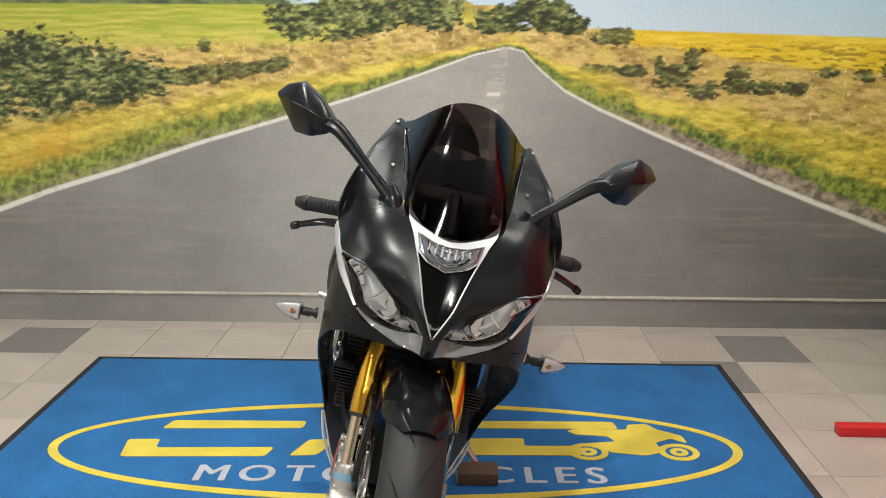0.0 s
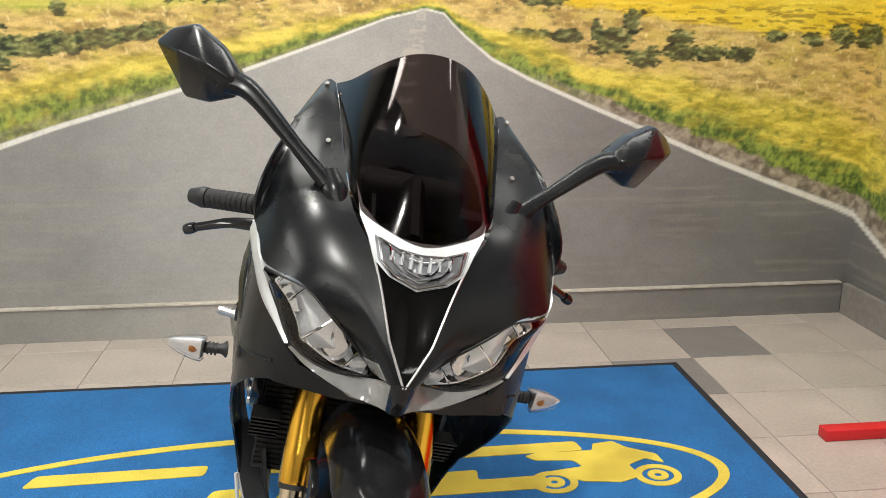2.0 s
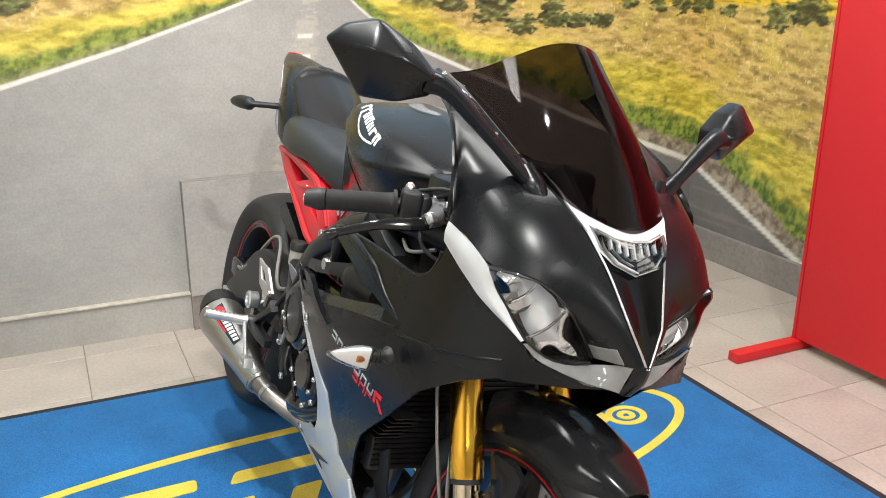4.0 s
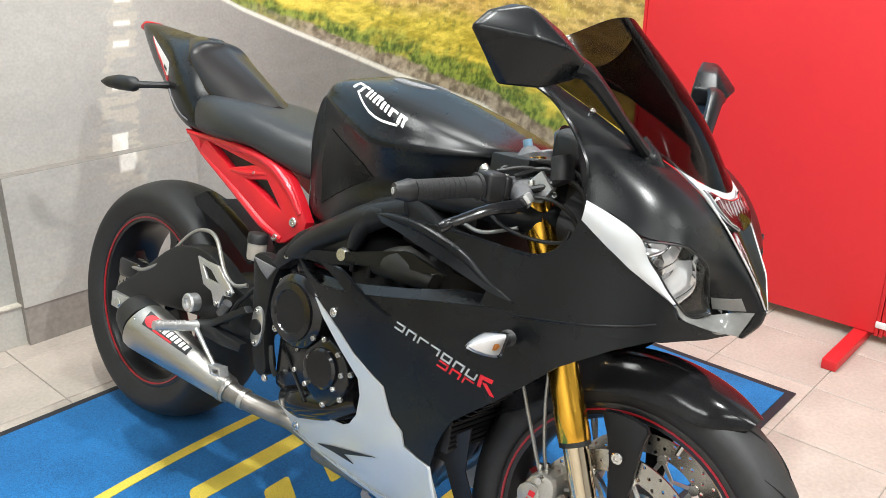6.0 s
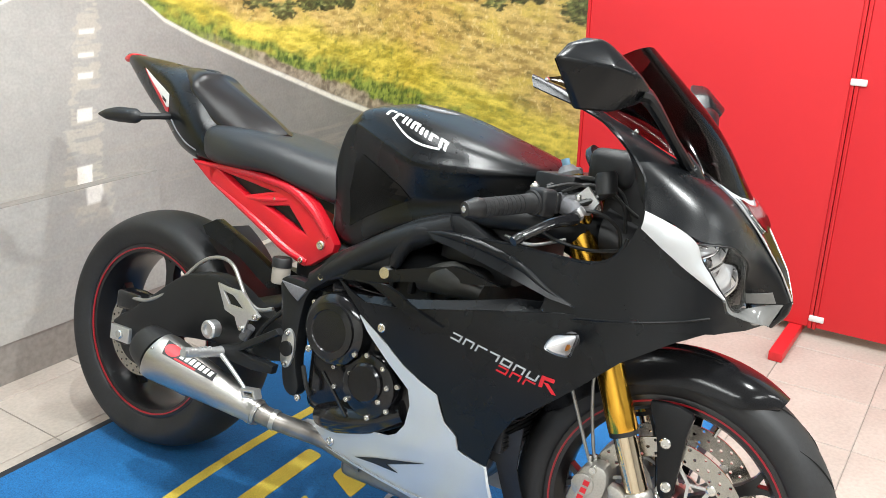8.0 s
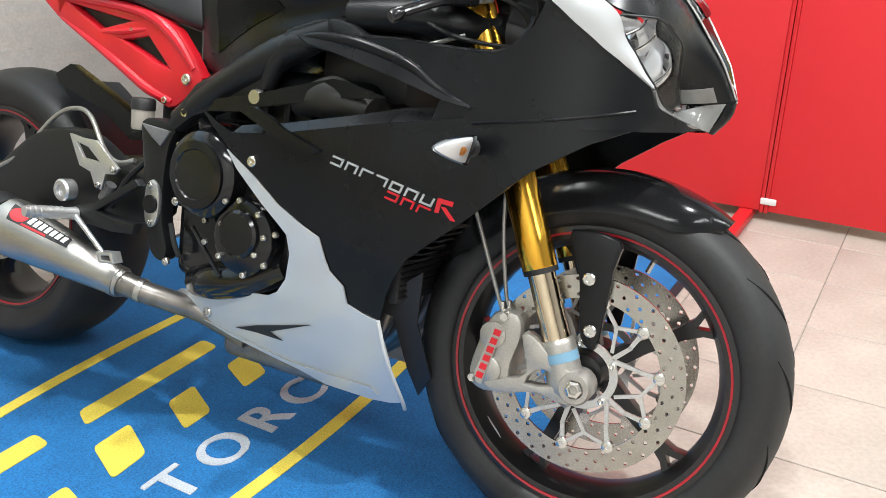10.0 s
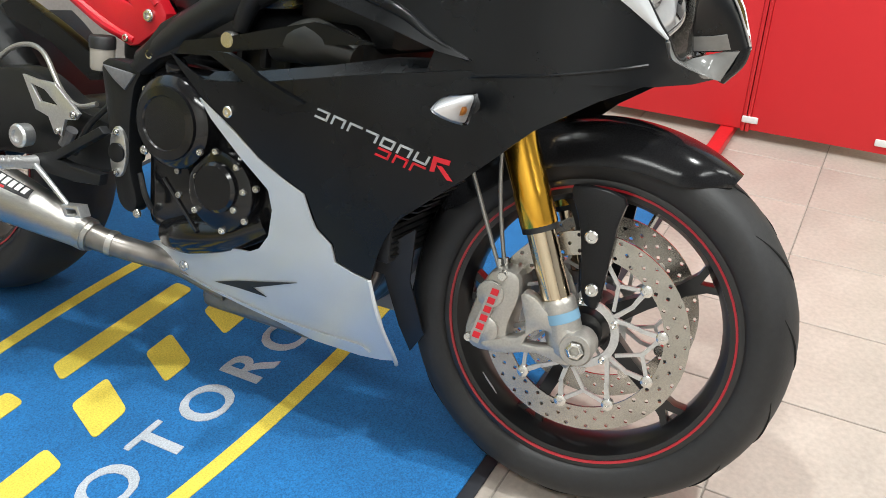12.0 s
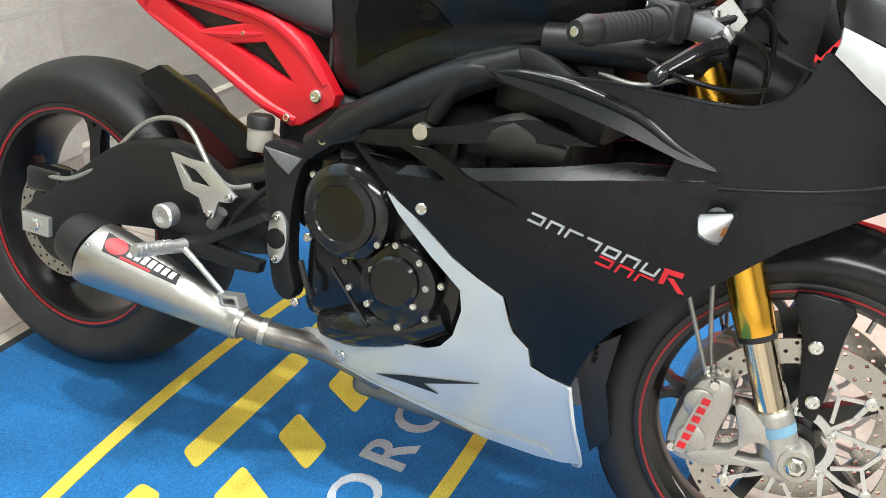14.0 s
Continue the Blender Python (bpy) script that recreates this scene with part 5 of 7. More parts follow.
    for x, y, z in ((1.058, 0.156, 1.060), (1.232, 0.143, 0.990)):
        part("wing_bolt", knob((x - 0.002, s * y, z - 0.002), (x + 0.003, s * (y + 0.001), z + 0.003), 0.0045, 8), BOLT, cowl)

V_PANEL = [(-0.084, 0.925), (-0.072, 0.895), (-0.049, 0.85), (-0.027, 0.789), (0.0, 0.739), (0.027, 0.789), (0.049, 0.85), (0.072, 0.895), (0.084, 0.925), (0.05, 0.911), (0.0, 0.899), (-0.05, 0.911)]
part("nose_insert", nose_panel(V_PANEL, 1, 0.0012), PIANO, bike, "deep gloss black V-shaped nose insert", angle=30)
CHEVRON = [(-0.097, 0.955), (-0.085, 0.931), (-0.06, 0.913), (-0.03, 0.904), (0.0, 0.901), (0.03, 0.904), (0.06, 0.913), (0.085, 0.931), (0.097, 0.955), (0.088, 0.92), (0.074, 0.899), (0.062, 0.875), (0.04, 0.859), (0.0, 0.846), (-0.04, 0.859), (-0.062, 0.875), (-0.074, 0.899), (-0.088, 0.92)]
centre = part("position_lamp", nose_panel(CHEVRON, 1, 0.004, 0.006), SILVER, bike, "clear position lamp in a silver chevron")
GLASS = [(-0.066, 0.903), (-0.035, 0.893), (0.0, 0.89), (0.035, 0.893), (0.066, 0.903), (0.058, 0.877), (0.038, 0.861), (0.0, 0.849), (-0.038, 0.861), (-0.058, 0.877)]
part("reflector", nose_panel(GLASS, 1, 0.0055, 0.003, 0.006, 0.002), GREY_CAST, centre, angle=10)
for k in (0.90, 0.66, 0.42):
    rib = [(nose_x(y * k, 0.876 + (z - 0.876) * k) + 0.0085, y * k, 0.876 + (z - 0.876) * k) for y, z in GLASS + GLASS[:1]]
    part("facet", tube(rib, 0.0016 + 0.0010 * k, 6, 1), CHROME, centre)
for y in (-0.040, -0.026, -0.013, 0.0, 0.013, 0.026, 0.040):
    part("facet", tube([(nose_x(y, z) + 0.0075, y, z) for z in (0.868 + 0.25 * abs(y), 0.878, 0.889)], 0.0030, 6, 1), REFLECTOR, centre, angle=10)
part("lens", nose_panel(GLASS, 1, 0.0125, 0.002), LENS, centre)

# ---- windscreen and dash ----
SCREEN = [
    [(1.414, 0, 0.901), (1.397, 0.052, 0.912), (1.362, 0.094, 0.930), (1.285, 0.112, 0.963), (1.095, 0.136, 1.048)],
    [(1.328, 0, 1.022), (1.314, 0.053, 1.020), (1.279, 0.092, 1.015), (1.205, 0.118, 1.022), (1.075, 0.139, 1.056)],
    [(1.19, 0, 1.148), (1.177, 0.048, 1.138), (1.145, 0.088, 1.110), (1.10, 0.119, 1.080), (1.045, 0.141, 1.064)],
]
bm = patch([[(x, -y, z) for x, y, z in row[:0:-1]] + row for row in SCREEN], 0, 2, 0, 8, 1, 16, 35, 0.0025)
screen = part("windscreen", bm, SMOKE, bike, "dark smoked double-bubble windscreen", angle=40)
screen.visible_shadow = False
dash = part("dash", box_bm((1.13, -0.085, 0.885), (1.215, 0.085, 0.955), 0.018, segs=3), PLASTIC, bike, "black instrument cluster behind the screen")
part("tachometer", lathe([(0.042, 0), (0.042, 0.012), (0.038, 0.016), (0.036, 0.012), (0.0001, 0.012)], 28, (0, 0, 0)), GLOSS, dash)
dash.children[-1].matrix_basis = pose(1.135, -0.01, 0.925, -40, 0, 90)
part("dash_bracket", tube([(1.30, 0, 0.86), (1.24, 0, 0.90), (1.20, 0, 0.93)], 0.02, 10, flat=2.2), PLASTIC, dash)
part("intake_duct", body([(1.18, [(0, 0.75), (0.07, 0.755), (0.10, 0.80), (0.07, 0.845), (0, 0.85)]), (1.30, [(0, 0.71), (0.06, 0.715), (0.085, 0.76), (0.06, 0.80), (0, 0.81)]), (1.40, [(0, 0.72), (0.035, 0.725), (0.045, 0.75), (0.03, 0.78), (0, 0.785)])]), PLASTIC, bike, "black intake duct in the nose")

# ---- mirrors ----
for s in (-1, 1):
    ring_pts = [(1.172, 0.412, 1.068), (1.182, 0.390, 1.092), (1.212, 0.355, 1.106), (1.236, 0.310, 1.082), (1.255, 0.278, 1.050), (1.255, 0.282, 1.020), (1.230, 0.320, 1.002), (1.192, 0.358, 0.999)]
    bm = bmesh.new()
    rim_v = [bm.verts.new((x, s * y, z)) for x, y, z in ring_pts]
    mid_v = [bm.verts.new((x + dx, s * y, z)) for (x, y, z), dx in (((1.222, 0.372, 1.064), 0.020), ((1.248, 0.330, 1.058), 0.022), ((1.262, 0.292, 1.044), 0.012))]
    back_v = [bm.verts.new((1.160 + (0.412 - y) * 0.32, s * y, z)) for x, y, z in ring_pts]
    for tri in ((0, 1, "a"), (1, 2, "a"), (2, 3, "b"), (3, 4, "c"), (4, 5, "c"), (5, 6, "b"), (6, 7, "a"), (7, 0, "a")):
        bm.faces.new((rim_v[tri[0]], rim_v[tri[1]], mid_v["abc".index(tri[2])]))
    bm.faces.new((rim_v[2], mid_v[1], mid_v[0])), bm.faces.new((rim_v[6], mid_v[0], mid_v[1]))
    bm.faces.new((rim_v[3], mid_v[2], mid_v[1])), bm.faces.new((rim_v[5], mid_v[1], mid_v[2]))
    for k in range(8):
        bm.faces.new((rim_v[k], rim_v[(k + 1) % 8], back_v[(k + 1) % 8], back_v[k]))
    bm.faces.new(back_v)
    bmesh.ops.recalc_face_normals(bm, faces=bm.faces)
    bmesh.ops.bevel(bm, geom=[e for e in bm.edges if e.calc_face_angle(0) > 0.2], offset=0.005, segments=3, affect="EDGES", profile=0.5)
    mirror = part("mirror", bm, SATIN, bike, "angular satin black mirror on a slim stalk", angle=40)
    part("mirror_stalk", tube([(1.248, s * 0.290, 1.040), (1.262, s * 0.258, 1.030), (1.288, s * 0.188, 0.975), (1.306, s * 0.138, 0.935)], [0.022, 0.016, 0.0115, 0.014], 12, 6, flat=0.75), SATIN, mirror)
    part("mirror_foot", tube([(1.296, s * 0.138, 0.952), (1.312, s * 0.126, 0.928), (1.330, s * 0.116, 0.905)], [0.012, 0.019, 0.012], 12, 4, flat=0.8), SATIN, mirror)
    part("mirror_glass", grid_bm([[(1.1585 + (0.412 - y) * 0.32, s * (0.34 + (y - 0.34) * 0.9), 1.05 + (z - 1.05) * 0.88) for x, y, z in (ring_pts[7], ring_pts[6], ring_pts[5], ring_pts[4])], [(1.1585 + (0.412 - y) * 0.32, s * (0.34 + (y - 0.34) * 0.9), 1.05 + (z - 1.05) * 0.88) for x, y, z in (ring_pts[0], ring_pts[2], ring_pts[3], ring_pts[3])]])[0], CHROME, mirror)
    mirror.location = (0.022, 0, 0.010) if s < 0 else (-0.012, 0.008, 0.010)

# ---- front indicators ----
for s in (-1, 1):
    tri = rounded([(1.166, 0.622), (1.215, 0.634), (1.204, 0.587)], 0.009, 4)
    rows = []
    for k, (f, y) in enumerate(((0.80, 0.268), (1.0, 0.272), (0.95, 0.285), (0.72, 0.305), (0.42, 0.322), (0.12, 0.334))):
        rows.append([(1.186 + (x - 1.192) * f - 0.010 * (1 - f), s * y, 0.611 + (z - 0.611) * f) for x, z in tri])
    bm, vs = grid_bm(rows, True)
    bm.faces.new(vs[0]), bm.faces.new(vs[-1])
    ind = part("indicator", bm, LENS, bike, "clear wedge indicator with amber bulb", angle=50)
    rows = [[(1.186 + (x - 1.192) * f - 0.010 * (1 - f), s * y, 0.611 + (z - 0.611) * f) for x, z in tri] for f, y in ((0.70, 0.270), (0.86, 0.274), (0.80, 0.285), (0.58, 0.303), (0.30, 0.319), (0.06, 0.327))]
    bm, vs = grid_bm(rows, True)
    bm.faces.new(vs[0]), bm.faces.new(vs[-1])
    part("reflector", bm, REFLECTOR, ind, angle=50)
    part("bulb", lathe([(0.007, 0), (0.0085, s * 0.006), (0.007, s * 0.012), (0.0001, s * 0.0135)], 12, (1.192, s * 0.280, 0.611)), AMBER, ind)
    part("stem", tube([(1.182, s * 0.236, 0.612), (1.184, s * 0.245, 0.612), (1.186, s * 0.272, 0.611)], [0.014, 0.008, 0.009], 12, 4), PLASTIC, ind)
    for k in range(3):
        part("stem_ridge", lathe([(0.0105, s * (0.250 + 0.006 * k)), (0.0105, s * (0.253 + 0.006 * k))], 12, (1.185, 0, 0.611)), PLASTIC, ind)

for ob in bike.children:
    if ob.name.split(".")[0] == "indicator":
        ob.location = (0.032, 0, 0.020)

# ---- tank, seat and tail ----
tank = part("fuel_tank", body([
    (0.548, [(0.0, 0.700), (0.050, 0.702), (0.062, 0.740), (0.068, 0.775), (0.069, 0.795), (0.066, 0.805), (0.050, 0.815), (0.0, 0.822)]),
    (0.572, [(0.0, 0.680), (0.080, 0.684), (0.092, 0.740), (0.099, 0.800), (0.102, 0.842), (0.098, 0.856), (0.080, 0.868), (0.0, 0.878)]),
    (0.596, [(0.0, 0.672), (0.090, 0.676), (0.104, 0.760), (0.112, 0.850), (0.116, 0.895), (0.112, 0.910), (0.090, 0.925), (0.0, 0.936)]),
    (0.622, [(0.0, 0.668), (0.098, 0.674), (0.109, 0.760), (0.124, 0.862), (0.130, 0.918), (0.126, 0.933), (0.100, 0.952), (0.0, 0.968)]),
    (0.660, [(0.0, 0.665), (0.108, 0.672), (0.116, 0.76), (0.138, 0.87), (0.150, 0.918), (0.149, 0.934), (0.122, 0.966), (0.0, 0.986)]),
    (0.740, [(0.0, 0.690), (0.128, 0.712), (0.136, 0.79), (0.162, 0.866), (0.175, 0.896), (0.172, 0.914), (0.138, 0.963), (0.0, 0.990)]),
    (0.830, [(0.0, 0.730), (0.138, 0.752), (0.146, 0.80), (0.178, 0.852), (0.190, 0.872), (0.186, 0.890), (0.148, 0.947), (0.0, 0.978)]),
    (0.930, [(0.0, 0.765), (0.134, 0.79), (0.146, 0.82), (0.170, 0.860), (0.180, 0.874), (0.175, 0.889), (0.135, 0.928), (0.0, 0.952)]),
    (1.030, [(0.0, 0.815), (0.105, 0.838), (0.116, 0.850), (0.126, 0.876), (0.133, 0.884), (0.126, 0.893), (0.098, 0.905), (0.0, 0.918)]),
    (1.062, [(0.0, 0.86), (0.06, 0.862), (0.072, 0.866), (0.080, 0.874), (0.083, 0.880), (0.078, 0.886), (0.058, 0.893), (0.0, 0.900)]),
]), SATIN, bike, "satin black fuel tank", angle=40)
part("filler_cap", lathe([(0.058, 0), (0.058, 0.005), (0.052, 0.0075), (0.046, 0.006), (0.044, 0.008), (0.0001, 0.008)], 32), GREY_CAST, tank, "round alloy filler cap")
tank.children[-1].matrix_basis = Matrix.Translation((0.757, 0, 0.9770)) @ Matrix.Rotation(radians(5), 4, "Y") @ Matrix.Rotation(radians(90), 4, "X")
part("seat", body([
    (0.165, [(0.0, 0.80), (0.075, 0.805), (0.098, 0.83), (0.090, 0.862), (0.0, 0.872)]),
    (0.20, [(0.0, 0.785), (0.105, 0.79), (0.130, 0.825), (0.108, 0.874), (0.0, 0.882)]),
    (0.30, [(0.0, 0.78), (0.120, 0.787), (0.148, 0.822), (0.118, 0.874), (0.0, 0.876)]),
    (0.40, [(0.0, 0.775), (0.115, 0.788), (0.140, 0.815), (0.112, 0.862), (0.0, 0.866)]),
    (0.50, [(0.0, 0.755), (0.105, 0.765), (0.124, 0.795), (0.098, 0.842), (0.0, 0.850)]),
    (0.575, [(0.0, 0.74), (0.085, 0.75), (0.098, 0.785), (0.075, 0.83), (0.0, 0.842)]),
    (0.605, [(0.0, 0.76), (0.05, 0.765), (0.06, 0.79), (0.05, 0.82), (0.0, 0.83)]),
]), VINYL, bike, "black vinyl rider seat", angle=40)
tail = part("tail_unit", body([
    (-0.240, [(0.0, 1.000), (0.010, 1.002), (0.014, 1.012), (0.010, 1.020), (0.0, 1.022)]),
    (-0.170, [(0.0, 0.955), (0.034, 0.962), (0.044, 0.996), (0.032, 1.014), (0.0, 1.018)]),
    (-0.085, [(0.0, 0.905), (0.058, 0.912), (0.070, 0.965), (0.058, 0.998), (0.0, 1.012)]),
    (0.0, [(0.0, 0.852), (0.074, 0.862), (0.092, 0.930), (0.078, 0.982), (0.0, 1.004)]),
    (0.070, [(0.0, 0.805), (0.090, 0.815), (0.112, 0.88), (0.096, 0.955), (0.0, 0.995)]),
    (0.140, [(0.0, 0.788), (0.102, 0.793), (0.126, 0.84), (0.104, 0.915), (0.0, 0.970)]),
    (0.200, [(0.0, 0.785), (0.105, 0.788), (0.128, 0.815), (0.104, 0.872), (0.0, 0.935)]),
    (0.270, [(0.0, 0.785), (0.105, 0.787), (0.118, 0.80), (0.085, 0.86), (0.0, 0.900)]),
    (0.310, [(0.0, 0.785), (0.085, 0.787), (0.095, 0.80), (0.06, 0.845), (0.0, 0.872)]),
]), SATIN, bike, "satin black tail unit with a hump", angle=40)
part("seat_hump", body([
    (0.015, [(0.0, 0.985), (0.03, 0.987), (0.040, 0.992), (0.030, 0.999), (0.0, 1.006)]),
    (0.085, [(0.0, 0.94), (0.070, 0.945), (0.084, 0.968), (0.052, 0.994), (0.0, 1.001)]),
    (0.115, [(0.0, 0.90), (0.080, 0.905), (0.092, 0.945), (0.060, 0.972), (0.0, 0.985)]),
    (0.20, [(0.0, 0.86), (0.085, 0.862), (0.094, 0.895), (0.055, 0.932), (0.0, 0.947)]),
    (0.29, [(0.0, 0.85), (0.070, 0.851), (0.078, 0.868), (0.04, 0.892), (0.0, 0.905)]),
    (0.335, [(0.0, 0.85), (0.04, 0.851), (0.045, 0.862), (0.02, 0.872), (0.0, 0.878)]),
]), SEAT_SHELL, tail, "satin seat hump cover", angle=40)
part("pocket", tube([(0.035, 0.0, 1.0045), (0.070, 0.0, 1.0025), (0.100, 0.0, 0.9945)], [0.003, 0.024, 0.006], 8, 3, flat=0.12), PLASTIC, tail, "small black recess on the hump")
part("tail_seam", tube([(0.06, -0.112, 0.872), (0.09, -0.121, 0.85), (0.13, -0.127, 0.826), (0.17, -0.129, 0.812)], 0.0018, 6), GREY_CAST, tail)
part("tail_light", body([(-0.252, [(0.0, 0.998), (0.008, 0.999), (0.012, 1.006), (0.008, 1.013), (0.0, 1.014)]), (-0.225, [(0.0, 0.996), (0.017, 0.998), (0.022, 1.009), (0.016, 1.020), (0.0, 1.0225)]), (-0.20, [(0.0, 1.0), (0.018, 1.002), (0.022, 1.011), (0.018, 1.02), (0.0, 1.021)])]), RED_MARK, tail, "red tail light tip")
for s in (-1, 1):
    ind = part("rear_indicator", tube([(0.02, s * 0.165, 0.872), (0.005, s * 0.172, 0.870), (-0.04, s * 0.184, 0.868), (-0.075, s * 0.192, 0.864), (-0.098, s * 0.197, 0.862)], [0.006, 0.018, 0.0185, 0.013, 0.003], 12, 4), PLASTIC, bike, "black rear indicator on a short stalk")
    part("stem", tube([(0.045, s * 0.09, 0.880), (0.035, s * 0.13, 0.876), (0.015, s * 0.170, 0.871)], [0.010, 0.008, 0.009], 10, 4), PLASTIC, ind)

# ---- red subframe ----
for s in (-1, 1):
    rail = part("subframe", plate([(0.150, 0.790), (0.241, 0.789), (0.320, 0.790), (0.397, 0.789), (0.462, 0.778), (0.505, 0.764), (0.537, 0.748), (0.575, 0.708), (0.606, 0.668), (0.603, 0.650), (0.588, 0.640), (0.545, 0.609), (0.525, 0.604), (0.500, 0.612), (0.470, 0.624), (0.374, 0.671), (0.30, 0.706), (0.216, 0.745)], s * 0.098, s * 0.122, [[(0.250, 0.775), (0.415, 0.753), (0.336, 0.733)], [(0.402, 0.718), (0.466, 0.729), (0.520, 0.678), (0.493, 0.684)]], 0.006), RED, bike, "red painted subframe rail")
    part("infill", plate([(0.245, 0.778), (0.42, 0.756), (0.47, 0.73), (0.525, 0.675), (0.49, 0.68), (0.33, 0.728)], s * 0.090, s * 0.102, bevel=0.002), PLASTIC, rail, "black infill panel")
    part("frame_rib", plate([(0.415, 0.7225), (0.466, 0.7285), (0.516, 0.681), (0.507, 0.682), (0.462, 0.718)], s * 0.100, s * 0.116), SATIN, rail)
    part("rail_ridge", tube([(0.165, s * 0.118, 0.784), (0.32, s * 0.120, 0.783), (0.455, s * 0.120, 0.770), (0.530, s * 0.120, 0.735), (0.585, s * 0.120, 0.680)], [0.005, 0.009, 0.010, 0.010, 0.006], 10, 5), RED, rail)
    part("rail_ridge", tube([(0.225, s * 0.118, 0.746), (0.374, s * 0.120, 0.680), (0.470, s * 0.120, 0.634), (0.535, s * 0.120, 0.616)], [0.005, 0.009, 0.010, 0.006], 10, 5), RED, rail)
    part("rail_ridge", tube([(0.335, s * 0.117, 0.727), (0.40, s * 0.119, 0.733), (0.462, s * 0.118, 0.742)], [0.005, 0.008, 0.005], 10, 4), RED, rail)
    screw(0.572, s * 0.122, 0.661, 0.011, rail, 0.008)
    screw(0.520, s * 0.122, 0.618, 0.007, rail)
    screw(0.425, s * 0.120, 0.738, 0.004, rail)

# ---- frame, swingarm and engine ----
for s in (-1, 1):
    spar = part("frame_spar", plate([(0.575, 0.580), (0.600, 0.612), (0.625, 0.640), (0.642, 0.660), (0.738, 0.714), (0.841, 0.772), (0.890, 0.789), (0.930, 0.793), (0.958, 0.785), (1.00, 0.762), (1.05, 0.748), (1.05, 0.71), (0.99, 0.735), (0.935, 0.750), (0.885, 0.755), (0.850, 0.752), (0.828, 0.735), (0.812, 0.700), (0.798, 0.665), (0.770, 0.640), (0.70, 0.622), (0.64, 0.60), (0.60, 0.57)], s * 0.135, s * 0.178, bevel=0.010), FRAME, bike, "black cast frame spar", angle=40)
    part("spar_ridge", tube([(0.80, s * 0.176, 0.67), (0.822, s * 0.180, 0.715), (0.850, s * 0.180, 0.745), (0.90, s * 0.178, 0.752)], [0.012, 0.017, 0.017, 0.012], 12, 5), FRAME, spar)
    part("rear_spar", tube([(0.59, s * 0.15, 0.59), (0.70, s * 0.165, 0.66), (0.82, s * 0.170, 0.728), (0.92, s * 0.165, 0.772)], [0.022, 0.027, 0.028, 0.022], 12, 5), FRAME, spar)
    part("engine_mount", knob((0.792, s * 0.17, 0.653), (0.792, s * 0.196, 0.653), 0.0135, 18), BOLT, spar, "bright engine mounting bolt")
    screw(0.622, s * 0.172, 0.607, 0.0095, spar)
    part("front_tube", tube([(0.94, s * 0.15, 0.80), (1.04, s * 0.14, 0.805), (1.13, s * 0.10, 0.80), (1.17, s * 0.05, 0.80)], [0.026, 0.026, 0.03, 0.03], 12, 5), FRAME, spar)
    pivot = part("pivot_plate", plate(curve2([(0.506, 0.578), (0.548, 0.586), (0.592, 0.575), (0.578, 0.545), (0.568, 0.48), (0.570, 0.40), (0.585, 0.35), (0.572, 0.326), (0.545, 0.338), (0.532, 0.38), (0.520, 0.46), (0.510, 0.53)], 3), s * 0.135, s * 0.164, bevel=0.006), FRAME, bike, "black cast swingarm pivot plate", angle=40)
    part("plate_face", plate([(0.510, 0.574), (0.583, 0.568), (0.560, 0.538), (0.536, 0.552)], s * 0.163, s * 0.168, bevel=0.002), GREY_CAST, pivot, "grey corner of the pivot plate")
    part("pivot_cap", plate(curve2([(0.546, 0.475), (0.562, 0.462), (0.566, 0.43), (0.560, 0.398), (0.546, 0.386), (0.533, 0.398), (0.529, 0.43), (0.533, 0.462)], 3), s * 0.162, s * 0.170, bevel=0.002), ALLOY, pivot, "oval alloy pivot cover")
    part("pivot_nut", knob((0.547, s * 0.168, 0.430), (0.547, s * 0.175, 0.430), 0.017, 18), FRAME, pivot)
    for z in (0.465, 0.396):
        screw(0.547, s * 0.170, z, 0.006, pivot)
    arm = part("swingarm", plate(curve2([(-0.055, 0.292), (-0.058, 0.345), (0.0, 0.385), (0.075, 0.44), (0.147, 0.494), (0.200, 0.52), (0.255, 0.532), (0.310, 0.532), (0.365, 0.512), (0.425, 0.482), (0.520, 0.465), (0.545, 0.43), (0.520, 0.385), (0.42, 0.372), (0.30, 0.372), (0.18, 0.358), (0.08, 0.340), (0.03, 0.300), (-0.02, 0.285)], 2), s * 0.098, s * 0.142, bevel=0.012), FRAME, bike, "black swingarm", angle=40)
    part("chain_adjuster", box_bm((-0.050, -0.007, 0.298), (0.020, 0.007, 0.338), 0.003), ALLOY, arm, "alloy axle adjuster block")
    arm.children[-1].location = (0, s * 0.145, 0)
    part("axle_nut", knob((-0.012, s * 0.148, 0.318), (-0.012, s * 0.158, 0.318), 0.012, 6), BOLT, arm)
part("frame_centre", box_bm((0.485, -0.105, 0.565), (0.66, 0.105, 0.668), 0.02, segs=3), FRAME, bike, "black frame casting behind the engine")
part("gearbox", box_bm((0.55, -0.128, 0.44), (0.64, 0.128, 0.58), 0.02, segs=3), FRAME, bike, "black gearbox casting")
part("rear_axle", tube([(-0.012, -0.14, 0.318), (-0.012, 0.14, 0.318)], 0.011, 12), BOLT, bike)
part("swingarm_bridge", box_bm((0.34, -0.11, 0.40), (0.44, 0.11, 0.49), 0.02), FRAME, bike)
hugger = part("hugger", plate([(0.192, 0.634), (0.235, 0.657), (0.33, 0.618), (0.425, 0.572), (0.448, 0.535), (0.415, 0.528), (0.32, 0.582), (0.205, 0.616)], -0.104, -0.074, bevel=0.008), SATIN, bike, "black rear hugger guard")
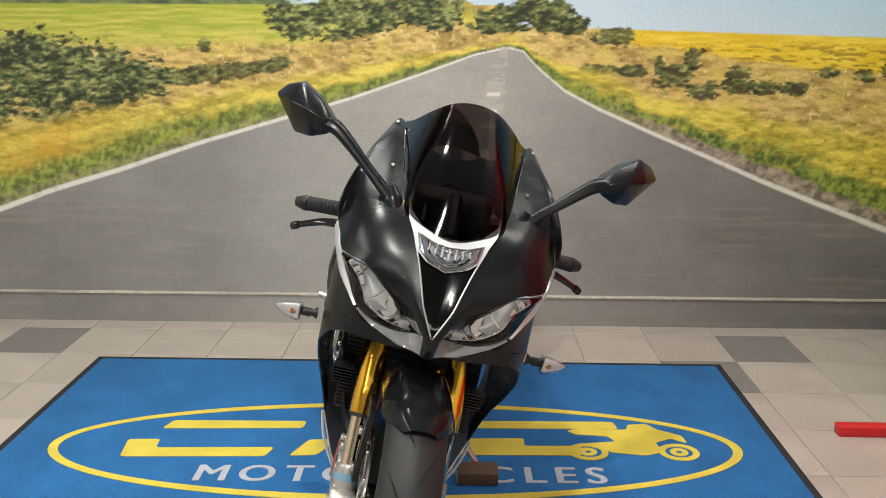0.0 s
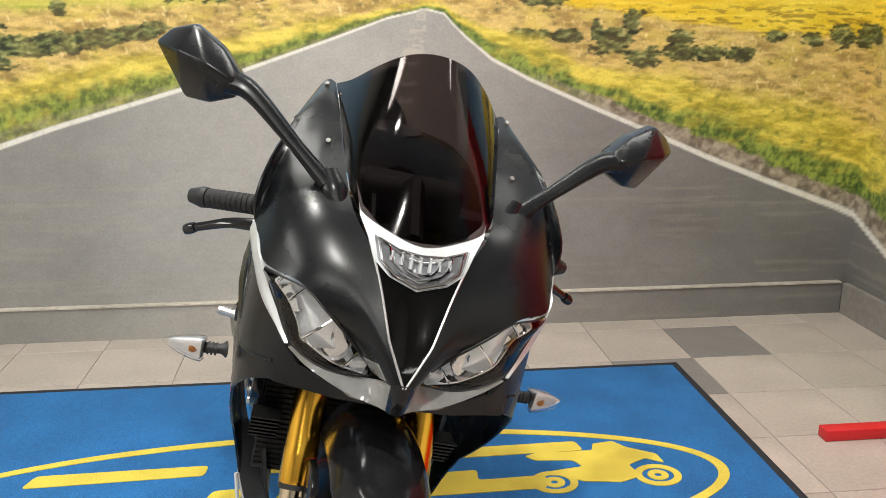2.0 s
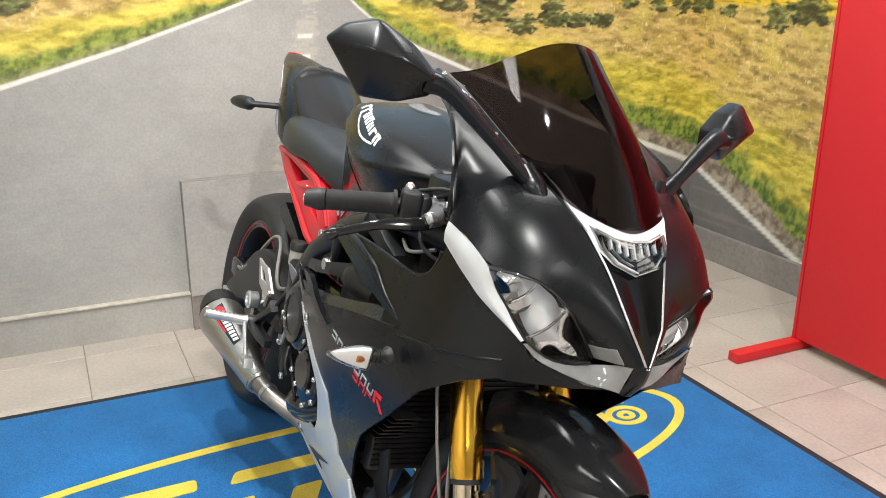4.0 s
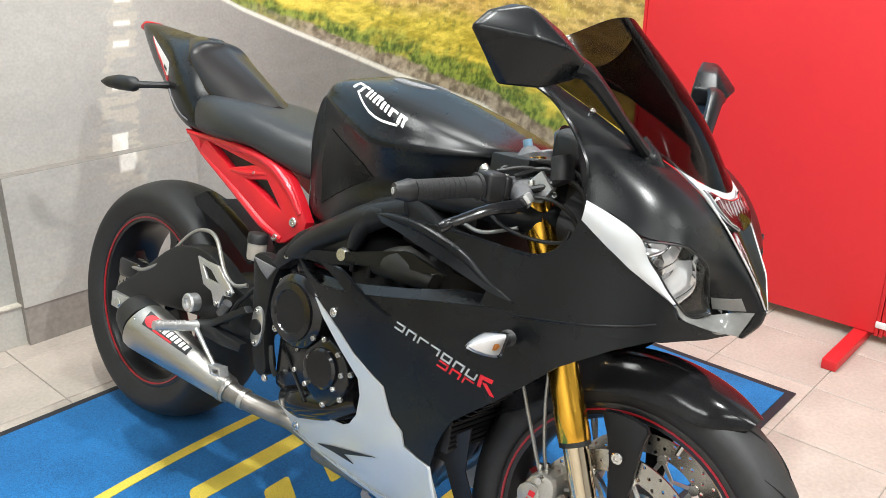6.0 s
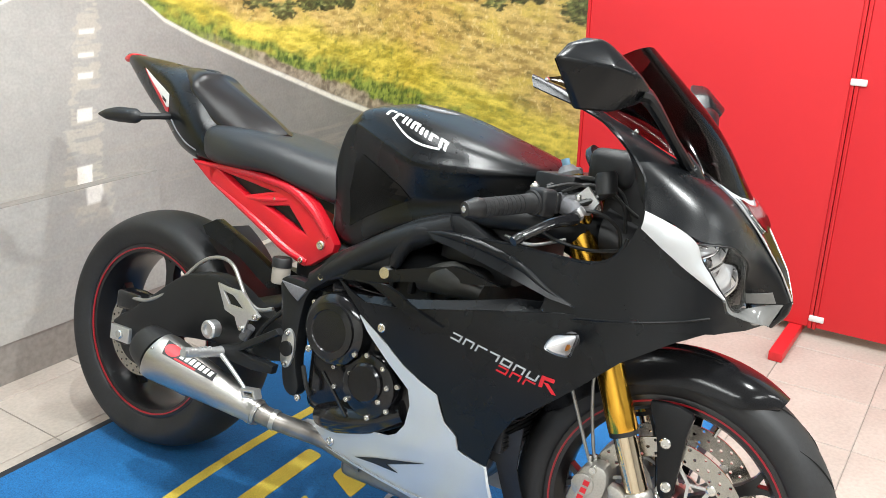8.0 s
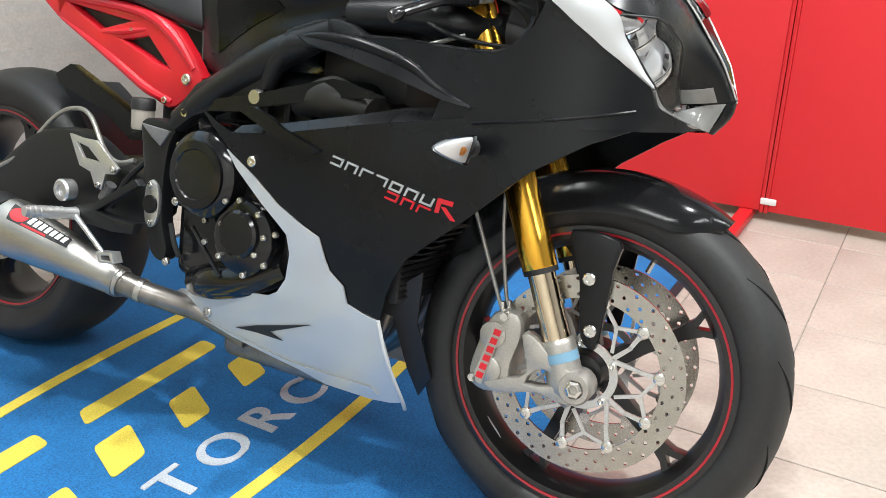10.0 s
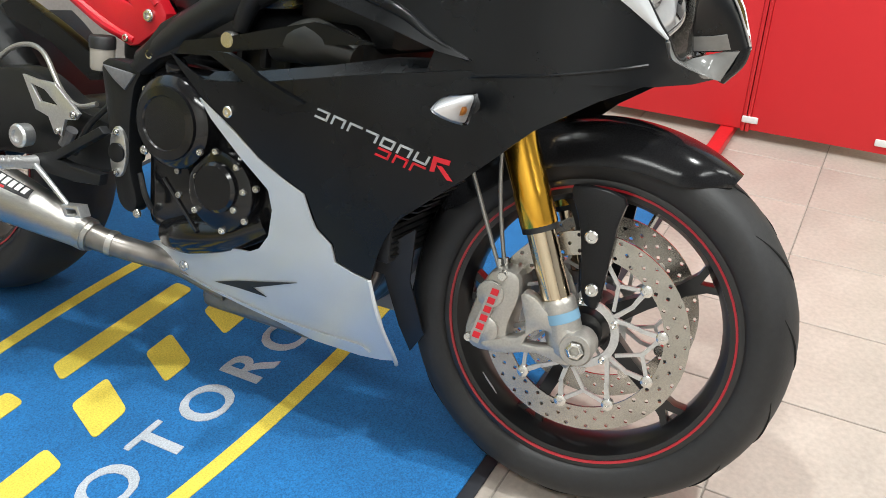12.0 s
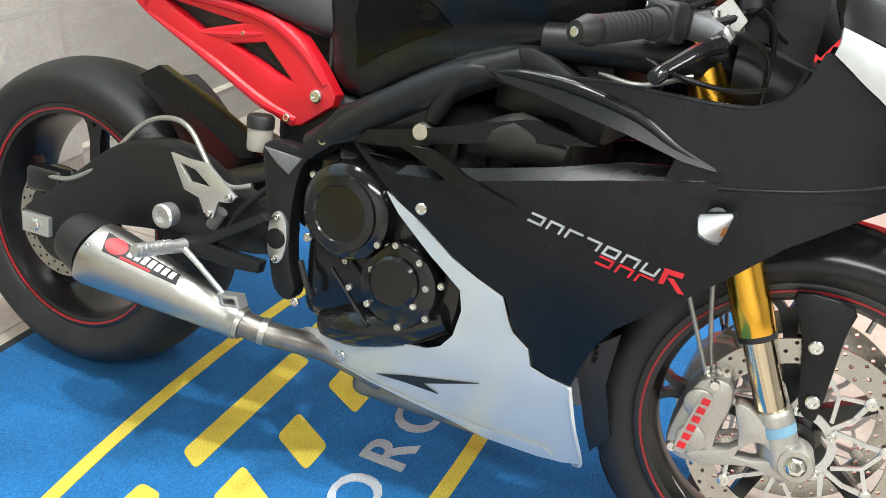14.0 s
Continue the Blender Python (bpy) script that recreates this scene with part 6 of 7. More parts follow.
part("hugger_top", grid_bm([[(0.0 + 0.345 * math.cos(a), y, RZ + 0.345 * math.sin(a)) for a in np.linspace(radians(62), radians(22), 12)] for y in np.linspace(-0.085, 0.085, 7)])[0], PLASTIC, hugger)
part("rear_caliper", box_bm((-0.06, -0.135, 0.375), (0.03, -0.082, 0.425), 0.010, segs=3), GLOSS, bike, "small black rear brake caliper")
part("rear_hose", tube([(0.0, -0.13, 0.412), (0.07, -0.140, 0.425), (0.14, -0.135, 0.468), (0.21, -0.12, 0.545), (0.27, -0.12, 0.572), (0.33, -0.13, 0.565), (0.395, -0.15, 0.51), (0.44, -0.155, 0.49), (0.48, -0.15, 0.50)], 0.0048, 10), HOSE, bike, "braided rear brake hose")
cup = part("fluid_reservoir", lathe([(0.019, -0.02), (0.021, -0.016), (0.021, 0.018)], 20), CUP, bike, "small brake fluid reservoir with black lid")
cup.matrix_basis = pose(0.478, -0.135, 0.578, 90, 0, 0)
part("lid", lathe([(0.0225, 0.017), (0.0225, 0.034), (0.020, 0.038), (0.0001, 0.038)], 20), PLASTIC, cup)

engine = part("engine", box_bm((0.585, -0.150, 0.300), (0.885, 0.150, 0.600), 0.03, segs=3), GLOSS, bike, "black engine block with round covers")
part("sump", box_bm((0.60, -0.10, 0.215), (0.84, 0.10, 0.32), 0.03, segs=3), GLOSS, engine)
part("cylinder_block", box_bm((0.76, -0.145, 0.52), (1.0, 0.145, 0.70), 0.03, segs=3), FRAME, engine)
part("head_cover", tube([(0.86, -0.165, 0.65), (0.93, -0.170, 0.668), (1.0, -0.165, 0.655)], [0.02, 0.036, 0.02], 14, 5), BROWN_TIN, engine, "dull olive cam cover")
for k in range(5):
    part("fin", box_bm((0.78 + 0.045 * k, -0.158, 0.615), (0.792 + 0.045 * k, 0.158, 0.655), 0.003), FRAME, engine)
CL = (0.676, 0, 0.506)
part("clutch_cover", lathe([(0.076, -0.145), (0.078, -0.17), (0.075, -0.182), (0.066, -0.190), (0.060, -0.192), (0.059, -0.198), (0.045, -0.200), (0.043, -0.197), (0.0001, -0.197)], 48, CL), GLOSS, engine, "gloss black round clutch cover", angle=25)
part("alternator_cover", plate(curve2([(0.715, 0.425), (0.735, 0.455), (0.770, 0.480), (0.815, 0.468), (0.842, 0.432), (0.838, 0.385), (0.795, 0.345), (0.745, 0.355), (0.718, 0.385)], 4), -0.150, -0.185, bevel=0.008), GLOSS, engine, "gloss black side cover ringed with bolts", angle=30)
part("cover_boss", lathe([(0.042, -0.18), (0.041, -0.192), (0.036, -0.196), (0.0001, -0.196)], 32, (0.775, 0, 0.420)), GLOSS, engine)
for x, z in ((0.771, 0.477), (0.813, 0.460), (0.828, 0.423), (0.811, 0.390), (0.789, 0.350), (0.733, 0.373), (0.735, 0.430), (0.852, 0.433), (0.833, 0.376), (0.740, 0.470)):
    screw(x, -0.184, z, 0.0062, engine)
for a in (30, 150, 210, 270, 330):
    screw(CL[0] + 0.083 * math.cos(radians(a)), -0.162, CL[2] + 0.083 * math.sin(radians(a)), 0.006, engine)
screw(0.699, -0.184, 0.391, 0.006, engine)
part("lower_case", tube([(0.64, -0.13, 0.30), (0.70, -0.15, 0.315), (0.78, -0.15, 0.335), (0.85, -0.14, 0.37)], [0.03, 0.035, 0.03, 0.03], 12, 4), GLOSS, engine)
part("engine_stay", tube([(0.66, -0.178, 0.41), (0.735, -0.182, 0.335)], 0.004, 8), GLOSS, engine)
part("oil_filler", knob((0.66, -0.15, 0.575), (0.668, -0.165, 0.60), 0.018, 12), GLOSS, engine)
part("sensor_lead", tube([(0.59, -0.16, 0.40), (0.61, -0.17, 0.37), (0.62, -0.165, 0.345)], 0.005, 8), CABLE, engine)
for x, z in ((0.590, 0.330), (0.605, 0.445)):
    screw(x, -0.165, z, 0.008, engine)
for k, y in enumerate((-0.075, 0.0, 0.075)):
    part("header_pipe", tube([(0.985, y, 0.56), (1.03, y, 0.50), (1.035, y, 0.40), (1.0, y, 0.28), (0.92, y * 0.7, 0.20), (0.80, y * 0.4, 0.175)], 0.019, 14, 5), TITAN, bike, "grey exhaust header pipe")
part("exhaust_box", box_bm((0.66, -0.085, 0.150), (0.92, 0.085, 0.205), 0.02, segs=3), TITAN, bike, "grey exhaust collector box under the belly")
rad = part("radiator", box_bm((1.055, -0.165, 0.36), (1.085, 0.165, 0.60), 0.008), CORE, bike, "dark radiator behind the front wheel")
for k in range(22):
    z = 0.372 + 0.010 * k
    part("radiator_fin", box_bm((1.083, -0.16, z), (1.089, 0.16, z + 0.003)), FRAME, rad, smooth=False)
for s in (-1, 1):
    for k in range(6):
        z = 0.432 + 0.0125 * k
        part("louvre", plate([(1.06 + 0.010 * k, z), (1.118 + 0.012 * k, z + 0.010), (1.118 + 0.012 * k, z + 0.0125), (1.06 + 0.010 * k, z + 0.003)], s * 0.13, s * 0.178), PLASTIC, rad)

# ---- upper winglets ----
for s in (-1, 1):
    part("winglet", panel([(0.688, 0.618), (0.705, 0.640), (0.80, 0.660), (0.88, 0.682), (0.945, 0.699), (0.965, 0.698), (1.045, 0.681), (0.945, 0.668), (0.824, 0.642), (0.75, 0.624)], s, 0.008, width=lambda x, z: 0.196 - 0.06 * max(0, 0.80 - x)), SATIN, bike, "satin black winglet", angle=28)
    part("strake", panel([(0.775, 0.636), (0.825, 0.640), (0.860, 0.630), (0.883, 0.617), (0.925, 0.603), (0.964, 0.590), (0.950, 0.583), (0.907, 0.589), (0.87, 0.598), (0.842, 0.612), (0.80, 0.628)], s, 0.010, out=0.006), SATIN, bike, "satin black strake", angle=28)
    screw(0.821, s * (width_at(0.821, 0.552) + 0.001), 0.552, 0.009, bike)

# ---- exhaust ----
axis = [(0.208, -0.2015, 0.3365), (0.222, -0.200, 0.3335), (0.34, -0.186, 0.309), (0.485, -0.170, 0.278), (0.503, -0.168, 0.274)]
line = spline(axis, 3)
fat = np.interp(line[:, 0], [0.208, 0.225, 0.34, 0.485, 0.503], [0.058, 0.060, 0.047, 0.030, 0.027])
turned = (Vector(axis[4]) - Vector(axis[0])).normalized()
across = turned.cross(Vector((0, 0, 1))).normalized()
rows = []
for p, r in zip(line, fat):
    row = []
    for k in range(48):
        t = 2 * math.pi * k / 48
        corner = math.cos(math.pi / 6) / math.cos((t + 0.35) % (math.pi / 3) - math.pi / 6)
        v = Vector(p) + (across * math.cos(t) + turned.cross(across) * math.sin(t)) * r * (0.75 + 0.25 * corner)
        v.x += 0.16 * max(0.0, (0.268 - p[0]) / 0.06) * (v.z - p[2])
        row.append(v)
    rows.append(row)
bm, vs = grid_bm(rows, True)
bm.faces.new(vs[0]), bm.faces.new(vs[-1])
can = part("silencer", bm, STEEL, bike, "brushed steel conical silencer", angle=30)
part("end_cap", tube([(0.213, -0.2005, 0.3375), (0.180, -0.1975, 0.3465), (0.156, -0.195, 0.353), (0.150, -0.1945, 0.3545)], [0.056, 0.052, 0.047, 0.040], 20, 3), PLASTIC, can, "black silencer end cap")
part("can_band", tube([(0.480, -0.1705, 0.279), (0.494, -0.1685, 0.276)], 0.0305, 20), STEEL, can)
part("link_pipe", tube([(0.495, -0.168, 0.276), (0.545, -0.152, 0.265), (0.585, -0.124, 0.252), (0.63, -0.088, 0.235), (0.72, -0.06, 0.205)], [0.0235, 0.021, 0.021, 0.022, 0.026], 16, 5), TITAN, can)
part("clamp", tube([(0.530, -0.157, 0.2685), (0.540, -0.1535, 0.2665)], 0.0235, 18), STEEL, can)
screw(0.232, -0.242, 0.366, 0.005, can)
# ---- foot controls ----
rearset = part("rearset", plate([(0.548, 0.470), (0.535, 0.480), (0.43, 0.418), (0.375, 0.402), (0.370, 0.384), (0.40, 0.376), (0.475, 0.372), (0.535, 0.378), (0.540, 0.398), (0.47, 0.400), (0.44, 0.405)], -0.168, -0.186, bevel=0.004), FRAME, bike, "black footrest hanger")
part("footpeg", tube([(0.385, -0.185, 0.390), (0.380, -0.215, 0.392), (0.371, -0.285, 0.400)], [0.013, 0.011, 0.010], 12, 3), ALLOY, rearset, "knurled alloy footpeg")
for k in range(7):
    y = -0.212 - 0.010 * k
    part("knurl", tube([(0.379 - 0.0012 * k, y, 0.3925 + 0.001 * k), (0.378 - 0.0012 * k, y - 0.005, 0.393 + 0.001 * k)], 0.0122, 12), ALLOY, rearset)
part("peg_screw", knob((0.385, -0.186, 0.389), (0.385, -0.200, 0.389), 0.009, 12), BOLT, rearset)
heel = part("heel_guard", plate([(0.332, 0.535), (0.366, 0.531), (0.409, 0.531), (0.468, 0.487), (0.458, 0.475), (0.434, 0.472), (0.424, 0.440), (0.405, 0.447), (0.393, 0.470), (0.362, 0.478)], -0.158, -0.164, [[(0.352, 0.522), (0.385, 0.516), (0.418, 0.492), (0.374, 0.494)]], 0.0015), ALLOY, bike, "silver heel guard plate")
screw(0.456, -0.164, 0.484, 0.007, heel)
screw(0.418, -0.164, 0.449, 0.006, heel)
part("brake_pivot", lathe([(0.021, -0.150), (0.022, -0.172), (0.018, -0.176), (0.012, -0.176), (0.011, -0.170), (0.0001, -0.170)], 20, (0.325, 0, 0.424)), ALLOY, bike, "round alloy footrest pivot")
lever = part("brake_pedal", tube([(0.385, -0.190, 0.39), (0.43, -0.200, 0.370), (0.492, -0.208, 0.334)], [0.006, 0.005, 0.0045], 10, 4), ALLOY, bike, "alloy rear brake pedal")
part("pedal_tip", plate([(0.484, 0.340), (0.524, 0.346), (0.532, 0.327), (0.494, 0.321)], -0.200, -0.222, [[(0.497, 0.335), (0.519, 0.339), (0.523, 0.331), (0.500, 0.327)]], 0.002), ALLOY, lever)
part("push_rod", tube([(0.44, -0.165, 0.405), (0.47, -0.160, 0.46), (0.515, -0.155, 0.505)], 0.006, 8), FRAME, bike)
part("master_cylinder", tube([(0.405, -0.155, 0.415), (0.425, -0.155, 0.445)], 0.011, 10), GREY_CAST, bike)
part("footpeg", tube([(0.385, 0.165, 0.390), (0.380, 0.215, 0.392), (0.371, 0.285, 0.400)], [0.013, 0.011, 0.010], 12, 3), ALLOY, bike, "alloy footpeg")

for ob in bike.children:
    if ob.name.split(".")[0] in ("silencer", "rearset", "heel_guard", "brake_pivot", "brake_pedal"):
        ob.location = (0.002, -0.016, -0.004)

# ---- bars, levers and controls ----
for s in (-1, 1):
    bar = part("handlebar", tube([(1.125, s * 0.125, 0.853), (1.10, s * 0.20, 0.846), (1.040, s * 0.333, 0.827)], 0.011, 12, 4), FRAME, bike, "black clip-on handlebar")
    part("bar_clamp", tube([(1.117, s * 0.105, 0.83), (1.110, s * 0.105, 0.868)], 0.034, 20), FRAME, bar)
    part("grip", tube([(1.094, s * 0.215, 0.845), (1.085, s * 0.232, 0.842), (1.048, s * 0.314, 0.830)], [0.019, 0.0168, 0.0168], 16, 4), GRIP, bar, "ribbed rubber grip")
    for k in range(9):
        f = 0.12 + 0.095 * k
        p = Vector((1.090, s * 0.224, 0.8435)).lerp(Vector((1.047, s * 0.316, 0.8295)), f)
        q = p.lerp(Vector((1.040, s * 0.333, 0.827)), 0.06)
        part("grip_rib", tube([p, q], 0.0173, 14), GRIP, bar)
    part("bar_end", tube([(1.048, s * 0.315, 0.830), (1.043, s * 0.325, 0.8285), (1.034, s * 0.345, 0.826)], [0.0175, 0.0185, 0.0125], 16, 3), PLASTIC, bar, "black bar-end weight")
    part("bar_screw", knob((1.0345, s * 0.344, 0.826), (1.033, s * 0.3475, 0.8256), 0.006, 8), BOLT, bar)
    bm = box_bm((-0.022, -0.017, -0.026), (0.022, 0.017, 0.024), 0.007, segs=3)
    box_bm((-0.026, -0.032, -0.019), (0.018, -0.016, 0.019) , 0.006, bm, 3)
    bmesh.ops.transform(bm, matrix=Matrix.Translation((1.101, s * 0.192, 0.848)) @ Matrix.Rotation(radians(s * 22), 4, "Z") @ Matrix.Scale(s, 4, (0, 1, 0)), verts=bm.verts)
    bmesh.ops.recalc_face_normals(bm, faces=bm.faces)
    part("switch_box", bm, PLASTIC, bar, "black switch housing")
    part("grip_flange", tube([(1.0945, s * 0.212, 0.8455), (1.0925, s * 0.217, 0.8445)], 0.0225, 18), GRIP, bar)
    for dx, dz in ((-0.016, 0.012), (0.004, 0.016), (-0.010, -0.014)):
        part("housing_screw", knob((1.101 + dx, s * 0.175, 0.848 + dz), (1.098 + dx - 0.012, s * 0.178, 0.852 + dz), 0.0042, 10), BOLT, bar)
    clamp = part("lever_clamp", tube([(1.121, s * 0.140, 0.851), (1.113, s * 0.160, 0.848)], 0.0175, 16), GREY_CAST, bar, "cast lever clamp with bright bolts")
    for dz in (-0.012, 0.013):
        part("bolt", knob((1.105, s * 0.148, 0.850 + dz), (1.096, s * 0.147, 0.851 + dz * 1.2), 0.0050, 10), BOLT, clamp)
    part("switch_button", knob((1.085, s * 0.185, 0.868), (1.076, s * 0.188, 0.876), 0.008, 10), BOLT, bar)
    part("lever_perch", tube([(1.125, s * 0.150, 0.845), (1.150, s * 0.165, 0.842), (1.172, s * 0.195, 0.836)], [0.017, 0.016, 0.012], 12, 3), GREY_CAST, bar)
    lev = part("lever", tube([(1.165, s * 0.185, 0.834), (1.172, s * 0.215, 0.830), (1.158, s * 0.265, 0.822), (1.140, s * 0.305, 0.805), (1.129, s * 0.326, 0.795)], [0.009, 0.009, 0.007, 0.006, 0.006], 10, 5, flat=1.3), GLOSS, bike, "black hand lever")
    part("lever_ball", knob((1.133, s * 0.321, 0.798), (1.126, s * 0.336, 0.789), 0.0095, 12, 0.3), GLOSS, lev)
    part("adjuster", knob((1.168, s * 0.190, 0.848), (1.178, s * 0.186, 0.836), 0.009, 10), ALLOY, lev)
part("brake_reservoir", tube([(1.196, -0.128, 0.872), (1.193, -0.128, 0.876), (1.187, -0.128, 0.908), (1.185, -0.128, 0.914)], [0.016, 0.0195, 0.0195, 0.016], 16, 1), PLASTIC, bike, "black front brake reservoir")
part("reservoir_arm", tube([(1.15, -0.16, 0.85), (1.175, -0.145, 0.862), (1.193, -0.130, 0.878)], 0.006, 8), FRAME, bike)
CABLES = (
    [(1.10, -0.18, 0.872), (1.14, -0.15, 0.885), (1.19, -0.11, 0.875), (1.235, -0.06, 0.84)],
    [(1.12, -0.155, 0.868), (1.165, -0.135, 0.888), (1.215, -0.10, 0.862), (1.225, -0.08, 0.79)],
    [(1.15, -0.16, 0.84), (1.19, -0.145, 0.842), (1.222, -0.115, 0.815), (1.22, -0.08, 0.75)],
    [(1.07, -0.15, 0.80), (1.13, -0.165, 0.782), (1.19, -0.15, 0.775), (1.23, -0.10, 0.78)],
    [(1.02, -0.15, 0.77), (1.08, -0.165, 0.765), (1.14, -0.15, 0.785)],
    [(1.10, 0.18, 0.872), (1.14, 0.15, 0.885), (1.19, 0.11, 0.875), (1.235, 0.06, 0.84)],
    [(1.15, 0.16, 0.84), (1.19, 0.145, 0.842), (1.222, 0.115, 0.815), (1.22, 0.08, 0.75)],
)
for k, pts in enumerate(CABLES):
    part("cable", tube(pts, 0.0034, 8), HOSE if k == 4 else CABLE, bike)
for p, q, r in (((1.115, -0.112, 0.868), (1.112, -0.112, 0.882), 0.007), ((1.138, -0.100, 0.858), (1.135, -0.100, 0.876), 0.006), ((1.098, -0.138, 0.866), (1.094, -0.140, 0.882), 0.006), ((1.152, -0.148, 0.852), (1.150, -0.150, 0.868), 0.007), ((1.175, -0.125, 0.846), (1.184, -0.130, 0.850), 0.006)):
    part("clamp_bolt", knob(p, q, r, 12), BOLT, bike)
part("master_cylinder", tube([(1.128, -0.152, 0.852), (1.148, -0.130, 0.860), (1.170, -0.108, 0.862)], [0.011, 0.013, 0.009], 12, 4), GREY_CAST, bike, "cast front brake master cylinder")
part("bracket", plate([(1.14, 0.83), (1.175, 0.835), (1.19, 0.86), (1.165, 0.885), (1.145, 0.865)], -0.150, -0.142, [[(1.158, 0.848), (1.172, 0.852), (1.165, 0.866)]], 0.0015), ALLOY, bike, "pierced alloy bracket")
part("wire_loom", tube([(1.09, -0.155, 0.873), (1.12, -0.135, 0.893), (1.165, -0.115, 0.897), (1.205, -0.09, 0.880), (1.22, -0.06, 0.83)], 0.0045, 10), CABLE, bike)
part("wire_loom", tube([(1.105, -0.10, 0.845), (1.15, -0.085, 0.87), (1.19, -0.05, 0.865), (1.21, -0.02, 0.82)], 0.006, 10), CABLE, bike)
part("inner_panel", plate([(1.16, 0.78), (1.27, 0.79), (1.275, 0.90), (1.20, 0.93), (1.17, 0.88)], -0.062, -0.055, bevel=0.002), PLASTIC, bike, "black inner fairing panel")
part("ignition", knob((1.075, 0, 0.885), (1.068, 0, 0.905), 0.02, 16), GREY_CAST, bike)
part("steering_head", tube([(1.10, 0, 0.85), (1.165, 0, 0.70)], 0.035, 16), FRAME, bike)
part("airbox", box_bm((0.86, -0.125, 0.66), (1.04, 0.125, 0.80), 0.03), PLASTIC, bike, "black airbox under the tank")

# ---- side stand ----
stand = part("side_stand", tube([(0.66, 0.115, 0.265), (0.672, 0.15, 0.22), (0.693, 0.275, 0.095)], [0.012, 0.0105, 0.0095], 12, 4), ALLOY, bike, "alloy side stand")
part("stand_foot", tube([(0.675, 0.262, 0.090), (0.695, 0.280, 0.086), (0.72, 0.302, 0.082)], [0.012, 0.018, 0.012], 12, 4, flat=0.45), ALLOY, stand)

# ---- the front end, steered a little to the left ----
HEAD = Vector((1.145, 0, 0.74))
TURNED = Matrix.Translation(HEAD) @ Matrix.Rotation(radians(4.5), 4, Vector((-0.42, 0, 1)).normalized()) @ Matrix.Translation(-HEAD)
for ob in bike.children:
    kind = ob.name.split(".")[0]
    far_bar = kind in ("handlebar", "lever") and sum(v.co.y for v in ob.data.vertices) > 0
    if far_bar or kind in ("front_wheel", "brake_disc", "fork_leg", "fork_foot", "brake_caliper", "axle", "front_mudguard"):
        ob.matrix_basis = TURNED @ ob.matrix_basis


# ---- decals laid on the bodywork ----
from mathutils.bvhtree import BVHTree


def onto(ob, aim=(0, 1, 0)):
    """Gives where a ray along aim, through (x, z) of the bike's middle plane, first meets a part."""
    me = ob.data
    tree = BVHTree.FromPolygons([tuple(v.co) for v in me.vertices], [tuple(p.vertices) for p in me.polygons])
    aim = Vector(aim).normalized()
    return lambda x, z: tree.ray_cast(Vector((x, 0, z)) - aim * 1.0, aim)[0]


def mark(polys, ob, mat, name, proud=0.0012, aim=(0, 1, 0), cell=0.012):
    """Flat shapes (x, z) laid on a part as thin skins that follow its surface."""
    find, back = onto(ob, aim), -Vector(aim).normalized()
    for poly in polys:
        bm = bmesh.new()
        bm.faces.new([bm.verts.new((x, 0, z)) for x, z in poly])
        for axis in (0, 2):
            vals = [p[0 if axis == 0 else 1] for p in poly]
            for v in np.arange(math.ceil(min(vals) / cell) * cell, max(vals), cell):
                co, no = [0, 0, 0], [0, 0, 0]
                co[axis], no[axis] = float(v), 1
                bmesh.ops.bisect_plane(bm, geom=bm.verts[:] + bm.edges[:] + bm.faces[:], plane_co=co, plane_no=no, dist=1e-6)
        lost = []
        for v in bm.verts:
            hit = find(v.co.x, v.co.z)
            if hit is None:
                lost.append(v)
            else:
                v.co = hit + back * proud
        bmesh.ops.delete(bm, geom=lost, context="VERTS")
        if not bm.faces:
            bm.free()
            continue
        out = bmesh.ops.extrude_face_region(bm, geom=list(bm.faces))
        bmesh.ops.translate(bm, verts=[g for g in out["geom"] if isinstance(g, bmesh.types.BMVert)], vec=back * -(proud + 0.0005))
        part(name, bm, mat, ob, smooth=False)


def strokes(polys, t=0.0032):
    """Each bar as a few thin strokes along its edges."""
    out = []
    for n, (a, b, c, d) in enumerate([[Vector(p) for p in q] for q in polys]):
        up, on = (d - a).normalized() * t, (b - a).normalized() * t
        sides = ((a, b, b + up, a + up), (d - up, c - up, c, d), (a, a + on, d + on, d), (b - on, b, c, c - on))
        for q in [sides[k] for k in ((0, 1, 3), (1, 2, 3), (1, 2), (1, 3), (0, 1, 2, 3), (1, 2, 3), (0, 2, 3))[n % 7]]:
            out.append([tuple(p) for p in q])
    return out


def slanted(x0, z0, x1, z1, n, height, gap=0.22, lean=0.25):
    """Plain bars of letter size along a line."""
    out = []
    d = Vector((x1 - x0, z1 - z0)) / n
    up = Vector((-d.y, d.x)).normalized() * height + d.normalized() * height * lean
    for k in range(n):
        a = Vector((x0, z0)) + d * k
        b = a + d * (1 - gap)
        out.append([tuple(a), tuple(b), tuple(b + up), tuple(a + up)])
    return out


mark(strokes(slanted(0.979, 0.574, 1.160, 0.535, 7, 0.0145)), fair_right, SILVER_MARK, "mark")
mark(strokes(slanted(1.076, 0.537, 1.155, 0.520, 3, 0.0135)), fair_right, RED_MARK, "mark")
mark([[(1.160, 0.530), (1.167, 0.530), (1.172, 0.552), (1.165, 0.552)], [(1.165, 0.552), (1.190, 0.550), (1.188, 0.543), (1.168, 0.545)], [(1.170, 0.540), (1.178, 0.540), (1.194, 0.522), (1.186, 0.522)]], fair_right, RED_MARK, "mark")
mark([[(-0.105, 0.988), (0.034, 0.932), (0.036, 0.901), (0.022, 0.901)]], tail, WHITE_MARK, "mark")
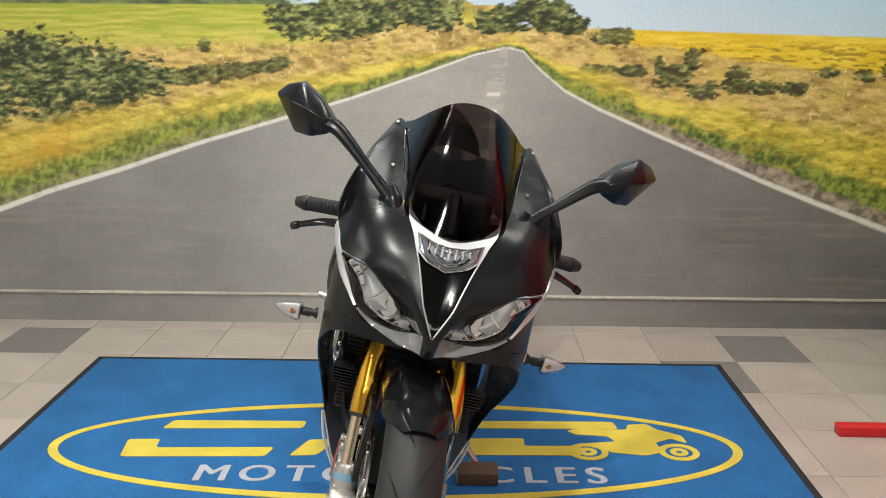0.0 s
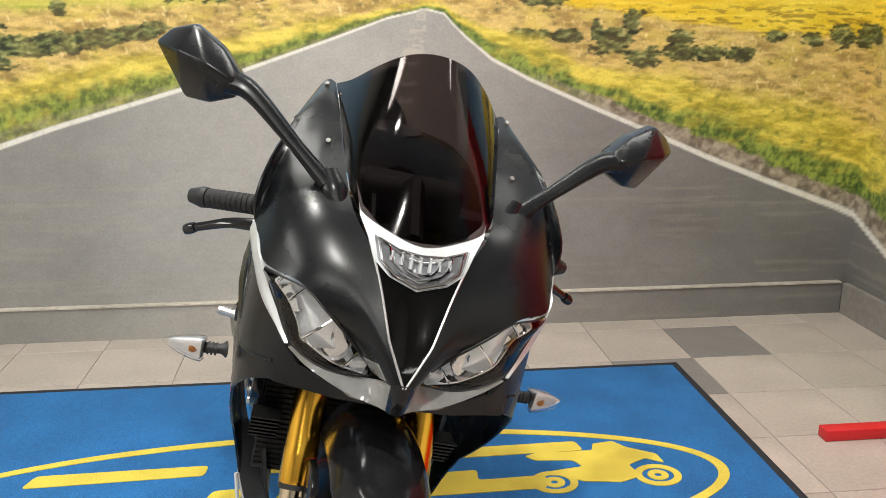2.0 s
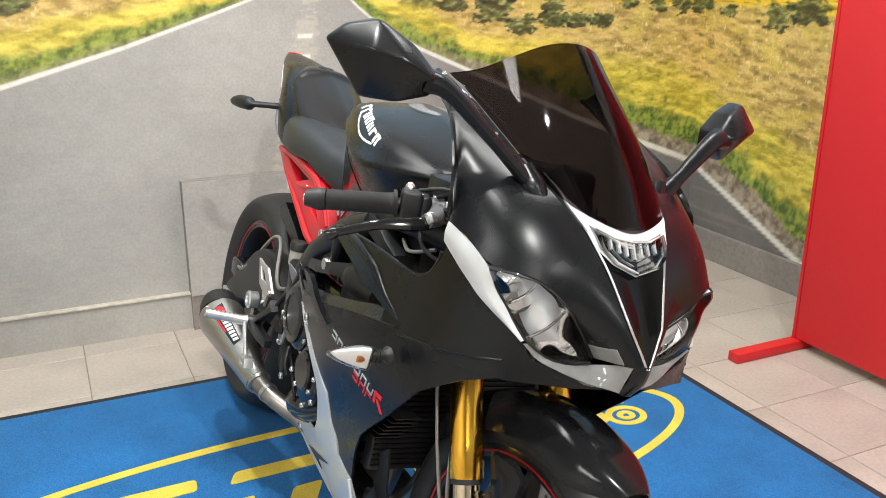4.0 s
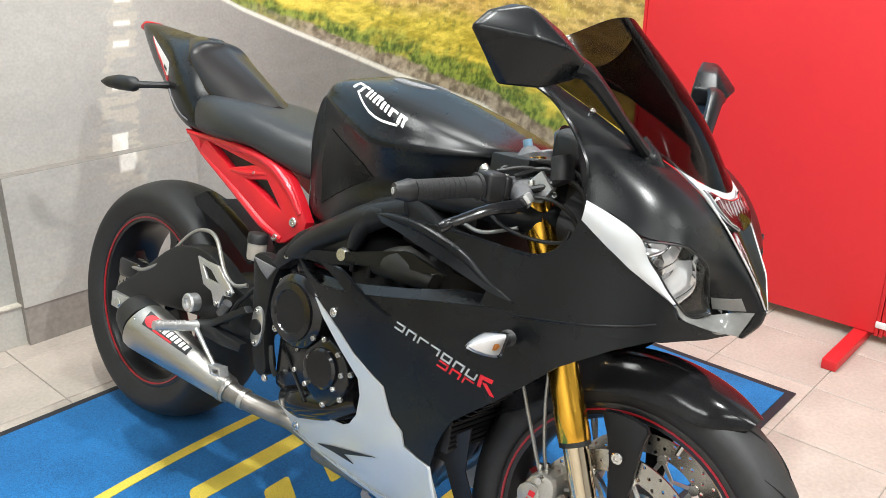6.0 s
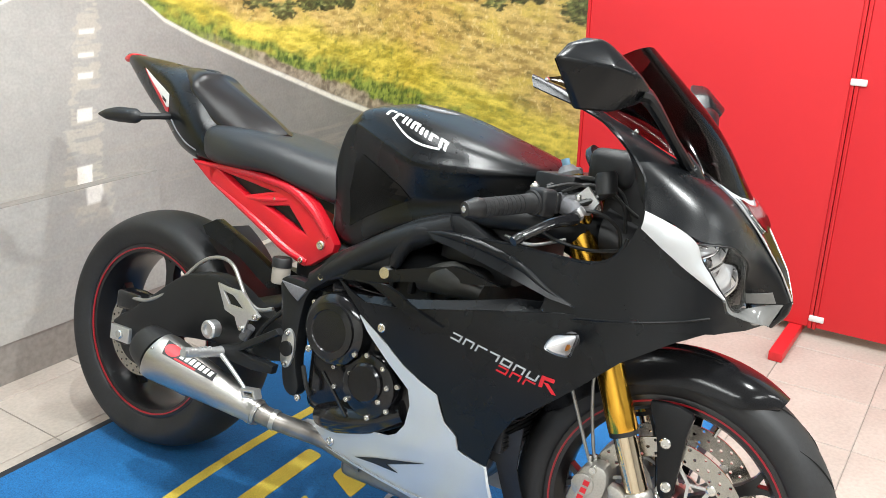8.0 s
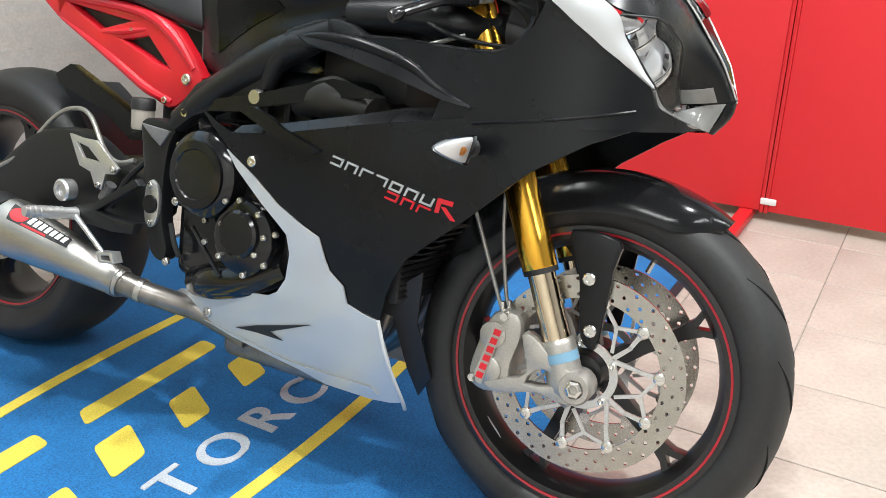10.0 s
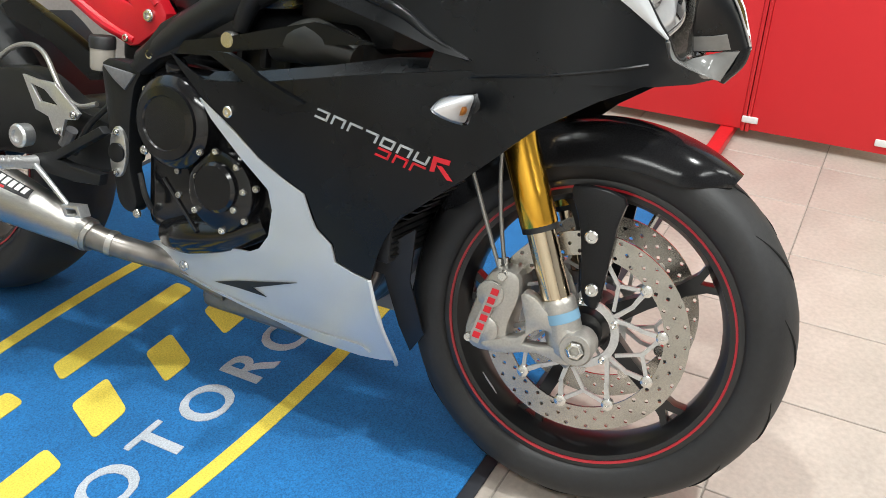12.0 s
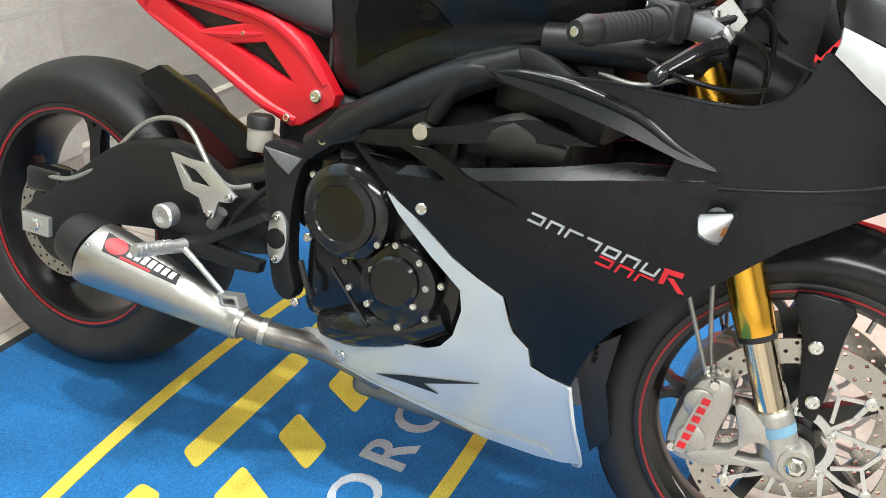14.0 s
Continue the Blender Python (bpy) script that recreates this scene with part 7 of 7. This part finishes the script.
mark([[(-0.105, 0.986), (-0.02, 0.932), (0.022, 0.900), (0.036, 0.900), (0.035, 0.888), (0.020, 0.890)]], tail, RED_MARK, "mark", 0.0018)
mark([[(0.0, 0.926), (0.022, 0.917), (0.022, 0.909), (0.0, 0.918)]], tail, PLASTIC, "mark", 0.0018)

# maker's lettering on the tank as plain bars over a swoosh, seen square from above and beside
LETTER_AIM = (0, 0.8, -0.6)
bars = []
for k in range(7):
    # (x, z) on the middle plane; the surface lies outwards along the aim
    x, z = 0.712 + 0.0252 * k, 0.8520 - 0.0117 * k
    h = 0.026 if k not in (4, 5) else 0.022
    bars.append([(x, z), (x + 0.0072, z - 0.003), (x + 0.0052, z + h - 0.003), (x - 0.002, z + h)])
    if k in (0, 1, 3, 5, 6):
        bars.append([(x + 0.006, z + h * 0.62), (x + 0.0185, z + h * 0.62 - 0.006), (x + 0.0175, z + h - 0.008), (x + 0.005, z + h - 0.002)])
    if k in (2, 3, 4, 6):
        bars.append([(x + 0.0125, z - 0.005), (x + 0.0185, z - 0.008), (x + 0.0165, z + h - 0.009), (x + 0.0105, z + h - 0.006)])
mark(bars, tank, WHITE_MARK, "mark", 0.0012, LETTER_AIM)
swoosh = [(0.735 + 0.019 * k, 0.838 - 0.0092 * k - 0.022 * math.sin(math.pi * k / 7)) for k in range(8)]
mark([[swoosh[k], swoosh[k + 1], (swoosh[k + 1][0], swoosh[k + 1][1] + 0.005), (swoosh[k][0], swoosh[k][1] + 0.005)] for k in range(7)], tank, WHITE_MARK, "mark", 0.0012, LETTER_AIM)

# maker's plate on the silencer: black with a red roundel and plain white bars
PLATE_AIM = (0, 0.6, -0.8)
mark([[(0.250, 0.100), (0.388, 0.082), (0.392, 0.047), (0.260, 0.040)]], can, PLASTIC, "badge", 0.0012, PLATE_AIM)
mark([[(0.276 + 0.019 * math.cos(t), 0.071 + 0.026 * math.sin(t)) for t in np.arange(16) * math.pi / 8], [(0.292, 0.050), (0.345, 0.052), (0.345, 0.045), (0.290, 0.043)]], can, RED_MARK, "badge_red", 0.0018, PLATE_AIM)
mark([[(0.300 + 0.0125 * k, 0.088 - 0.0014 * k), (0.3085 + 0.0125 * k, 0.087 - 0.0014 * k), (0.3075 + 0.0125 * k, 0.058 - 0.0004 * k), (0.299 + 0.0125 * k, 0.058 - 0.0004 * k)] for k in range(7)], can, WHITE_MARK, "mark", 0.0018, PLATE_AIM)

# glossy knee panels low on the sides of the tank
mark([[(0.632, 0.715), (0.624, 0.790), (0.640, 0.845), (0.668, 0.872), (0.72, 0.850), (0.775, 0.822), (0.80, 0.80), (0.735, 0.772), (0.675, 0.742)]], tank, PIANO, "knee_panel", 0.0015)


# ---- floor tiles ----
PITCH_X, PITCH_Y, TX, TY = 0.3, 0.3012, 0.05, 1.59
floor = slab("floor", (X0, Y0, -0.12), (X1, Y1, -0.0035), GROUT, "beige ceramic tile floor with grey grout", "floor")


def tile_mesh(name, mat):
    return finish(box_bm((0.0015, 0.0015, -0.008), (PITCH_X - 0.0015, PITCH_Y - 0.0015, 0.0), 0.0012, segs=1), name, mat, False)


tile_beige, tile_grey = tile_mesh("tile", TILE), tile_mesh("tile_grey", TILE_DARK)
DARK = {(-6, 7), (4, 7), (3, 6), (-8, 2), (5, -4)}
far = bmesh.new()
i0, i1 = math.ceil((X0 - TX) / PITCH_X), math.floor((X1 - TX) / PITCH_X)
j0, j1 = math.ceil((Y0 - TY) / PITCH_Y), math.floor((Y1 - TY) / PITCH_Y)
for i in range(i0 - 1, i1 + 1):
    for j in range(j0 - 1, j1 + 1):
        x, y = TX + i * PITCH_X, TY + j * PITCH_Y
        if j >= -6 and -9 <= i:
            tile = new("tile", tile_grey if (i, j) in DARK else tile_beige)
            tile.parent = floor
            tile.location = (x, y, random.uniform(-0.0004, 0.0))
        else:
            box_bm((x + 0.0015, y + 0.0015, -0.008), (x + PITCH_X - 0.0015, y + PITCH_Y - 0.0015, -0.0002), bm=far)
tagged(part("far_tiles", far, TILE, floor, smooth=False), kind="stuff")
